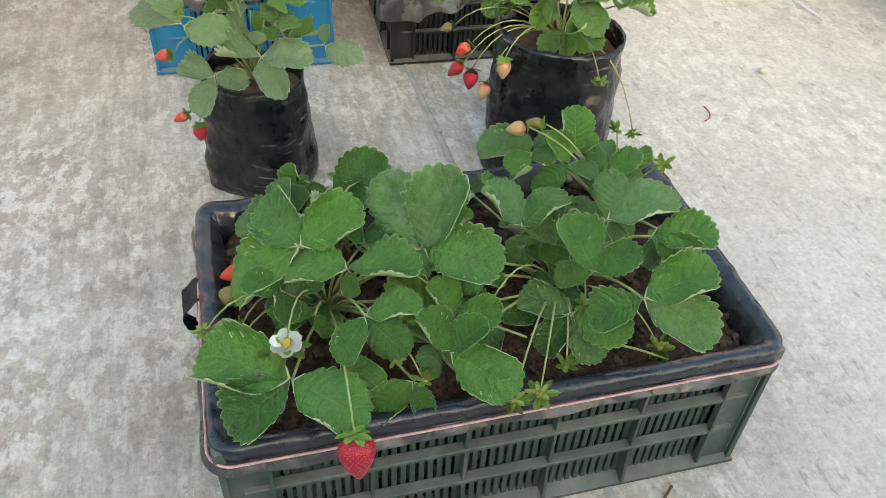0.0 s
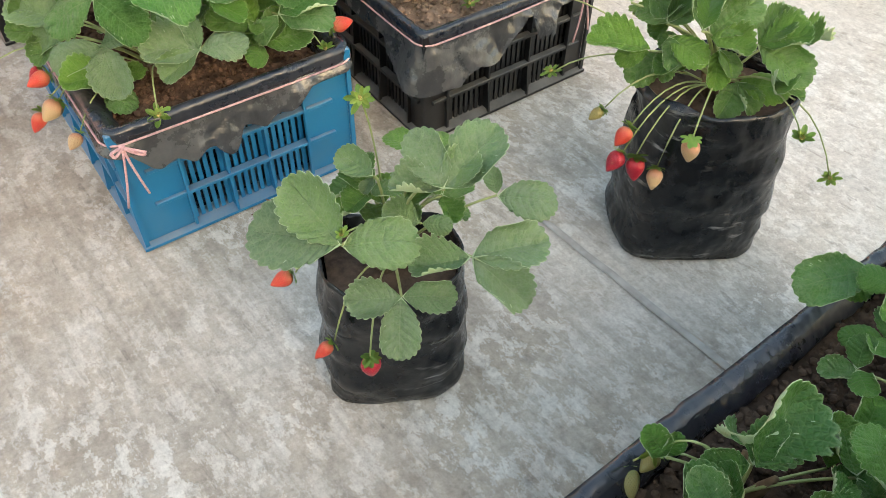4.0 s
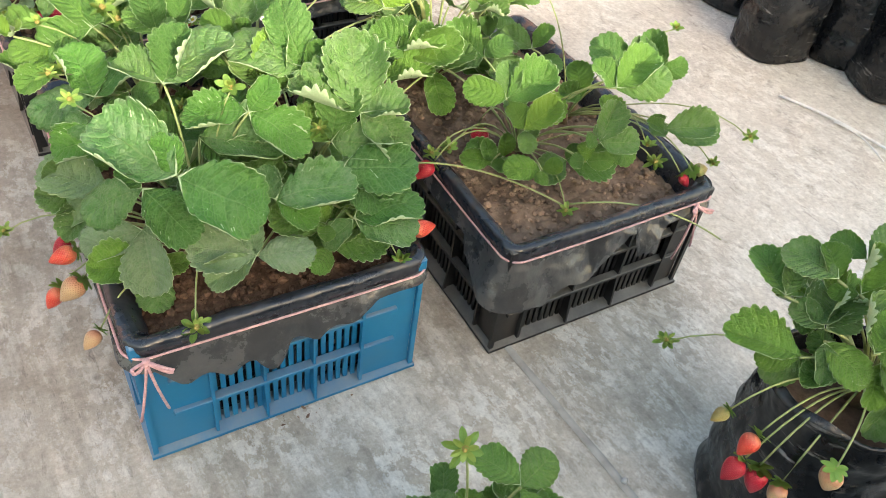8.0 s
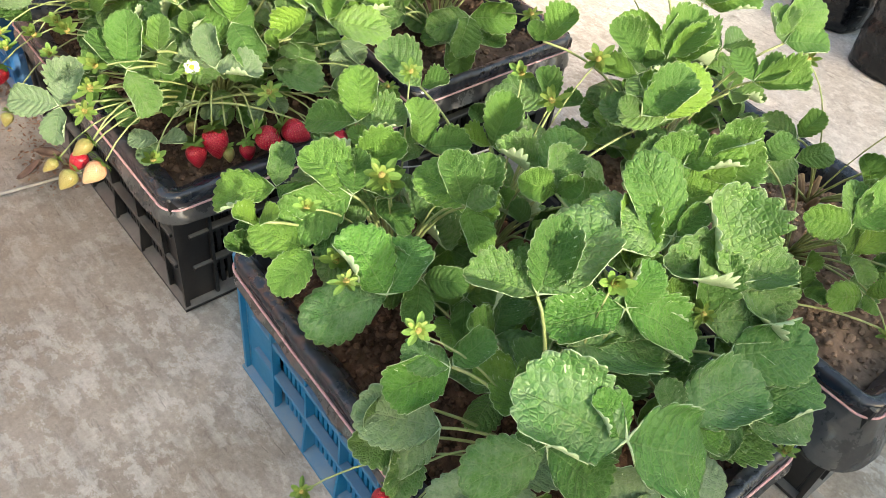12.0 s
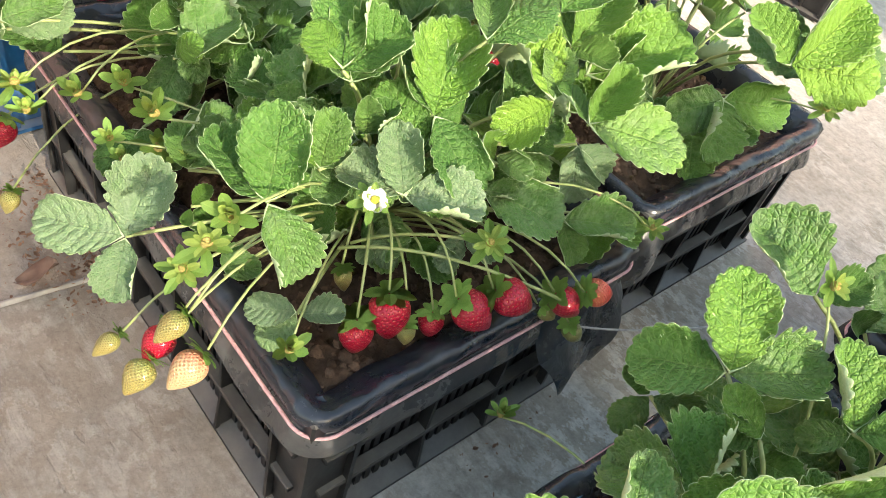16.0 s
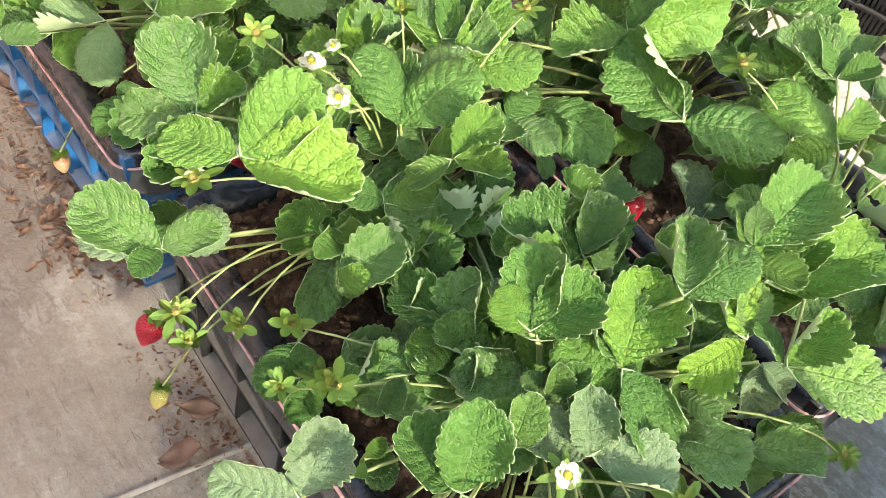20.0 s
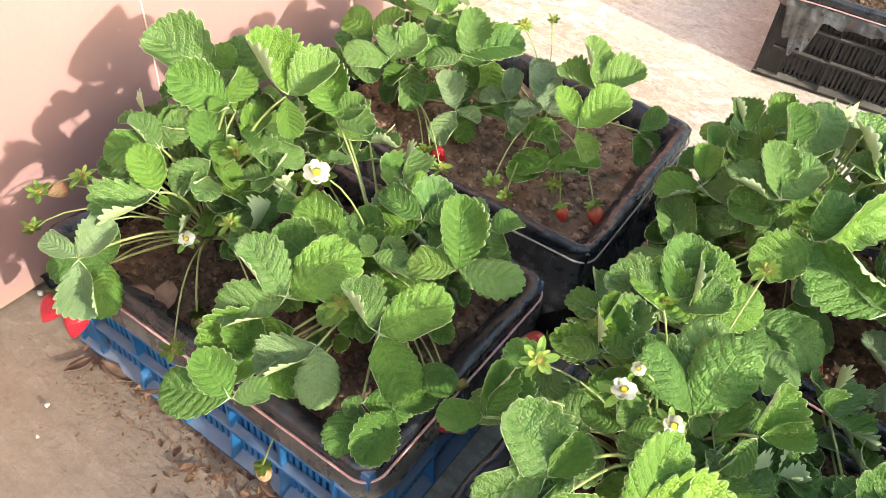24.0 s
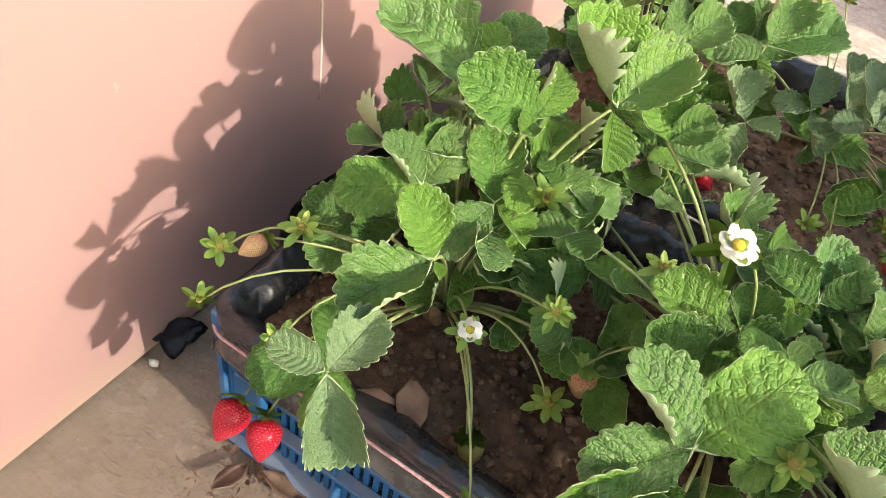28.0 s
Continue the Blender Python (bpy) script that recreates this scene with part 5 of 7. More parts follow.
spray(p, (-0.307, 1.758, 0.345), (-0.212, 1.744, 0.336, 12), (-0.274, 1.740, 0.314), deep=True)
spray(p, (-0.336, 1.776, 0.405), (-0.387, 1.810, 0.412, -15), (-0.261, 1.801, 0.448, 12), (-0.307, 1.807, 0.459))
spray(p, (-0.251, 1.760, 0.375), (-0.322, 1.775, 0.362, -10), (-0.189, 1.728, 0.339, 12), (-0.218, 1.775, 0.405), deep=True)
spray(p, (-0.406, 1.774, 0.345), (-0.461, 1.780, 0.324), (-0.443, 1.794, 0.358), (-0.369, 1.781, 0.365), deep=True)
leaf(p, (-0.379, 1.685, 0.225), -89, 37, (175, 0.064, 8), (-81, 0.054, 8), (0, 0.045, 8))
leaf(p, (-0.303, 1.779, 0.325), -88, 39, (9, 0.063, 8), (-11, 0.072, 8))
leaf(p, (-0.449, 1.799, 0.285), -91, 37, (-158, 0.039, 26), (24, 0.048, 8))
leaf(p, (-0.436, 1.775, 0.255), -90, 37, (169, 0.058, 8), (-121, 0.055, 8))
berry(p, -0.456, 1.725, 0.225, "orange", 0.032, 190, 15)
berry(p, -0.456, 1.713, 0.190, "peach", 0.035, 205, 35)
berry(p, -0.483, 1.722, 0.170, "orange", 0.031, 205, 50)
berry(p, -0.465, 1.747, 0.225, "red", 0.026, 200, 40)
berry(p, -0.437, 1.630, 0.190, "peach", 0.025, 220, 30)
bud(p, -0.334, 1.594, 0.215, 0.018, -65, 29)
bud(p, -0.267, 1.768, 0.404, 0.018, -102, 40)
bud(p, -0.434, 1.789, 0.385, 0.014, -99, 27)
bud(p, -0.536, 1.776, 0.220, 0.011, -89, 31)
leaf(p, (-0.281, 1.764, 0.285), -95, 35, (-8, 0.071, 8), (-54, 0.041, 23))
p = plant(-0.183, 1.801, 0.182, "leafy strawberry plant crowding the blue crate")
PLANTS["L1b"] = p
spray(p, (-0.125, 1.759, 0.365), (-0.203, 1.789, 0.382, -10), (-0.127, 1.819, 0.436), (-0.068, 1.750, 0.373, 10), (-0.078, 1.727, 0.319))
spray(p, (-0.260, 1.641, 0.268), (-0.266, 1.669, 0.304), (-0.197, 1.634, 0.274, 10), (-0.315, 1.634, 0.239), (-0.331, 1.660, 0.275), dusty=True)
spray(p, (-0.234, 1.677, 0.315), (-0.143, 1.681, 0.325, 10), (-0.192, 1.660, 0.290), (-0.243, 1.702, 0.343), deep=True)
spray(p, (-0.145, 1.676, 0.275), (-0.064, 1.676, 0.296, 12), (-0.072, 1.653, 0.267), (-0.181, 1.665, 0.247), deep=True)
spray(p, (-0.153, 1.714, 0.320), (-0.108, 1.680, 0.284), (-0.178, 1.708, 0.287), (-0.068, 1.694, 0.326), deep=True)
spray(p, (-0.183, 1.797, 0.405), (-0.204, 1.855, 0.461, 10), (-0.265, 1.834, 0.415, -12), (-0.154, 1.804, 0.430))
spray(p, (0.020, 1.941, 0.300), (-0.021, 1.983, 0.317), (0.084, 1.946, 0.323, 10), (0.030, 1.900, 0.249))
leaf(p, (-0.163, 1.717, 0.240), -94, 39, (173, 0.067, 8), (-138, 0.051, 8), (62, 0.042, 20))
leaf(p, (-0.172, 1.680, 0.233), -94, 40, (3, 0.072, 8), (-125, 0.042, 20), (43, 0.051, 8))
leaf(p, (-0.116, 1.757, 0.285), -93, 40, (-14, 0.050, 8), (-79, 0.063, 8))
leaf(p, (-0.205, 1.846, 0.265), -94, 38, (-151, 0.067, 8), (-50, 0.055, 8))
leaf(p, (-0.198, 1.871, 0.328), -126, 29, (128, 0.051, 8), (80, 0.072, 8), (9, 0.069, 8))
leaf(p, (-0.176, 1.788, 0.324), -126, 30, (97, 0.030, 37), (32, 0.034, 32), (-45, 0.037, 29))
leaf(p, (-0.155, 1.812, 0.315), -125, 29, (28, 0.072, 8), (109, 0.048, 8))
leaf(p, (-0.050, 1.933, 0.293), -120, 27, (130, 0.060, 8), (-9, 0.072, 8))
berry(p, -0.068, 1.692, 0.230, "orange", 0.034, 8, 0)
bud(p, -0.092, 1.646, 0.226, 0.014, -120, 7)
bud(p, -0.175, 1.741, 0.360, 0.013, -115, 42)
leaf(p, (-0.160, 1.747, 0.335), -102, 39, (135, 0.057, 8), (73, 0.072, 8), (-12, 0.072, 8))
leaf(p, (-0.177, 1.682, 0.265), -102, 38, (166, 0.066, 8), (104, 0.043, 17), (-100, 0.030, 42))
leaf(p, (-0.160, 1.698, 0.245), -101, 37, (-25, 0.063, 8), (35, 0.035, 32))
leaf(p, (-0.221, 1.797, 0.375), -103, 40, (133, 0.057, 8), (81, 0.072, 8), (14, 0.031, 36))
leaf(p, (-0.249, 1.892, 0.395), -103, 39, (149, 0.044, 14), (74, 0.046, 8), (12, 0.030, 42))
p = plant(-0.360, 1.997, 0.182, "leafy strawberry plant crowding the blue crate")
PLANTS["L1c"] = p
spray(p, (-0.479, 2.033, 0.345), (-0.537, 2.055, 0.322, -6), (-0.462, 2.057, 0.379, 4), (-0.445, 1.994, 0.328, 6))
spray(p, (-0.411, 2.009, 0.368), (-0.448, 2.034, 0.361, -8), (-0.355, 1.999, 0.392, 8), (-0.373, 1.974, 0.360))
spray(p, (-0.373, 2.092, 0.360), (-0.418, 2.125, 0.351, -8), (-0.355, 2.128, 0.406), (-0.324, 2.069, 0.371, 10))
spray(p, (-0.369, 2.054, 0.345), (-0.381, 2.082, 0.364), (-0.393, 2.073, 0.343))
spray(p, (-0.397, 2.109, 0.320), (-0.420, 2.103, 0.301), (-0.375, 2.084, 0.316), (-0.410, 2.127, 0.330))
spray(p, (-0.421, 1.880, 0.325), (-0.441, 1.936, 0.365, -12), (-0.500, 1.895, 0.307), (-0.373, 1.913, 0.352, 15), deep=True)
spray(p, (-0.417, 1.983, 0.360), (-0.454, 2.026, 0.390, -10), (-0.490, 1.990, 0.334), (-0.403, 2.009, 0.394))
spray(p, (-0.326, 1.909, 0.385), (-0.369, 1.948, 0.410, -8), (-0.302, 1.935, 0.421))
leaf(p, (-0.467, 1.960, 0.323), -107, 33, (145, 0.061, 8), (-7, 0.063, 8), (-145, 0.055, 8))
leaf(p, (-0.509, 2.009, 0.285), -107, 32, (147, 0.037, 28), (90, 0.038, 27))
bud(p, -0.399, 1.958, 0.400, 0.018, -123, 32)
bud(p, -0.474, 1.950, 0.388, 0.014, -85, 19)
bud(p, -0.385, 1.974, 0.375, 0.018, -136, 27)
bud(p, -0.453, 1.928, 0.335, 0.018, -95, 29)
bud(p, -0.310, 2.105, 0.405, 0.014, -88, 38)
bud(p, -0.463, 1.873, 0.365, 0.014, -120, 3)
bud(p, -0.323, 1.885, 0.300, 0.014, 174, 25)
blossom(p, -0.297, 1.949, 0.385, 0.008, -164, 29)
bud(p, -0.421, 2.188, 0.180, 0.016, 93, 2)
leaf(p, (-0.339, 1.903, 0.395), -92, 45, (101, 0.053, 8), (8, 0.030, 40), (-87, 0.047, 8))
leaf(p, (-0.510, 1.979, 0.355), -122, 29, (156, 0.030, 42), (-11, 0.030, 42))
leaf(p, (-0.355, 2.055, 0.315), -121, 29, (134, 0.032, 35), (-166, 0.054, 8), (-50, 0.030, 42))
p = plant(-0.221, 2.018, 0.182, "leafy strawberry plant crowding the blue crate")
PLANTS["L1d"] = p
spray(p, (-0.290, 2.117, 0.375), (-0.317, 2.169, 0.401, -4), (-0.260, 2.109, 0.386, 10))
spray(p, (-0.317, 2.037, 0.355), (-0.314, 2.078, 0.390), (-0.275, 2.015, 0.367, 8), (-0.339, 2.050, 0.339))
spray(p, (-0.243, 2.025, 0.350), (-0.209, 2.049, 0.394, 4), (-0.268, 2.054, 0.348, -8), (-0.209, 2.004, 0.354), young_or_sunlit=True)
spray(p, (-0.314, 1.970, 0.360), (-0.292, 1.925, 0.339), (-0.305, 1.983, 0.381), (-0.335, 1.993, 0.357))
spray(p, (-0.114, 2.101, 0.330), (-0.164, 2.152, 0.326), (-0.119, 2.139, 0.357), (-0.086, 2.085, 0.339))
spray(p, (-0.245, 1.926, 0.385), (-0.282, 1.962, 0.405, -10), (-0.194, 1.952, 0.413, 10))
spray(p, (-0.049, 2.013, 0.345), (-0.085, 2.052, 0.364), (0.010, 2.032, 0.374))
leaf(p, (-0.215, 1.967, 0.255), -113, 34, (-145, 0.032, 35), (4, 0.051, 8))
bud(p, -0.175, 2.026, 0.395, 0.018, -168, 38)
bud(p, -0.192, 2.069, 0.405, 0.017, -145, 31)
bud(p, -0.123, 2.032, 0.435, 0.018, -140, 48)
leaf(p, (-0.219, 1.956, 0.295), -128, 31, (133, 0.032, 35), (-64, 0.032, 34))
leaf(p, (-0.201, 2.109, 0.315), -127, 31, (131, 0.030, 40), (30, 0.054, 8))
p = plant(0.157, 1.896, 0.174, "leafy strawberry plant in the black crate")
PLANTS["R1a"] = p
leaf(p, (0.138, 1.837, 0.269), -106, 41, (125, 0.049, 8), (27, 0.059, 8), (-111, 0.037, 29), young_or_sunlit=True)
leaf(p, (0.078, 1.809, 0.231), -107, 41, (167, 0.045, 8), (107, 0.035, 31), (-51, 0.030, 37))
leaf(p, (0.139, 1.773, 0.238), -106, 42, (172, 0.056, 8), (7, 0.030, 38), (-111, 0.030, 42))
leaf(p, (0.185, 1.746, 0.269), -105, 42, (179, 0.032, 35), (92, 0.030, 42), (-8, 0.037, 29))
leaf(p, (0.239, 1.784, 0.288), -103, 42, (104, 0.049, 8), (-179, 0.038, 27), (-78, 0.053, 8))
leaf(p, (0.275, 1.838, 0.340), -102, 42, (132, 0.072, 8), (62, 0.053, 8), (176, 0.031, 36))
leaf(p, (0.235, 1.879, 0.280), -103, 40, (168, 0.044, 15), (94, 0.051, 8))
leaf(p, (0.100, 1.950, 0.310), -108, 40, (-172, 0.057, 8), (144, 0.072, 8), (23, 0.047, 8))
leaf(p, (0.181, 1.964, 0.280), -105, 39, (-3, 0.052, 8), (-173, 0.065, 8))
leaf(p, (-0.009, 1.943, 0.325), -111, 42, (143, 0.067, 8), (1, 0.072, 8), (-31, 0.039, 25))
berry(p, 0.088, 1.898, 0.226, "red", 0.035, -80, 50)
berry(p, 0.001, 1.834, 0.218, "red", 0.033, 200, 35)
bud(p, 0.321, 1.777, 0.230, 0.016, -160, 36)
bud(p, 0.028, 1.848, 0.230, 0.015, -131, 39)
bud(p, 0.003, 1.848, 0.222, 0.014, -126, 14)
bud(p, 0.172, 1.737, 0.190, 0.014, -164, 24)
runner(p, (-0.037, 1.829, 0.225), (0.053, 1.796, 0.250), (0.173, 1.748, 0.190))
runner(p, (0.181, 1.748, 0.192), (0.288, 1.712, 0.230), (0.426, 1.701, 0.130))
leaf(p, (0.111, 1.798, 0.290), -105, 45, (116, 0.042, 21), (29, 0.062, 8), (-95, 0.038, 27), young_or_sunlit=True)
leaf(p, (0.197, 1.747, 0.300), -102, 45, (61, 0.058, 8), (171, 0.030, 42), (-9, 0.053, 8))
leaf(p, (0.105, 1.831, 0.220), -105, 43, (166, 0.058, 8), (-80, 0.030, 42), (78, 0.036, 30))
leaf(p, (0.195, 1.810, 0.220), -102, 43, (-156, 0.058, 8), (-9, 0.071, 8), (51, 0.030, 42))
leaf(p, (0.201, 1.752, 0.380), -102, 47, (127, 0.045, 10), (39, 0.066, 8), (8, 0.072, 8))
leaf(p, (0.078, 1.800, 0.340), -106, 46, (155, 0.059, 8), (22, 0.072, 8), (79, 0.049, 8))
p = plant(0.272, 1.975, 0.174, "leafy strawberry plant in the black crate")
PLANTS["R1b"] = p
leaf(p, (0.190, 1.981, 0.300), -134, 38, (135, 0.055, 8), (27, 0.044, 16))
leaf(p, (0.315, 1.833, 0.340), -107, 45, (14, 0.042, 20), (96, 0.063, 8))
leaf(p, (0.361, 1.821, 0.250), -104, 43, (-6, 0.072, 8), (175, 0.041, 23))
bud(p, 0.196, 2.023, 0.390, 0.016, -172, 32)
berry(p, 0.366, 1.768, 0.208, "red", 0.021, -60, 40)
berry(p, 0.384, 1.766, 0.215, "green", 0.030, 15, 8)
bud(p, 0.317, 1.803, 0.240, 0.014, -136, 15)
bud(p, 0.418, 1.771, 0.220, 0.012, -174, 38)
bud(p, 0.386, 1.923, 0.360, 0.012, -122, 39)
bud(p, 0.516, 1.826, 0.220, 0.013, -133, 42)
leaf(p, (0.322, 1.786, 0.280), -103, 47, (-2, 0.072, 8), (158, 0.038, 27))
p = plant(0.077, 2.104, 0.174, "leafy strawberry plant in the black crate")
PLANTS["R1c"] = p
leaf(p, (-0.050, 2.045, 0.410), -125, 42, (110, 0.058, 8), (-6, 0.030, 42))
leaf(p, (-0.004, 2.057, 0.400), -124, 41, (43, 0.072, 8), (12, 0.063, 8))
leaf(p, (-0.077, 1.993, 0.380), -126, 42, (25, 0.072, 8), (131, 0.034, 33), (27, 0.045, 8))
leaf(p, (0.174, 2.051, 0.400), -118, 39, (94, 0.048, 8), (40, 0.072, 8), (-18, 0.056, 8))
leaf(p, (0.103, 2.135, 0.420), -122, 39, (108, 0.058, 8), (-7, 0.041, 23), (-13, 0.072, 8))
leaf(p, (0.117, 2.026, 0.370), -120, 39, (103, 0.045, 12), (13, 0.049, 8), (-25, 0.066, 8))
bud(p, 0.011, 2.170, 0.430, 0.014, -139, 41)
leaf(p, (0.037, 2.128, 0.440), -126, 40, (85, 0.069, 8), (27, 0.062, 8), (153, 0.036, 30), young_or_sunlit=True)
leaf(p, (-0.009, 2.057, 0.400), -127, 40, (111, 0.072, 8), (35, 0.072, 8), (-83, 0.030, 42))
leaf(p, (-0.042, 1.989, 0.370), -127, 40, (151, 0.056, 8), (42, 0.071, 8), (99, 0.057, 8))
leaf(p, (-0.031, 1.951, 0.330), -126, 39, (150, 0.055, 8), (-12, 0.072, 8), (49, 0.049, 8))
leaf(p, (-0.128, 2.132, 0.400), -138, 41, (116, 0.030, 41), (18, 0.051, 8))
p = plant(-0.456, 2.403, 0.184, "leafy strawberry plant in the black crate")
PLANTS["L2a"] = p
spray(p, (-0.444, 2.353, 0.345), (-0.452, 2.405, 0.370, -14), (-0.415, 2.395, 0.393, 10), (-0.426, 2.301, 0.307, 4))
spray(p, (-0.349, 2.343, 0.355), (-0.366, 2.405, 0.392, -6), (-0.390, 2.345, 0.324, 10), (-0.339, 2.371, 0.385), young_or_sunlit=True)
spray(p, (-0.501, 2.379, 0.360), (-0.518, 2.421, 0.378, -14), (-0.490, 2.420, 0.406), (-0.459, 2.400, 0.392, 14))
spray(p, (-0.448, 2.454, 0.350), (-0.487, 2.480, 0.349, -8), (-0.455, 2.482, 0.375), (-0.403, 2.456, 0.371, 8))
spray(p, (-0.661, 2.369, 0.248), (-0.717, 2.400, 0.253, 6), (-0.631, 2.402, 0.290, -10), (-0.677, 2.342, 0.212), dusty=True)
spray(p, (-0.579, 2.310, 0.325), (-0.562, 2.335, 0.385, 4), (-0.607, 2.353, 0.349, -18), (-0.564, 2.283, 0.275, 6))
spray(p, (-0.476, 2.315, 0.305), (-0.517, 2.345, 0.310, -8), (-0.479, 2.346, 0.350, 5), (-0.424, 2.286, 0.307, 8), dusty=True)
spray(p, (-0.371, 2.345, 0.315), (-0.353, 2.324, 0.286), (-0.344, 2.329, 0.317, 10))
spray(p, (-0.404, 2.323, 0.290), (-0.347, 2.284, 0.279, 8), (-0.379, 2.310, 0.292))
spray(p, (-0.302, 2.349, 0.300), (-0.303, 2.328, 0.252), (-0.276, 2.329, 0.275, 8), dusty=True)
spray(p, (-0.330, 2.302, 0.262), (-0.275, 2.276, 0.268, 6), (-0.320, 2.278, 0.231))
spray(p, (-0.416, 2.312, 0.255), (-0.435, 2.300, 0.229), (-0.395, 2.292, 0.241), dusty=True)
spray(p, (-0.559, 2.282, 0.235), (-0.593, 2.295, 0.239, -8), (-0.528, 2.271, 0.236, 8), (-0.585, 2.276, 0.212), dusty=True)
spray(p, (-0.540, 2.323, 0.335), (-0.518, 2.331, 0.347, 12), (-0.528, 2.337, 0.374), (-0.547, 2.342, 0.365, -15))
spray(p, (-0.484, 2.332, 0.245), (-0.471, 2.312, 0.230), (-0.495, 2.323, 0.229), (-0.471, 2.331, 0.249), dusty=True)
spray(p, (-0.496, 2.352, 0.335), (-0.517, 2.362, 0.347, -12), (-0.475, 2.351, 0.360, 12), (-0.497, 2.358, 0.364))
spray(p, (-0.599, 2.385, 0.300), (-0.612, 2.398, 0.307), (-0.585, 2.398, 0.324, 10), (-0.574, 2.386, 0.305))
spray(p, (-0.600, 2.328, 0.235), (-0.575, 2.328, 0.240), (-0.588, 2.338, 0.255))
spray(p, (-0.613, 2.378, 0.260), (-0.598, 2.383, 0.272), (-0.618, 2.372, 0.249))
leaf(p, (-0.453, 2.344, 0.316), -104, 40, (107, 0.059, 8), (57, 0.062, 8), (-73, 0.050, 8))
leaf(p, (-0.387, 2.341, 0.308), -104, 40, (150, 0.030, 42), (-52, 0.034, 32))
leaf(p, (-0.372, 2.350, 0.315), -104, 40, (79, 0.060, 8), (37, 0.041, 23))
leaf(p, (-0.514, 2.353, 0.305), -104, 40, (-125, 0.038, 28), (148, 0.030, 42))
leaf(p, (-0.450, 2.342, 0.225), -103, 36, (-156, 0.041, 23), (-51, 0.051, 8))
leaf(p, (-0.583, 2.398, 0.225), -103, 37, (-165, 0.034, 32), (-129, 0.035, 31))
leaf(p, (-0.606, 2.422, 0.255), -103, 38, (50, 0.058, 8), (92, 0.039, 26))
leaf(p, (-0.618, 2.472, 0.225), -103, 37, (-142, 0.042, 21), (-53, 0.030, 38))
leaf(p, (-0.570, 2.416, 0.245), -103, 38, (102, 0.032, 35), (37, 0.037, 28))
leaf(p, (-0.409, 2.356, 0.225), -103, 37, (119, 0.030, 37), (5, 0.041, 23))
leaf(p, (-0.596, 2.484, 0.255), -114, 28, (-63, 0.055, 8), (-28, 0.045, 8))
leaf(p, (-0.420, 2.435, 0.345), -115, 29, (149, 0.072, 8), (106, 0.058, 8), (50, 0.038, 28))
leaf(p, (-0.508, 2.381, 0.370), -116, 30, (69, 0.059, 8), (21, 0.055, 8), (116, 0.038, 28))
leaf(p, (-0.497, 2.417, 0.285), -115, 29, (-135, 0.062, 8), (139, 0.054, 8))
leaf(p, (-0.285, 2.445, 0.235), -109, 27, (136, 0.070, 8), (-178, 0.034, 33))
leaf(p, (-0.274, 2.405, 0.285), -111, 28, (67, 0.030, 39), (15, 0.072, 8))
berry(p, -0.520, 2.264, 0.236, "red", 0.036, -60, 84)
berry(p, -0.495, 2.270, 0.252, "red", 0.045, -70, 78)
berry(p, -0.455, 2.266, 0.222, "red", 0.027, -70, 84)
berry(p, -0.442, 2.257, 0.246, "red", 0.044, -20, 45)
berry(p, -0.409, 2.258, 0.246, "red", 0.041, -15, 32)
berry(p, -0.345, 2.258, 0.222, "red", 0.036, -20, 42)
berry(p, -0.317, 2.253, 0.222, "orange", 0.032, 0, 20)
berry(p, -0.481, 2.258, 0.226, "green", 0.022, -70, 80)
berry(p, -0.354, 2.260, 0.205, "green", 0.022, -20, 40)
berry(p, -0.514, 2.314, 0.236, "green", 0.021, -80, 70)
berry(p, -0.327, 2.245, 0.190, "green", 0.025, -20, 60)
berry(p, -0.635, 2.292, 0.246, "green", 0.028, 205, 20)
berry(p, -0.678, 2.311, 0.212, "green", 0.022, 200, 25)
berry(p, -0.662, 2.284, 0.212, "green", 0.028, 215, 30)
berry(p, -0.646, 2.297, 0.226, "red", 0.028, 205, 40)
berry(p, -0.628, 2.272, 0.224, "peach", 0.033, 205, 25)
bud(p, -0.612, 2.269, 0.360, 0.018, -121, 37)
bud(p, -0.623, 2.285, 0.320, 0.018, -75, 6)
bud(p, -0.634, 2.303, 0.280, 0.016, -113, 36)
bud(p, -0.572, 2.259, 0.225, 0.018, -61, 19)
bud(p, -0.421, 2.270, 0.290, 0.018, -125, 33)
bud(p, -0.261, 2.269, 0.270, 0.014, -166, 21)
bud(p, -0.641, 2.477, 0.300, 0.018, -99, 31)
bud(p, -0.631, 2.400, 0.330, 0.018, -148, 24)
bud(p, -0.658, 2.439, 0.280, 0.014, -125, 32)
blossom(p, -0.506, 2.302, 0.320, 0.012, -90, 33)
bud(p, -0.623, 2.454, 0.250, 0.018, -14, 10)
bud(p, -0.610, 2.431, 0.260, 0.018, -63, 16)
bud(p, -0.647, 2.480, 0.220, 0.014, -131, 9)
runner(p, (-0.516, 2.323, 0.250), (-0.462, 2.276, 0.300), (-0.330, 2.245, 0.215))
runner(p, (-0.501, 2.334, 0.240), (-0.466, 2.317, 0.270), (-0.418, 2.279, 0.280))
leaf(p, (-0.434, 2.437, 0.360), -125, 25, (139, 0.070, 8), (47, 0.050, 8), (-180, 0.063, 8))
leaf(p, (-0.353, 2.433, 0.255), -120, 23, (83, 0.050, 8), (20, 0.068, 8))
leaf(p, (-0.411, 2.362, 0.400), -126, 26, (67, 0.052, 8), (17, 0.058, 8))
leaf(p, (-0.333, 2.390, 0.400), -122, 25, (80, 0.030, 42), (27, 0.072, 8))
leaf(p, (-0.264, 2.332, 0.225), -103, 36, (-130, 0.054, 8), (-45, 0.049, 8))
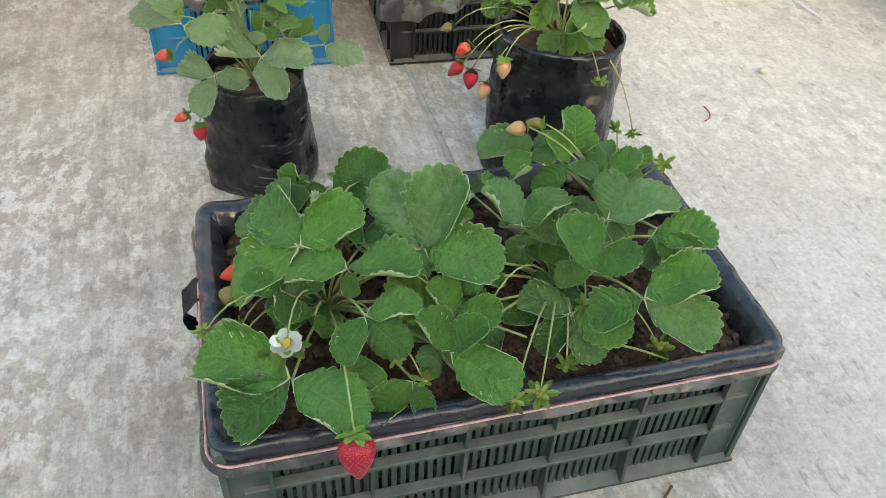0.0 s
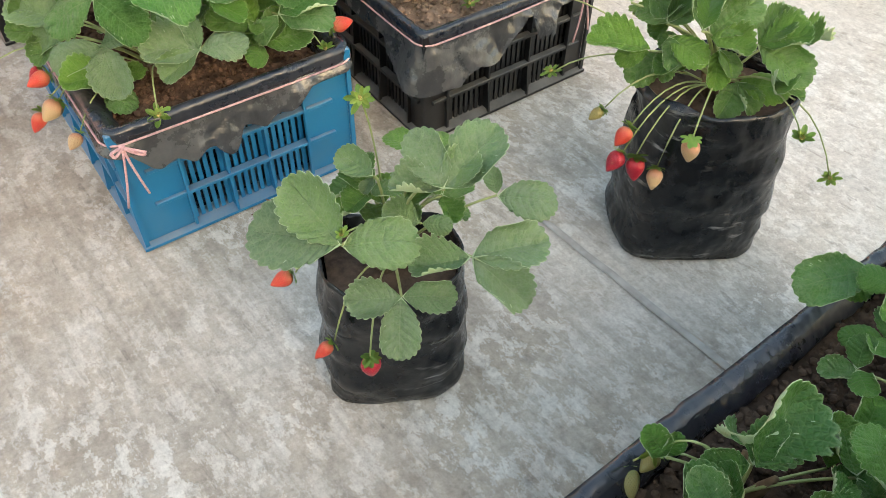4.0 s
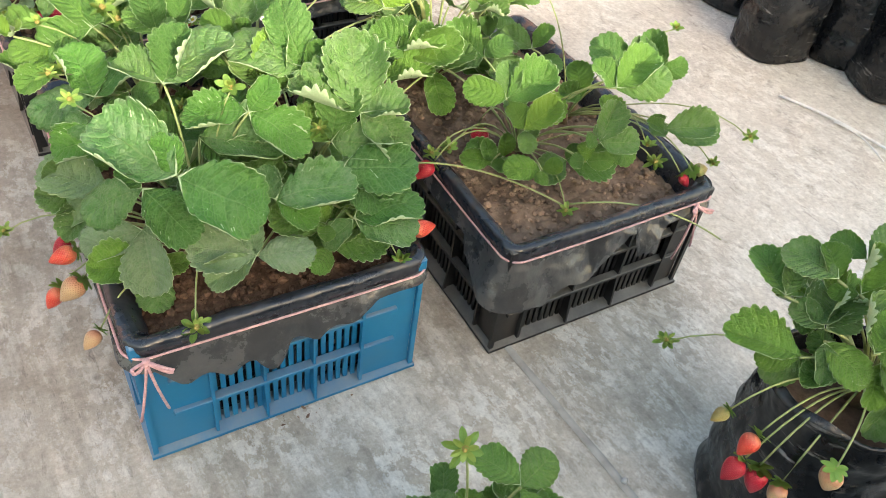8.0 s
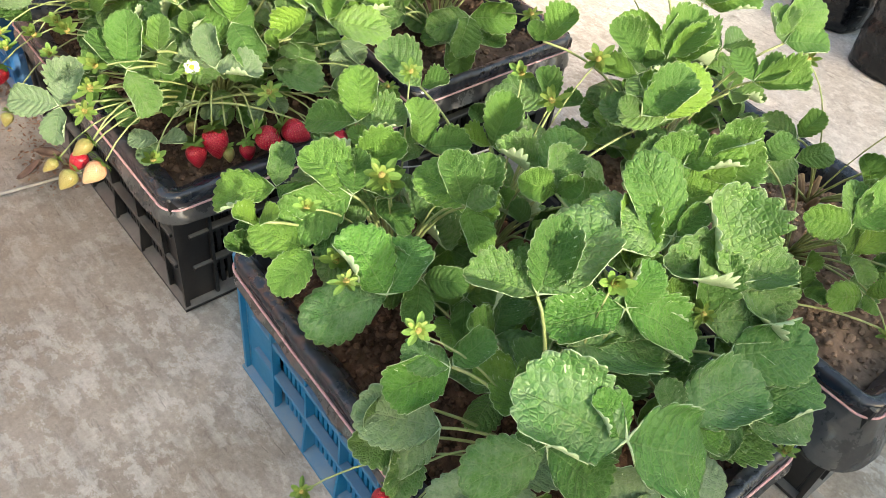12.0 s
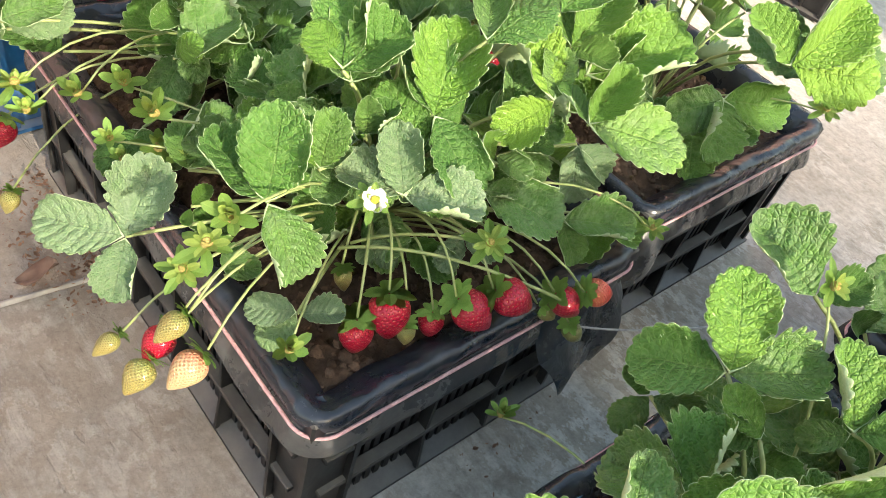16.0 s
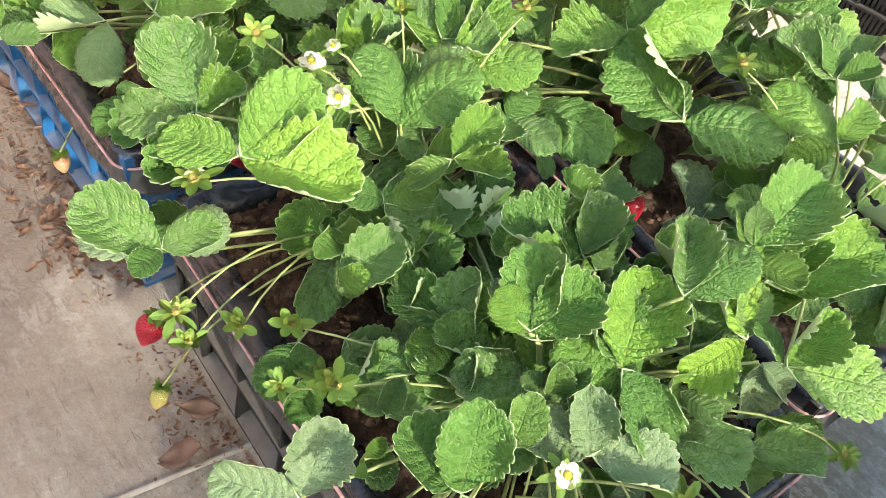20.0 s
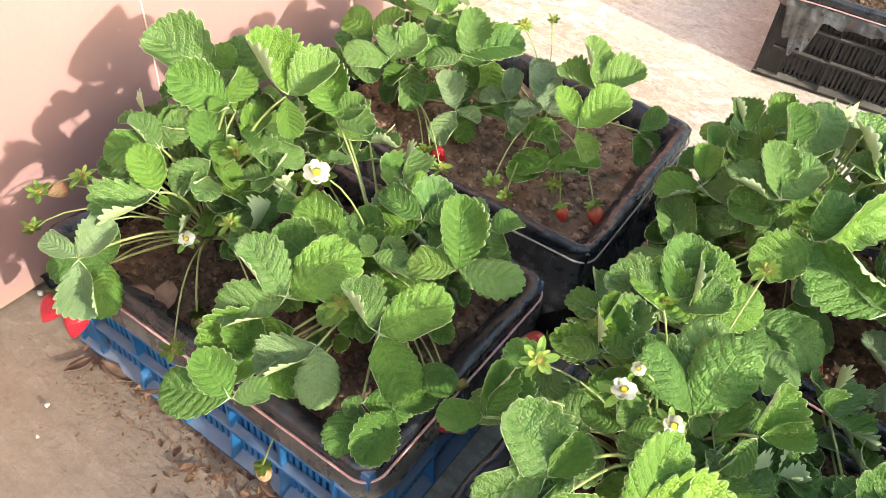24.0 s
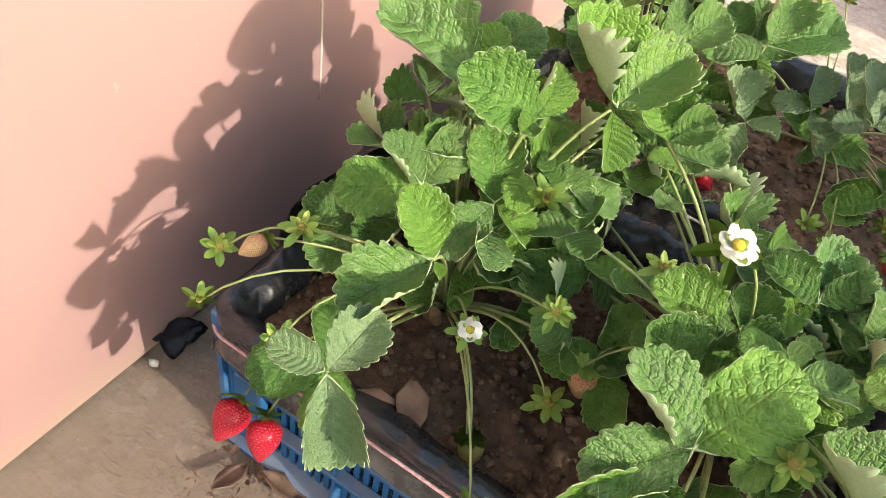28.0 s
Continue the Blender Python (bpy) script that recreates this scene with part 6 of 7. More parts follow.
p = plant(-0.496, 2.631, 0.184, "leafy strawberry plant in the black crate")
PLANTS["L2b"] = p
spray(p, (-0.656, 2.568, 0.385), (-0.596, 2.580, 0.432, -6), (-0.580, 2.523, 0.379, 8), (-0.702, 2.605, 0.385, -8), young_or_sunlit=True)
spray(p, (-0.677, 2.628, 0.380), (-0.682, 2.678, 0.427), (-0.730, 2.652, 0.368, -6), (-0.637, 2.630, 0.395, 12))
spray(p, (-0.519, 2.606, 0.362), (-0.529, 2.665, 0.402, -16), (-0.454, 2.618, 0.406, 16))
spray(p, (-0.532, 2.702, 0.350), (-0.517, 2.732, 0.391), (-0.565, 2.740, 0.355, -6), (-0.480, 2.713, 0.379, 12))
spray(p, (-0.434, 2.675, 0.355), (-0.463, 2.744, 0.381, -8), (-0.393, 2.708, 0.411), (-0.364, 2.658, 0.374, 10))
spray(p, (-0.490, 2.560, 0.360), (-0.522, 2.561, 0.335, -8), (-0.455, 2.572, 0.396), (-0.452, 2.534, 0.360, 8), young_or_sunlit=True)
spray(p, (-0.504, 2.622, 0.325), (-0.533, 2.584, 0.271), (-0.538, 2.633, 0.315))
spray(p, (-0.715, 2.599, 0.270), (-0.772, 2.648, 0.276, 6), (-0.663, 2.599, 0.292), (-0.737, 2.599, 0.254), dusty=True)
spray(p, (-0.579, 2.547, 0.290), (-0.530, 2.519, 0.297, 6), (-0.576, 2.516, 0.265))
spray(p, (-0.662, 2.715, 0.340), (-0.695, 2.740, 0.346), (-0.630, 2.736, 0.375), (-0.614, 2.720, 0.359))
spray(p, (-0.354, 2.664, 0.320), (-0.396, 2.661, 0.297), (-0.300, 2.593, 0.299, 8), (-0.355, 2.618, 0.285))
spray(p, (-0.606, 2.713, 0.330), (-0.653, 2.739, 0.310, -6), (-0.596, 2.753, 0.363), (-0.575, 2.701, 0.342, 8))
leaf(p, (-0.648, 2.619, 0.345), -105, 38, (118, 0.066, 8), (164, 0.072, 8), (-175, 0.072, 8))
leaf(p, (-0.586, 2.547, 0.315), -105, 37, (-139, 0.035, 32), (-39, 0.030, 42))
leaf(p, (-0.456, 2.569, 0.235), -103, 35, (-150, 0.039, 26), (3, 0.072, 8), (30, 0.062, 8))
leaf(p, (-0.718, 2.580, 0.290), -105, 35, (137, 0.072, 8), (-140, 0.033, 34), (11, 0.050, 8))
leaf(p, (-0.625, 2.512, 0.225), -105, 34, (-130, 0.053, 8), (-88, 0.049, 8))
leaf(p, (-0.599, 2.503, 0.300), -105, 35, (23, 0.062, 8), (14, 0.030, 39))
leaf(p, (-0.488, 2.577, 0.225), -103, 34, (-104, 0.053, 8), (-57, 0.030, 38))
leaf(p, (-0.674, 2.627, 0.225), -105, 34, (134, 0.062, 8), (136, 0.030, 39))
berry(p, -0.737, 2.563, 0.120, "green", 0.023, 220, 60)
berry(p, -0.730, 2.608, 0.170, "red", 0.033, 210, 55)
bud(p, -0.716, 2.538, 0.260, 0.018, -30, 6)
bud(p, -0.711, 2.515, 0.250, 0.016, -77, 8)
bud(p, -0.672, 2.506, 0.270, 0.018, -133, 25)
bud(p, -0.688, 2.572, 0.365, 0.018, -147, 20)
bud(p, -0.611, 2.714, 0.385, 0.018, -118, 32)
blossom(p, -0.576, 2.597, 0.405, 0.012, -110, 32)
bud(p, -0.497, 2.684, 0.420, 0.013, -114, 40)
bud(p, -0.396, 2.652, 0.430, 0.014, -165, 26)
blossom(p, -0.584, 2.643, 0.404, 0.014, -151, 5)
blossom(p, -0.566, 2.647, 0.415, 0.008, -149, 24)
berry(p, -0.439, 2.838, 0.160, "orange", 0.032, 150, -10)
leaf(p, (-0.427, 2.716, 0.315), -135, 24, (133, 0.063, 8), (33, 0.064, 8), (-16, 0.050, 8))
p = plant(-0.079, 2.500, 0.179, "leafy strawberry plant in the black crate")
PLANTS["R2a"] = p
spray(p, (-0.275, 2.400, 0.330), (-0.189, 2.383, 0.367, 6), (-0.232, 2.414, 0.372))
spray(p, (-0.069, 2.705, 0.380), (-0.015, 2.655, 0.373, 6), (-0.023, 2.688, 0.397))
spray(p, (-0.071, 2.580, 0.370), (-0.100, 2.646, 0.381, -6), (-0.068, 2.625, 0.403), (-0.034, 2.573, 0.389))
spray(p, (-0.209, 2.533, 0.250), (-0.212, 2.591, 0.278), (-0.245, 2.539, 0.232), (-0.174, 2.545, 0.275), dusty=True)
spray(p, (-0.196, 2.528, 0.245), (-0.150, 2.478, 0.251), dusty=True)
spray(p, (-0.127, 2.505, 0.360), (-0.151, 2.582, 0.376, -8), (-0.166, 2.515, 0.331), (-0.093, 2.524, 0.388))
spray(p, (-0.296, 2.407, 0.355), (-0.244, 2.429, 0.393, 6), (-0.284, 2.448, 0.376), (-0.271, 2.374, 0.358), young_or_sunlit=True)
spray(p, (-0.330, 2.318, 0.350), (-0.258, 2.281, 0.343, 8), (-0.344, 2.348, 0.368, -20), (-0.298, 2.332, 0.389), young_or_sunlit=True)
leaf(p, (-0.067, 2.596, 0.255), -137, 29, (-47, 0.056, 8), (-119, 0.072, 8))
leaf(p, (-0.127, 2.311, 0.380), -110, 46, (128, 0.070, 8), (50, 0.072, 8), (-3, 0.072, 8))
leaf(p, (-0.071, 2.414, 0.270), -108, 42, (-175, 0.072, 8), (-122, 0.072, 8), (-18, 0.072, 8))
leaf(p, (-0.183, 2.403, 0.295), -111, 44, (143, 0.072, 8), (-163, 0.049, 8))
bud(p, -0.201, 2.583, 0.400, 0.018, -163, 18)
bud(p, -0.002, 2.349, 0.300, 0.016, -156, 31)
leaf(p, (-0.164, 2.304, 0.400), -116, 47, (120, 0.057, 8), (32, 0.072, 8), (-19, 0.071, 8), young_or_sunlit=True)
leaf(p, (-0.068, 2.438, 0.225), -113, 41, (176, 0.065, 8), (-108, 0.072, 8), (-31, 0.072, 8))
p = plant(-0.094, 2.754, 0.179, "leafy strawberry plant in the black crate")
PLANTS["R2b"] = p
spray(p, (-0.259, 2.724, 0.395), (-0.286, 2.778, 0.410, -8), (-0.246, 2.764, 0.443), (-0.202, 2.726, 0.425, 8))
spray(p, (-0.159, 2.774, 0.385), (-0.141, 2.808, 0.425), (-0.106, 2.756, 0.403, 8), (-0.088, 2.773, 0.421))
spray(p, (-0.270, 2.668, 0.385), (-0.330, 2.692, 0.355, -6), (-0.179, 2.645, 0.421, -60), (-0.229, 2.681, 0.425))
spray(p, (-0.244, 2.579, 0.345), (-0.269, 2.668, 0.383, 50), (-0.168, 2.524, 0.357, 8), (-0.247, 2.619, 0.361))
spray(p, (-0.112, 2.683, 0.385), (-0.103, 2.749, 0.435, -8), (-0.065, 2.698, 0.418, 10), (-0.128, 2.724, 0.396))
spray(p, (-0.446, 2.702, 0.370), (-0.480, 2.758, 0.370, -8), (-0.402, 2.724, 0.417, 4), (-0.405, 2.667, 0.382, 10))
spray(p, (-0.536, 2.700, 0.360), (-0.505, 2.723, 0.399), (-0.500, 2.679, 0.373, 8), (-0.565, 2.728, 0.354, -8), young_or_sunlit=True)
spray(p, (-0.505, 2.626, 0.350), (-0.511, 2.686, 0.369, -6), (-0.452, 2.650, 0.399, 6), (-0.506, 2.595, 0.332))
spray(p, (-0.582, 2.629, 0.360), (-0.599, 2.663, 0.361), (-0.569, 2.654, 0.384), (-0.560, 2.608, 0.367))
leaf(p, (-0.251, 2.780, 0.235), -131, 36, (147, 0.068, 8), (82, 0.072, 8))
leaf(p, (-0.198, 2.653, 0.255), -128, 37, (-113, 0.056, 8), (179, 0.048, 8))
leaf(p, (0.002, 2.685, 0.305), -115, 41, (177, 0.046, 8), (78, 0.044, 15), (-60, 0.058, 8))
berry(p, -0.359, 2.836, 0.175, "orange", 0.030, 100, -20)
berry(p, -0.359, 2.831, 0.150, "red", 0.031, -100, 70)
berry(p, -0.222, 2.621, 0.205, "red", 0.031, -100, 40)
bud(p, -0.225, 2.667, 0.200, 0.014, -143, 40)
bud(p, -0.027, 2.745, 0.430, 0.012, -162, 22)
bud(p, 0.056, 2.711, 0.400, 0.016, -176, 26)
leaf(p, (-0.273, 2.801, 0.255), -145, 36, (173, 0.069, 8), (65, 0.072, 8), (-54, 0.050, 8))
leaf(p, (-0.205, 2.738, 0.335), -127, 39, (142, 0.072, 8), (2, 0.051, 8), (61, 0.060, 8))
leaf(p, (-0.200, 2.827, 0.225), -127, 35, (103, 0.072, 8), (164, 0.072, 8), (-102, 0.069, 8))
p = plant(-0.581, 2.979, 0.184, "leafy strawberry plant in the blue crate by the wall")
PLANTS["L3a"] = p
spray(p, (-0.728, 2.947, 0.315), (-0.741, 3.007, 0.358, -8), (-0.790, 2.982, 0.298), (-0.649, 2.941, 0.350, 12))
spray(p, (-0.728, 2.936, 0.275), (-0.816, 2.976, 0.250), (-0.763, 2.952, 0.251))
spray(p, (-0.723, 2.895, 0.290), (-0.780, 2.914, 0.268, -8), (-0.745, 2.858, 0.241, 10), dusty=True)
spray(p, (-0.679, 2.855, 0.320), (-0.608, 2.833, 0.346, 8), (-0.682, 2.803, 0.273), (-0.688, 2.906, 0.349, -14))
spray(p, (-0.575, 2.868, 0.338), (-0.539, 2.911, 0.391, 5), (-0.607, 2.907, 0.333, -8), (-0.523, 2.820, 0.332, 8), young_or_sunlit=True)
spray(p, (-0.542, 2.971, 0.310), (-0.589, 3.003, 0.291, -6), (-0.501, 2.955, 0.322, 8), (-0.570, 3.015, 0.330))
spray(p, (-0.674, 2.916, 0.310), (-0.707, 2.922, 0.293), (-0.698, 2.942, 0.313), young_or_sunlit=True)
spray(p, (-0.630, 2.941, 0.325), (-0.647, 2.980, 0.338, -10), (-0.599, 2.903, 0.315, 18), (-0.630, 2.956, 0.343))
spray(p, (-0.822, 2.885, 0.290), (-0.870, 2.935, 0.290), (-0.834, 2.927, 0.323, -8), (-0.787, 2.876, 0.290))
spray(p, (-0.636, 3.108, 0.270), (-0.695, 3.140, 0.266), (-0.632, 3.145, 0.309), (-0.620, 3.077, 0.247))
spray(p, (-0.650, 2.830, 0.270), (-0.681, 2.831, 0.245), (-0.622, 2.794, 0.259))
spray(p, (-0.548, 2.972, 0.285), (-0.560, 3.035, 0.305, -8), (-0.498, 2.995, 0.335), (-0.481, 2.936, 0.302, 8), (-0.547, 3.004, 0.299), deep=True)
spray(p, (-0.630, 2.991, 0.300), (-0.656, 3.051, 0.325, -10), (-0.595, 2.964, 0.301, 10), (-0.617, 3.006, 0.325))
spray(p, (-0.618, 2.940, 0.290), (-0.589, 2.953, 0.322), (-0.573, 2.905, 0.300, 8), (-0.600, 2.910, 0.277), young_or_sunlit=True)
spray(p, (-0.635, 2.925, 0.270), (-0.663, 2.946, 0.263), (-0.651, 2.914, 0.247), deep=True)
leaf(p, (-0.534, 3.151, 0.325), -115, 31, (79, 0.072, 8), (7, 0.037, 29))
leaf(p, (-0.525, 2.939, 0.265), -114, 32, (107, 0.071, 8), (51, 0.044, 13))
leaf(p, (-0.636, 2.964, 0.295), -117, 33, (-70, 0.072, 8), (-28, 0.035, 31))
leaf(p, (-0.677, 2.980, 0.305), -118, 33, (109, 0.056, 8), (-40, 0.047, 8))
leaf(p, (-0.677, 2.826, 0.225), -110, 34, (-152, 0.066, 8), (-4, 0.048, 8))
berry(p, -0.796, 2.899, 0.120, "peach", 0.026, -100, 84)
blossom(p, -0.652, 3.012, 0.398, 0.018, -120, 24)
bud(p, -0.691, 2.903, 0.325, 0.018, -144, 22)
bud(p, -0.637, 3.054, 0.325, 0.016, -116, 12)
berry(p, -0.685, 3.055, 0.235, "peach", 0.035, -90, 80)
berry(p, -0.647, 2.831, 0.170, "red", 0.033, -70, 65)
berry(p, -0.619, 2.819, 0.172, "red", 0.034, -40, 50)
berry(p, -0.594, 2.837, 0.200, "green", 0.028, -30, 30)
berry(p, -0.606, 2.805, 0.165, "green", 0.024, -40, 50)
leaf(p, (-0.579, 3.013, 0.245), -113, 31, (-28, 0.060, 8), (81, 0.031, 36))
leaf(p, (-0.556, 3.132, 0.355), -113, 33, (81, 0.068, 8), (2, 0.041, 23), (-46, 0.048, 8))
leaf(p, (-0.700, 2.850, 0.225), -102, 37, (-145, 0.060, 8), (-23, 0.058, 8), (154, 0.030, 40))
leaf(p, (-0.776, 2.935, 0.255), -104, 38, (172, 0.065, 8), (77, 0.060, 8), (-49, 0.058, 8))
leaf(p, (-0.645, 2.908, 0.255), -136, 29, (143, 0.042, 20), (-149, 0.032, 34), young_or_sunlit=True)
leaf(p, (-0.684, 2.935, 0.225), -135, 28, (148, 0.030, 42), (-43, 0.030, 42))
leaf(p, (-0.673, 2.988, 0.285), -136, 30, (90, 0.053, 8), (-22, 0.068, 8), (-8, 0.057, 8))
p = plant(-0.709, 3.190, 0.184, "leafy strawberry plant in the blue crate by the wall")
PLANTS["L3b"] = p
spray(p, (-0.605, 3.161, 0.385), (-0.620, 3.216, 0.441, -12), (-0.540, 3.147, 0.418, 10), (-0.614, 3.144, 0.342), young_or_sunlit=True)
spray(p, (-0.701, 3.171, 0.325), (-0.681, 3.206, 0.370), (-0.750, 3.174, 0.297, -5), (-0.685, 3.145, 0.297, 10))
spray(p, (-0.773, 3.154, 0.320), (-0.773, 3.187, 0.366), (-0.841, 3.168, 0.296, -6), (-0.769, 3.147, 0.306))
spray(p, (-0.744, 3.206, 0.335), (-0.761, 3.236, 0.369, -8), (-0.798, 3.242, 0.333), (-0.700, 3.214, 0.367, 14))
spray(p, (-0.652, 3.201, 0.355), (-0.676, 3.238, 0.371, -10), (-0.644, 3.231, 0.393), (-0.628, 3.215, 0.386, 12))
spray(p, (-0.643, 3.263, 0.360), (-0.689, 3.343, 0.398, 4), (-0.619, 3.282, 0.395), (-0.583, 3.273, 0.394, 8))
spray(p, (-0.875, 3.133, 0.290), (-0.898, 3.166, 0.303), (-0.828, 3.141, 0.312, 8), (-0.890, 3.103, 0.236), dusty=True)
spray(p, (-0.642, 3.152, 0.330), (-0.607, 3.123, 0.314), (-0.651, 3.178, 0.344), (-0.647, 3.122, 0.287))
spray(p, (-0.764, 3.256, 0.270), (-0.798, 3.283, 0.280), (-0.808, 3.249, 0.242))
leaf(p, (-0.839, 3.175, 0.225), -104, 35, (160, 0.066, 8), (70, 0.047, 8), (-124, 0.066, 8))
leaf(p, (-0.711, 3.207, 0.275), -102, 36, (91, 0.050, 8), (35, 0.034, 32))
leaf(p, (-0.697, 3.069, 0.255), -103, 37, (118, 0.043, 18), (-169, 0.030, 40))
leaf(p, (-0.684, 3.125, 0.225), -102, 35, (-172, 0.043, 17), (-79, 0.030, 38))
berry(p, -0.897, 3.215, 0.165, "red", 0.037, 200, 32)
berry(p, -0.885, 3.196, 0.152, "red", 0.036, 225, 42)
blossom(p, -0.764, 3.113, 0.277, 0.012, -128, 21)
bud(p, -0.873, 3.282, 0.270, 0.016, -73, 22)
bud(p, -0.829, 3.235, 0.310, 0.016, -138, 18)
bud(p, -0.894, 3.283, 0.220, 0.015, -83, 24)
bud(p, -0.869, 3.204, 0.240, 0.014, -132, 30)
bud(p, -0.681, 3.141, 0.345, 0.018, -137, 28)
bud(p, -0.727, 3.073, 0.315, 0.015, -133, 17)
bud(p, -0.830, 3.020, 0.220, 0.016, -92, 10)
berry(p, -0.781, 3.074, 0.195, "green", 0.027, -90, 60)
berry(p, -0.501, 3.221, 0.300, "red", 0.030, -80, 70)
berry(p, -0.843, 3.263, 0.280, "peach", 0.024, 180, 5)
berry(p, -0.781, 3.071, 0.200, "green", 0.026, -80, 70)
bud(p, -0.719, 3.054, 0.215, 0.018, 172, 22)
leaf(p, (-0.667, 3.181, 0.385), -101, 39, (133, 0.072, 8), (-170, 0.032, 35), (36, 0.046, 8))
leaf(p, (-0.677, 3.088, 0.225), -114, 32, (94, 0.042, 21), (-65, 0.030, 38))
leaf(p, (-0.693, 3.123, 0.225), -114, 32, (-159, 0.030, 37), (41, 0.030, 42))
leaf(p, (-0.734, 3.292, 0.235), -113, 32, (133, 0.038, 28), (-25, 0.030, 38))
p = plant(-0.161, 3.156, 0.176, "leafy strawberry plant in the black crate by the wall")
PLANTS["R3a"] = p
spray(p, (-0.288, 2.988, 0.330), (-0.283, 3.032, 0.366, -10), (-0.218, 2.977, 0.364, 10), (-0.286, 2.962, 0.295), young_or_sunlit=True)
spray(p, (-0.223, 3.024, 0.345), (-0.249, 3.074, 0.353, -8), (-0.162, 3.001, 0.368, 8), (-0.204, 3.067, 0.396), young_or_sunlit=True)
spray(p, (-0.283, 3.030, 0.235), (-0.329, 3.055, 0.222), (-0.242, 2.989, 0.237, 6))
spray(p, (-0.231, 3.113, 0.270), (-0.211, 3.150, 0.319), (-0.263, 3.125, 0.253), (-0.209, 3.085, 0.267), dusty=True)
spray(p, (-0.125, 3.007, 0.250), (-0.083, 3.003, 0.272), (-0.143, 2.977, 0.215), (-0.117, 2.974, 0.234))
spray(p, (-0.338, 3.166, 0.265), (-0.336, 3.210, 0.302), (-0.321, 3.134, 0.259), (-0.376, 3.163, 0.226), dusty=True)
spray(p, (-0.263, 3.028, 0.240), (-0.315, 3.059, 0.222, -6), (-0.225, 2.984, 0.245, 6), (-0.266, 3.048, 0.259))
spray(p, (-0.254, 3.078, 0.290), (-0.284, 3.105, 0.285), (-0.235, 3.115, 0.338), (-0.228, 3.050, 0.293), dusty=True)
spray(p, (-0.271, 3.135, 0.275), (-0.295, 3.167, 0.276), (-0.248, 3.155, 0.311), (-0.275, 3.104, 0.240), dusty=True)
berry(p, -0.290, 2.982, 0.202, "orange", 0.027, -80, 65)
berry(p, -0.252, 2.955, 0.204, "orange", 0.033, -80, 65)
bud(p, -0.358, 3.054, 0.222, 0.016, -139, 26)
bud(p, -0.355, 3.027, 0.215, 0.014, -171, 32)
bud(p, -0.286, 3.005, 0.222, 0.014, -112, 19)
bud(p, -0.195, 3.202, 0.340, 0.016, -142, 24)
bud(p, -0.133, 3.205, 0.330, 0.012, -117, 37)
p = plant(-0.314, 3.326, 0.176, "leafy strawberry plant in the black crate by the wall")
PLANTS["R3b"] = p
spray(p, (-0.316, 3.191, 0.335), (-0.357, 3.222, 0.319, -8), (-0.282, 3.212, 0.385), (-0.235, 3.156, 0.349, 8))
spray(p, (-0.349, 3.266, 0.290), (-0.369, 3.236, 0.233), (-0.386, 3.273, 0.265), (-0.310, 3.264, 0.320))
spray(p, (-0.286, 3.199, 0.230), (-0.315, 3.236, 0.236), (-0.255, 3.166, 0.227), (-0.316, 3.173, 0.195))
spray(p, (-0.254, 3.119, 0.235), (-0.262, 3.168, 0.268), (-0.277, 3.118, 0.222), (-0.219, 3.069, 0.228))
leaf(p, (-0.407, 3.235, 0.335), -113, 44, (160, 0.066, 8), (76, 0.043, 18), (11, 0.058, 8))
leaf(p, (-0.307, 3.217, 0.315), -110, 44, (154, 0.062, 8), (86, 0.047, 8), (-2, 0.072, 8))
leaf(p, (-0.409, 3.333, 0.285), -114, 42, (103, 0.038, 28), (-68, 0.054, 8))
berry(p, -0.367, 3.178, 0.202, "red", 0.031, -60, 40)
bud(p, -0.383, 3.177, 0.205, 0.013, -110, 16)
bud(p, -0.404, 3.110, 0.225, 0.016, -116, 4)

# ---- lower leaves ----
undergrowth(["C0a", "C0d"], C0, 17, (-0.23, -0.03), (-0.12, 0.12), 0.22, 0.285, 0.05, 1, True)
undergrowth(["C0b", "C0c"], C0, 20, (-0.03, 0.24), (-0.10, 0.13), 0.22, 0.29, 0.048, 2, True)
undergrowth(["L1a", "L1b"], L1, 14, (-0.13, 0.14), (-0.14, 0.0), 0.22, 0.30, 0.055, 3)
undergrowth(["L1c", "L1d"], L1, 22, (-0.10, 0.15), (0.0, 0.23), 0.24, 0.35, 0.055, 4)
undergrowth(["R1b", "R1c"], R1, 24, (-0.14, 0.15), (0.06, 0.24), 0.22, 0.33, 0.052, 5)
undergrowth(["L2a"], L2, 30, (-0.08, 0.15), (-0.13, 0.05), 0.23, 0.30, 0.055, 6)
undergrowth(["L2b"], L2, 30, (-0.1, 0.15), (0.04, 0.24), 0.22, 0.34, 0.055, 7)
undergrowth(["L2a"], L2, 7, (-0.10, 0.15), (-0.17, -0.07), 0.215, 0.27, 0.044, 17)
undergrowth(["R2a", "R2b"], R2, 58, (-0.1, 0.15), (-0.16, 0.24), 0.23, 0.35, 0.056, 8)
undergrowth(["L3a"], L3, 34, (-0.03, 0.15), (-0.2, 0.05), 0.23, 0.315, 0.050, 9)
undergrowth(["L3b"], L3, 26, (-0.06, 0.14), (0.06, 0.22), 0.23, 0.34, 0.052, 10)
undergrowth(["R3a", "R3b"], R3, 18, (-0.08, 0.15), (0.02, 0.23), 0.22, 0.32, 0.055, 11)
undergrowth(["B2a"], B2, 9, (-0.08, 0.09), (-0.06, 0.07), 0.28, 0.36, 0.05, 12)
undergrowth(["B1a"], B1, 8, (-0.05, 0.06), (-0.05, 0.05), 0.24, 0.32, 0.05, 13)
PLANTS["F1a"] = plant(*(F1 @ Vector((0.05, 0.05, 0.18))), "leafy strawberry plant in the far black crate")
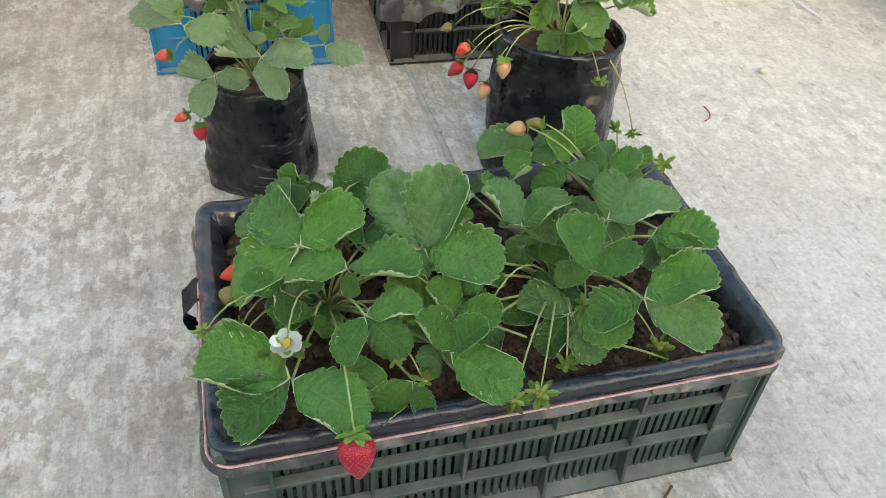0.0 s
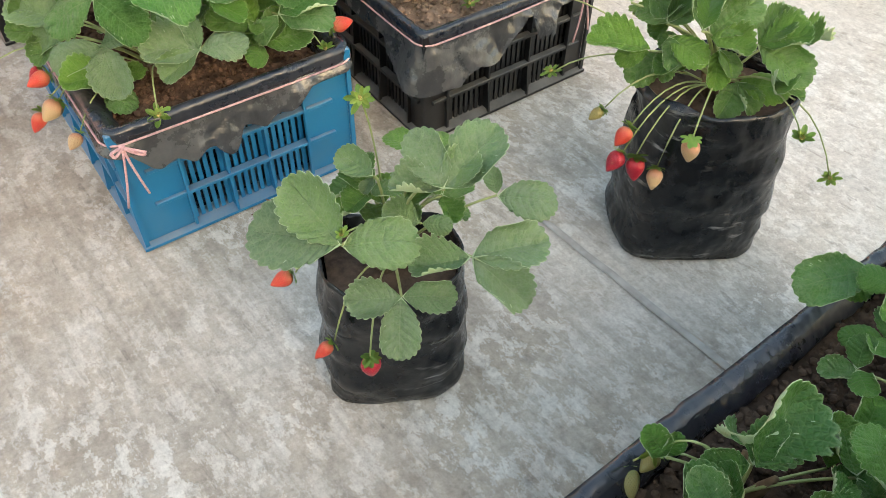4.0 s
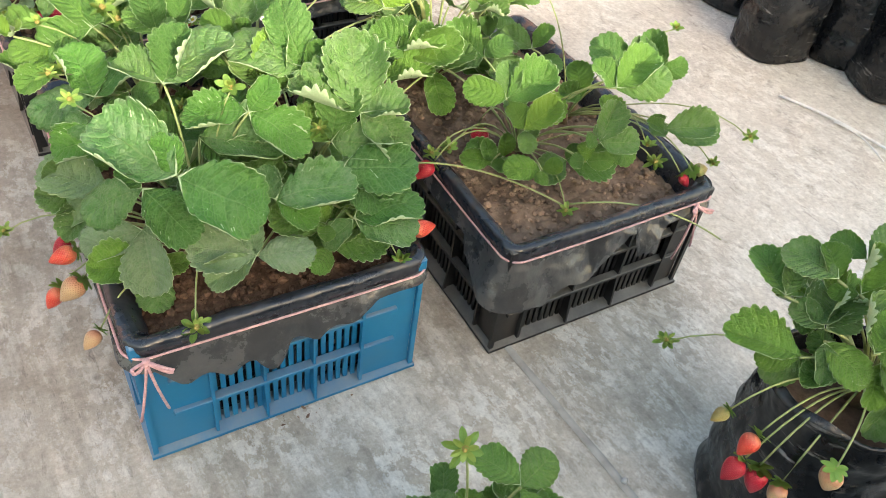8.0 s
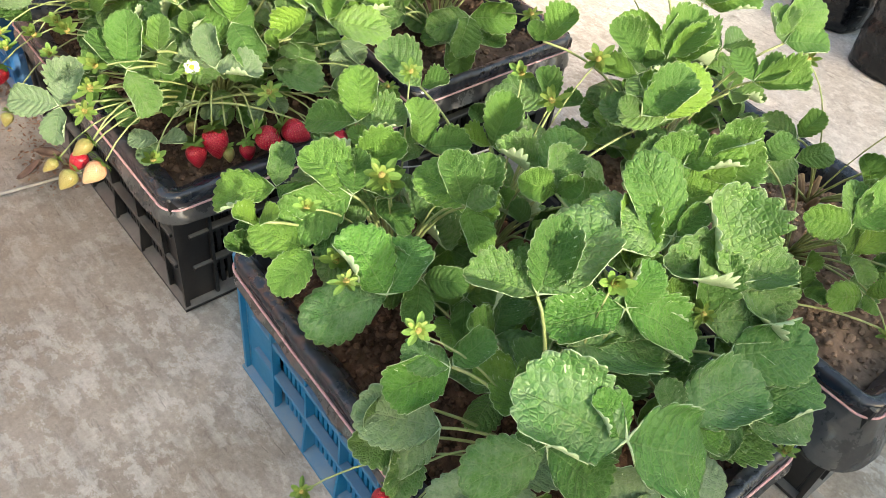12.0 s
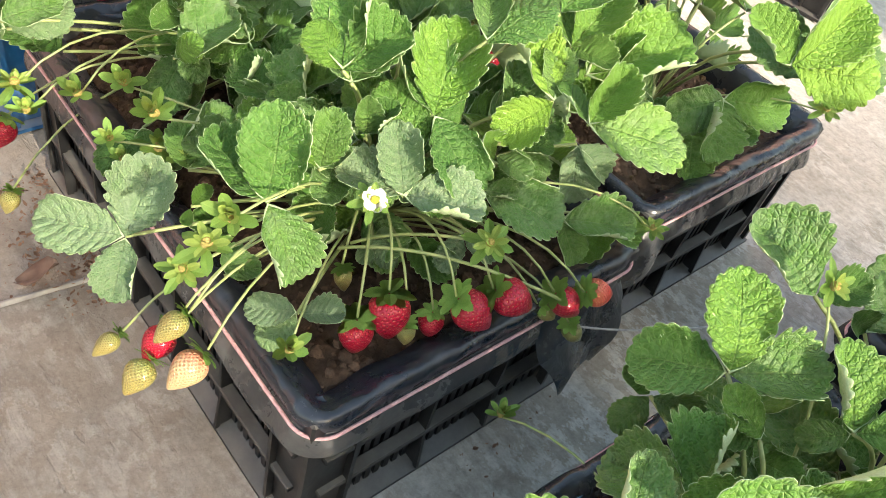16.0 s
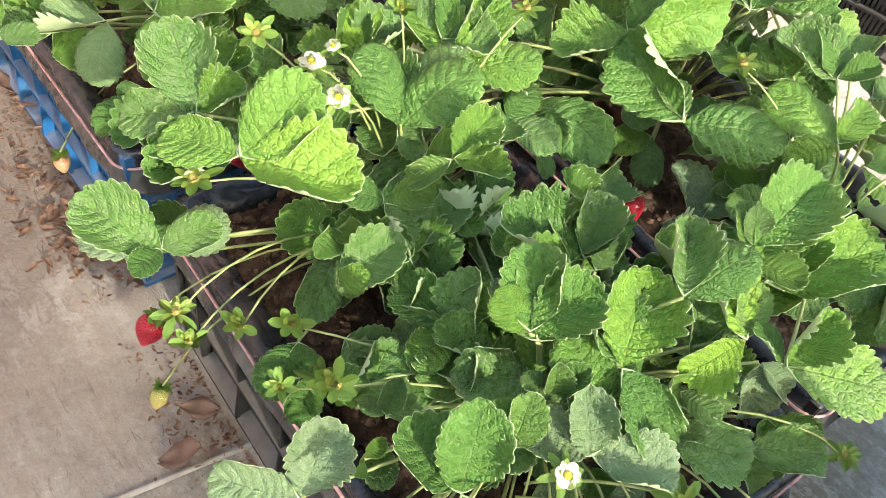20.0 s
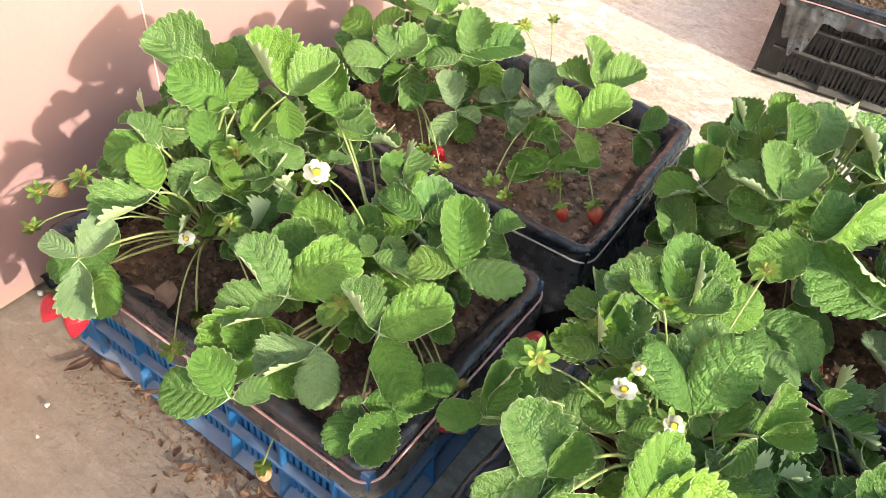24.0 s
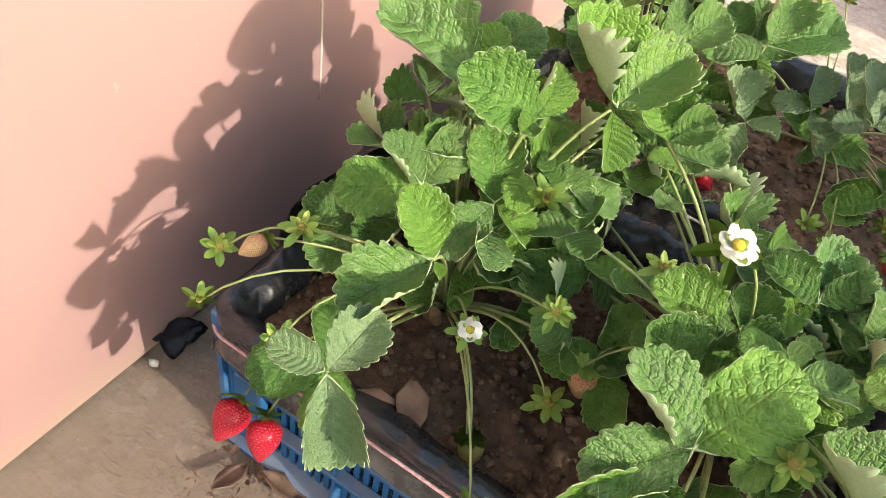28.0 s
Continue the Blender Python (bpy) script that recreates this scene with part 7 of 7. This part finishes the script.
bush(PLANTS["F1a"], 9, 0.15, 0.05, 0.17, 0.07, 21)
for k, (x, y) in enumerate(((1.042, 2.414), (1.261, 2.218), (1.40, 1.885))):
    PLANTS["far%d" % k] = plant(x, y, 0.32, "leafy strawberry plant in a far grow bag")
    bush(PLANTS["far%d" % k], 7, 0.11, 0.05, 0.13, 0.06, 30 + k)


# ---- floor marks and litter ----
def strip(name, a, b, width, h, mat, label, category):
    a, b = Vector((*a, 0)), Vector((*b, 0))
    d = b - a
    m = Matrix.Translation(a) @ pose(0, 0, 0, 0, 0, math.degrees(math.atan2(d.y, d.x)))
    bm = bmesh.new()
    n = 40
    rows = [[bm.verts.new((d.length * i / n, s * width * (1 + 0.4 * noise.noise(Vector((i * 0.7, s, 3)))), z)) for s, z in ((-1, -0.002), (-0.5, h), (0.5, h), (1, -0.002))] for i in range(n + 1)]
    for r0, r1 in zip(rows, rows[1:]):
        for j in range(3):
            bm.faces.new((r0[j], r0[j + 1], r1[j + 1], r1[j]))
    return thing(name, bm, mat, label, category, kind="structure", m=m, smooth=True)


M_JOINT = simple("joint_mortar", (0.27, 0.25, 0.23), (0.46, 0.435, 0.405), 30, 0.9, 0.4)
strip("floor_joint", (0.43, 0.55), (-0.07, 2.2), 0.006, 0.0012, M_JOINT, "thin raised mortar seam across the concrete floor", "seam")
strip("floor_joint", (-1.9, 2.35), (-0.60, 2.56), 0.0035, 0.0012, M_JOINT, "thin raised mortar seam across the concrete floor", "seam")


def flake_into(bm, c, ln, wd, turn, tilt, rng):
    q = Matrix.Translation(c) @ pose(0, 0, 0, tilt, rng.uniform(-25, 25), turn)
    rows = []
    for u, w in ((0, 0.15), (0.3, 0.9), (0.65, 0.8), (1, 0.1)):
        rows.append([bm.verts.new(q @ Vector((v * wd * w, (u - 0.5) * ln, 0.25 * wd * v * v + 0.12 * ln * (u - 0.5) ** 2))) for v in (-1, 0, 1)])
    for a, b in zip(rows, rows[1:]):
        for j in (0, 1):
            bm.faces.new((a[j], a[j + 1], b[j + 1], b[j]))


def litter(spots, sizes, seed):
    """Dry leaf scraps lying at the spots given."""
    rng = random.Random(seed)
    bm = bmesh.new()
    for q in spots:
        ln = rng.choice(sizes)
        flake_into(bm, Vector((q.x, q.y, 0.0012 + 0.004 * rng.random() + 0.1 * ln)), ln, ln * rng.uniform(0.14, 0.36), rng.uniform(0, 360), rng.uniform(-30, 30), rng)
    bmesh.ops.solidify(bm, geom=bm.faces[:], thickness=0.0006)
    return thing("leaf_litter", bm, M_LITTER, "scattered brown dry leaf scraps on the floor beside crates", "leaf litter", kind="stuff")


def along(m, n, us, vs, seed):
    rng = random.Random(seed)
    return [m @ Vector((us[0] + (us[1] - us[0]) * rng.random() ** 2.4, rng.uniform(*vs), 0)) for k in range(n)]


def heap(x, y, dx, dy, turn, n, seed):
    rng = random.Random(seed)
    return [pose(x, y, 0, 0, 0, turn) @ Vector((rng.gauss(0, dx), rng.gauss(0, dy), 0)) for k in range(n)]


CRUMBS = (0.002, 0.002, 0.003, 0.003, 0.004, 0.004, 0.005, 0.006, 0.008)
SCRAPS = (0.004, 0.006, 0.008, 0.010, 0.012, 0.015, 0.019)
litter(along(L3, 520, (-0.176, -0.235), (-0.26, 0.22), 1) + along(L3, 260, (-0.176, -0.30), (0.02, 0.26), 5), CRUMBS, 1)
litter(heap(-0.805, 2.885, 0.022, 0.040, 25, 190, 7) + heap(-0.845, 2.99, 0.022, 0.03, 20, 40, 8) + along(L3, 40, (-0.177, -0.20), (-0.26, 0.24), 9), SCRAPS, 6)
litter(along(L2, 420, (-0.19, -0.25), (0.05, 0.27), 2) + heap(-0.735, 2.60, 0.02, 0.035, 15, 60, 9), CRUMBS + SCRAPS[:3], 2)
litter(along(L1, 16, (-0.02, 0.08), (-0.268, -0.285), 3), CRUMBS, 3)
litter(along(L2, 24, (0.0, 0.18), (-0.27, -0.33), 4), CRUMBS + (0.012,), 4)


def dead_leaf(x, y, z, ln, turn, tilt, seed, label="curled dry brown dead leaf"):
    rng = random.Random(seed)
    bm = bmesh.new()
    flake_into(bm, Vector((0, 0, 0)), ln, ln * 0.33, 0, 0, rng)
    bmesh.ops.subdivide_edges(bm, edges=bm.edges[:], cuts=1, use_grid_fill=True, smooth=0.6)
    bmesh.ops.solidify(bm, geom=bm.faces[:], thickness=0.0008)
    return thing("dead_leaf", bm, M_DEAD, label, "dead leaf", "dead leaves", m=pose(x, y, z, tilt, 8, turn), smooth=True)


for k, (x, y, z, ln, turn, tilt) in enumerate(((-0.868, 3.195, 0.007, 0.055, 30, 12), (-0.835, 3.150, 0.007, 0.05, 70, -10), (-0.815, 3.09, 0.006, 0.045, 120, 14), (-0.828, 3.141, 0.192, 0.05, 60, 10), (-0.80, 3.12, 0.192, 0.045, 140, -12), (-0.905, 3.235, 0.006, 0.04, 100, 8), (-0.78, 2.93, 0.006, 0.04, 20, 10), (-0.73, 2.545, 0.02, 0.055, 65, -40), (-0.705, 2.60, 0.008, 0.04, 80, 15))):
    dead_leaf(x, y, z, ln, turn, tilt, k)


# ---- wires, strings, scraps ----
def cord(name, pts, r, mat, label, category):
    bm = tube_into(bmesh.new(), pts, r, 6)
    return thing(name, bm, mat, label, category, smooth=True)


cord("wire", bend((0.931, 2.217, 0.004), (1.02, 2.12, 0.006), (1.075, 1.955, 0.004), 12), 0.0028, M_WHITE, "bent white wire lying on the concrete", "wire")
cord("wire", bend((1.00, 2.11, 0.004), (1.03, 2.06, 0.012), (1.02, 1.97, 0.004), 10), 0.0018, M_WHITE, "bent white wire lying on the concrete", "wire")
cord("twig", bend((0.690, 1.495, 0.003), (0.712, 1.505, 0.008), (0.700, 1.548, 0.003), 8), 0.0016, simple("red_thread", (0.28, 0.07, 0.06), (0.40, 0.13, 0.11), 60, 0.7), "short curved reddish twig on the floor", "twig")
cord("twig", bend((0.470, 0.683, 0.003), (0.424, 0.619, 0.005), (0.389, 0.557, 0.003), 10), 0.0018, M_CROWN, "thin dark twig lying on the concrete", "twig")
cord("string", bend((-0.32, 2.27, 0.16), (-0.22, 2.26, 0.11), (-0.13, 2.20, 0.19), 12), 0.0012, M_GREYSTR, "loose pale string strung between crates", "string")
rng_s = random.Random(4)
for k, (x, y, r) in enumerate(((-0.905, 3.395, 0.006), (-0.96, 3.20, 0.004), (0.47, 1.62, 0.008), (0.50, 1.58, 0.006), (-0.02, 1.50, 0.005), (0.86, 1.70, 0.009), (-0.985, 3.16, 0.003), (0.17, 1.42, 0.005), (0.55, 2.05, 0.004))):
    bm = bmesh.new()
    blob(bm, (0, 0, 0), r, rng_s)
    thing("pebble", bm, M_PLASTER, "small pale pebble on the floor", "pebble", "pebbles", m=pose(x, y, r * 0.55), smooth=True)


def scrap(m, w, h, seed, label, curl=0.02):
    """A loose tongue of crumpled film."""
    bm = bmesh.new()
    n = 12
    rows = []
    for i in range(n + 1):
        u = i / n
        rows.append([bm.verts.new(((v - 0.5) * w * (1 - 0.5 * u * u) + 0.005 * noise.noise(Vector((u * 3, v * 3, seed))), curl * math.sin(u * 2.6) + 0.008 * noise.noise(Vector((u * 4, v * 4, seed + 5))), -h * u)) for v in (k / 8 for k in range(9))])
    for a, b in zip(rows, rows[1:]):
        for j in range(8):
            bm.faces.new((a[j], a[j + 1], b[j + 1], b[j]))
    bmesh.ops.solidify(bm, geom=bm.faces[:], thickness=0.0006)
    return thing("film_scrap", bm, M_FILM, label, "plastic film", "film scraps", m=m, smooth=True)


scrap(C0 @ pose(-0.308, 0.055, 0.206, 0, 0, -90), 0.042, 0.062, 1, "loose black film tongue hanging from the crate rim", -0.025)
scrap(L3 @ pose(0.02, 0.265, 0.20, 150, 0, 180), 0.20, 0.10, 3, "crumpled black film standing up against the wall", 0.02)
scrap(pose(-0.865, 3.385, 0.02, 70, 0, 20), 0.05, 0.05, 4, "crumpled film scrap on the floor by the wall", 0.012)

# ---- drips on the painted wall ----
M_DRIP = simple("pale_drip", (0.62, 0.50, 0.44), (0.74, 0.64, 0.58), 80, 0.7)
for k, (u, z0, z1) in enumerate(((0.262, 0.19, 0.62), (0.55, 0.36, 0.6))):
    bm = bmesh.new()
    tube_into(bm, [(u + 0.002 * math.sin(9 * t + k), -0.0004, z1 + (z0 - z1) * t) for t in (i / 10 for i in range(11))], [0.0007 + 0.0006 * (i / 10) for i in range(11)], 6)
    thing("paint_drip", bm, M_DRIP, "thin pale drip on the pink wall", "paint drip", "paint drips", m=wall_m, smooth=True)
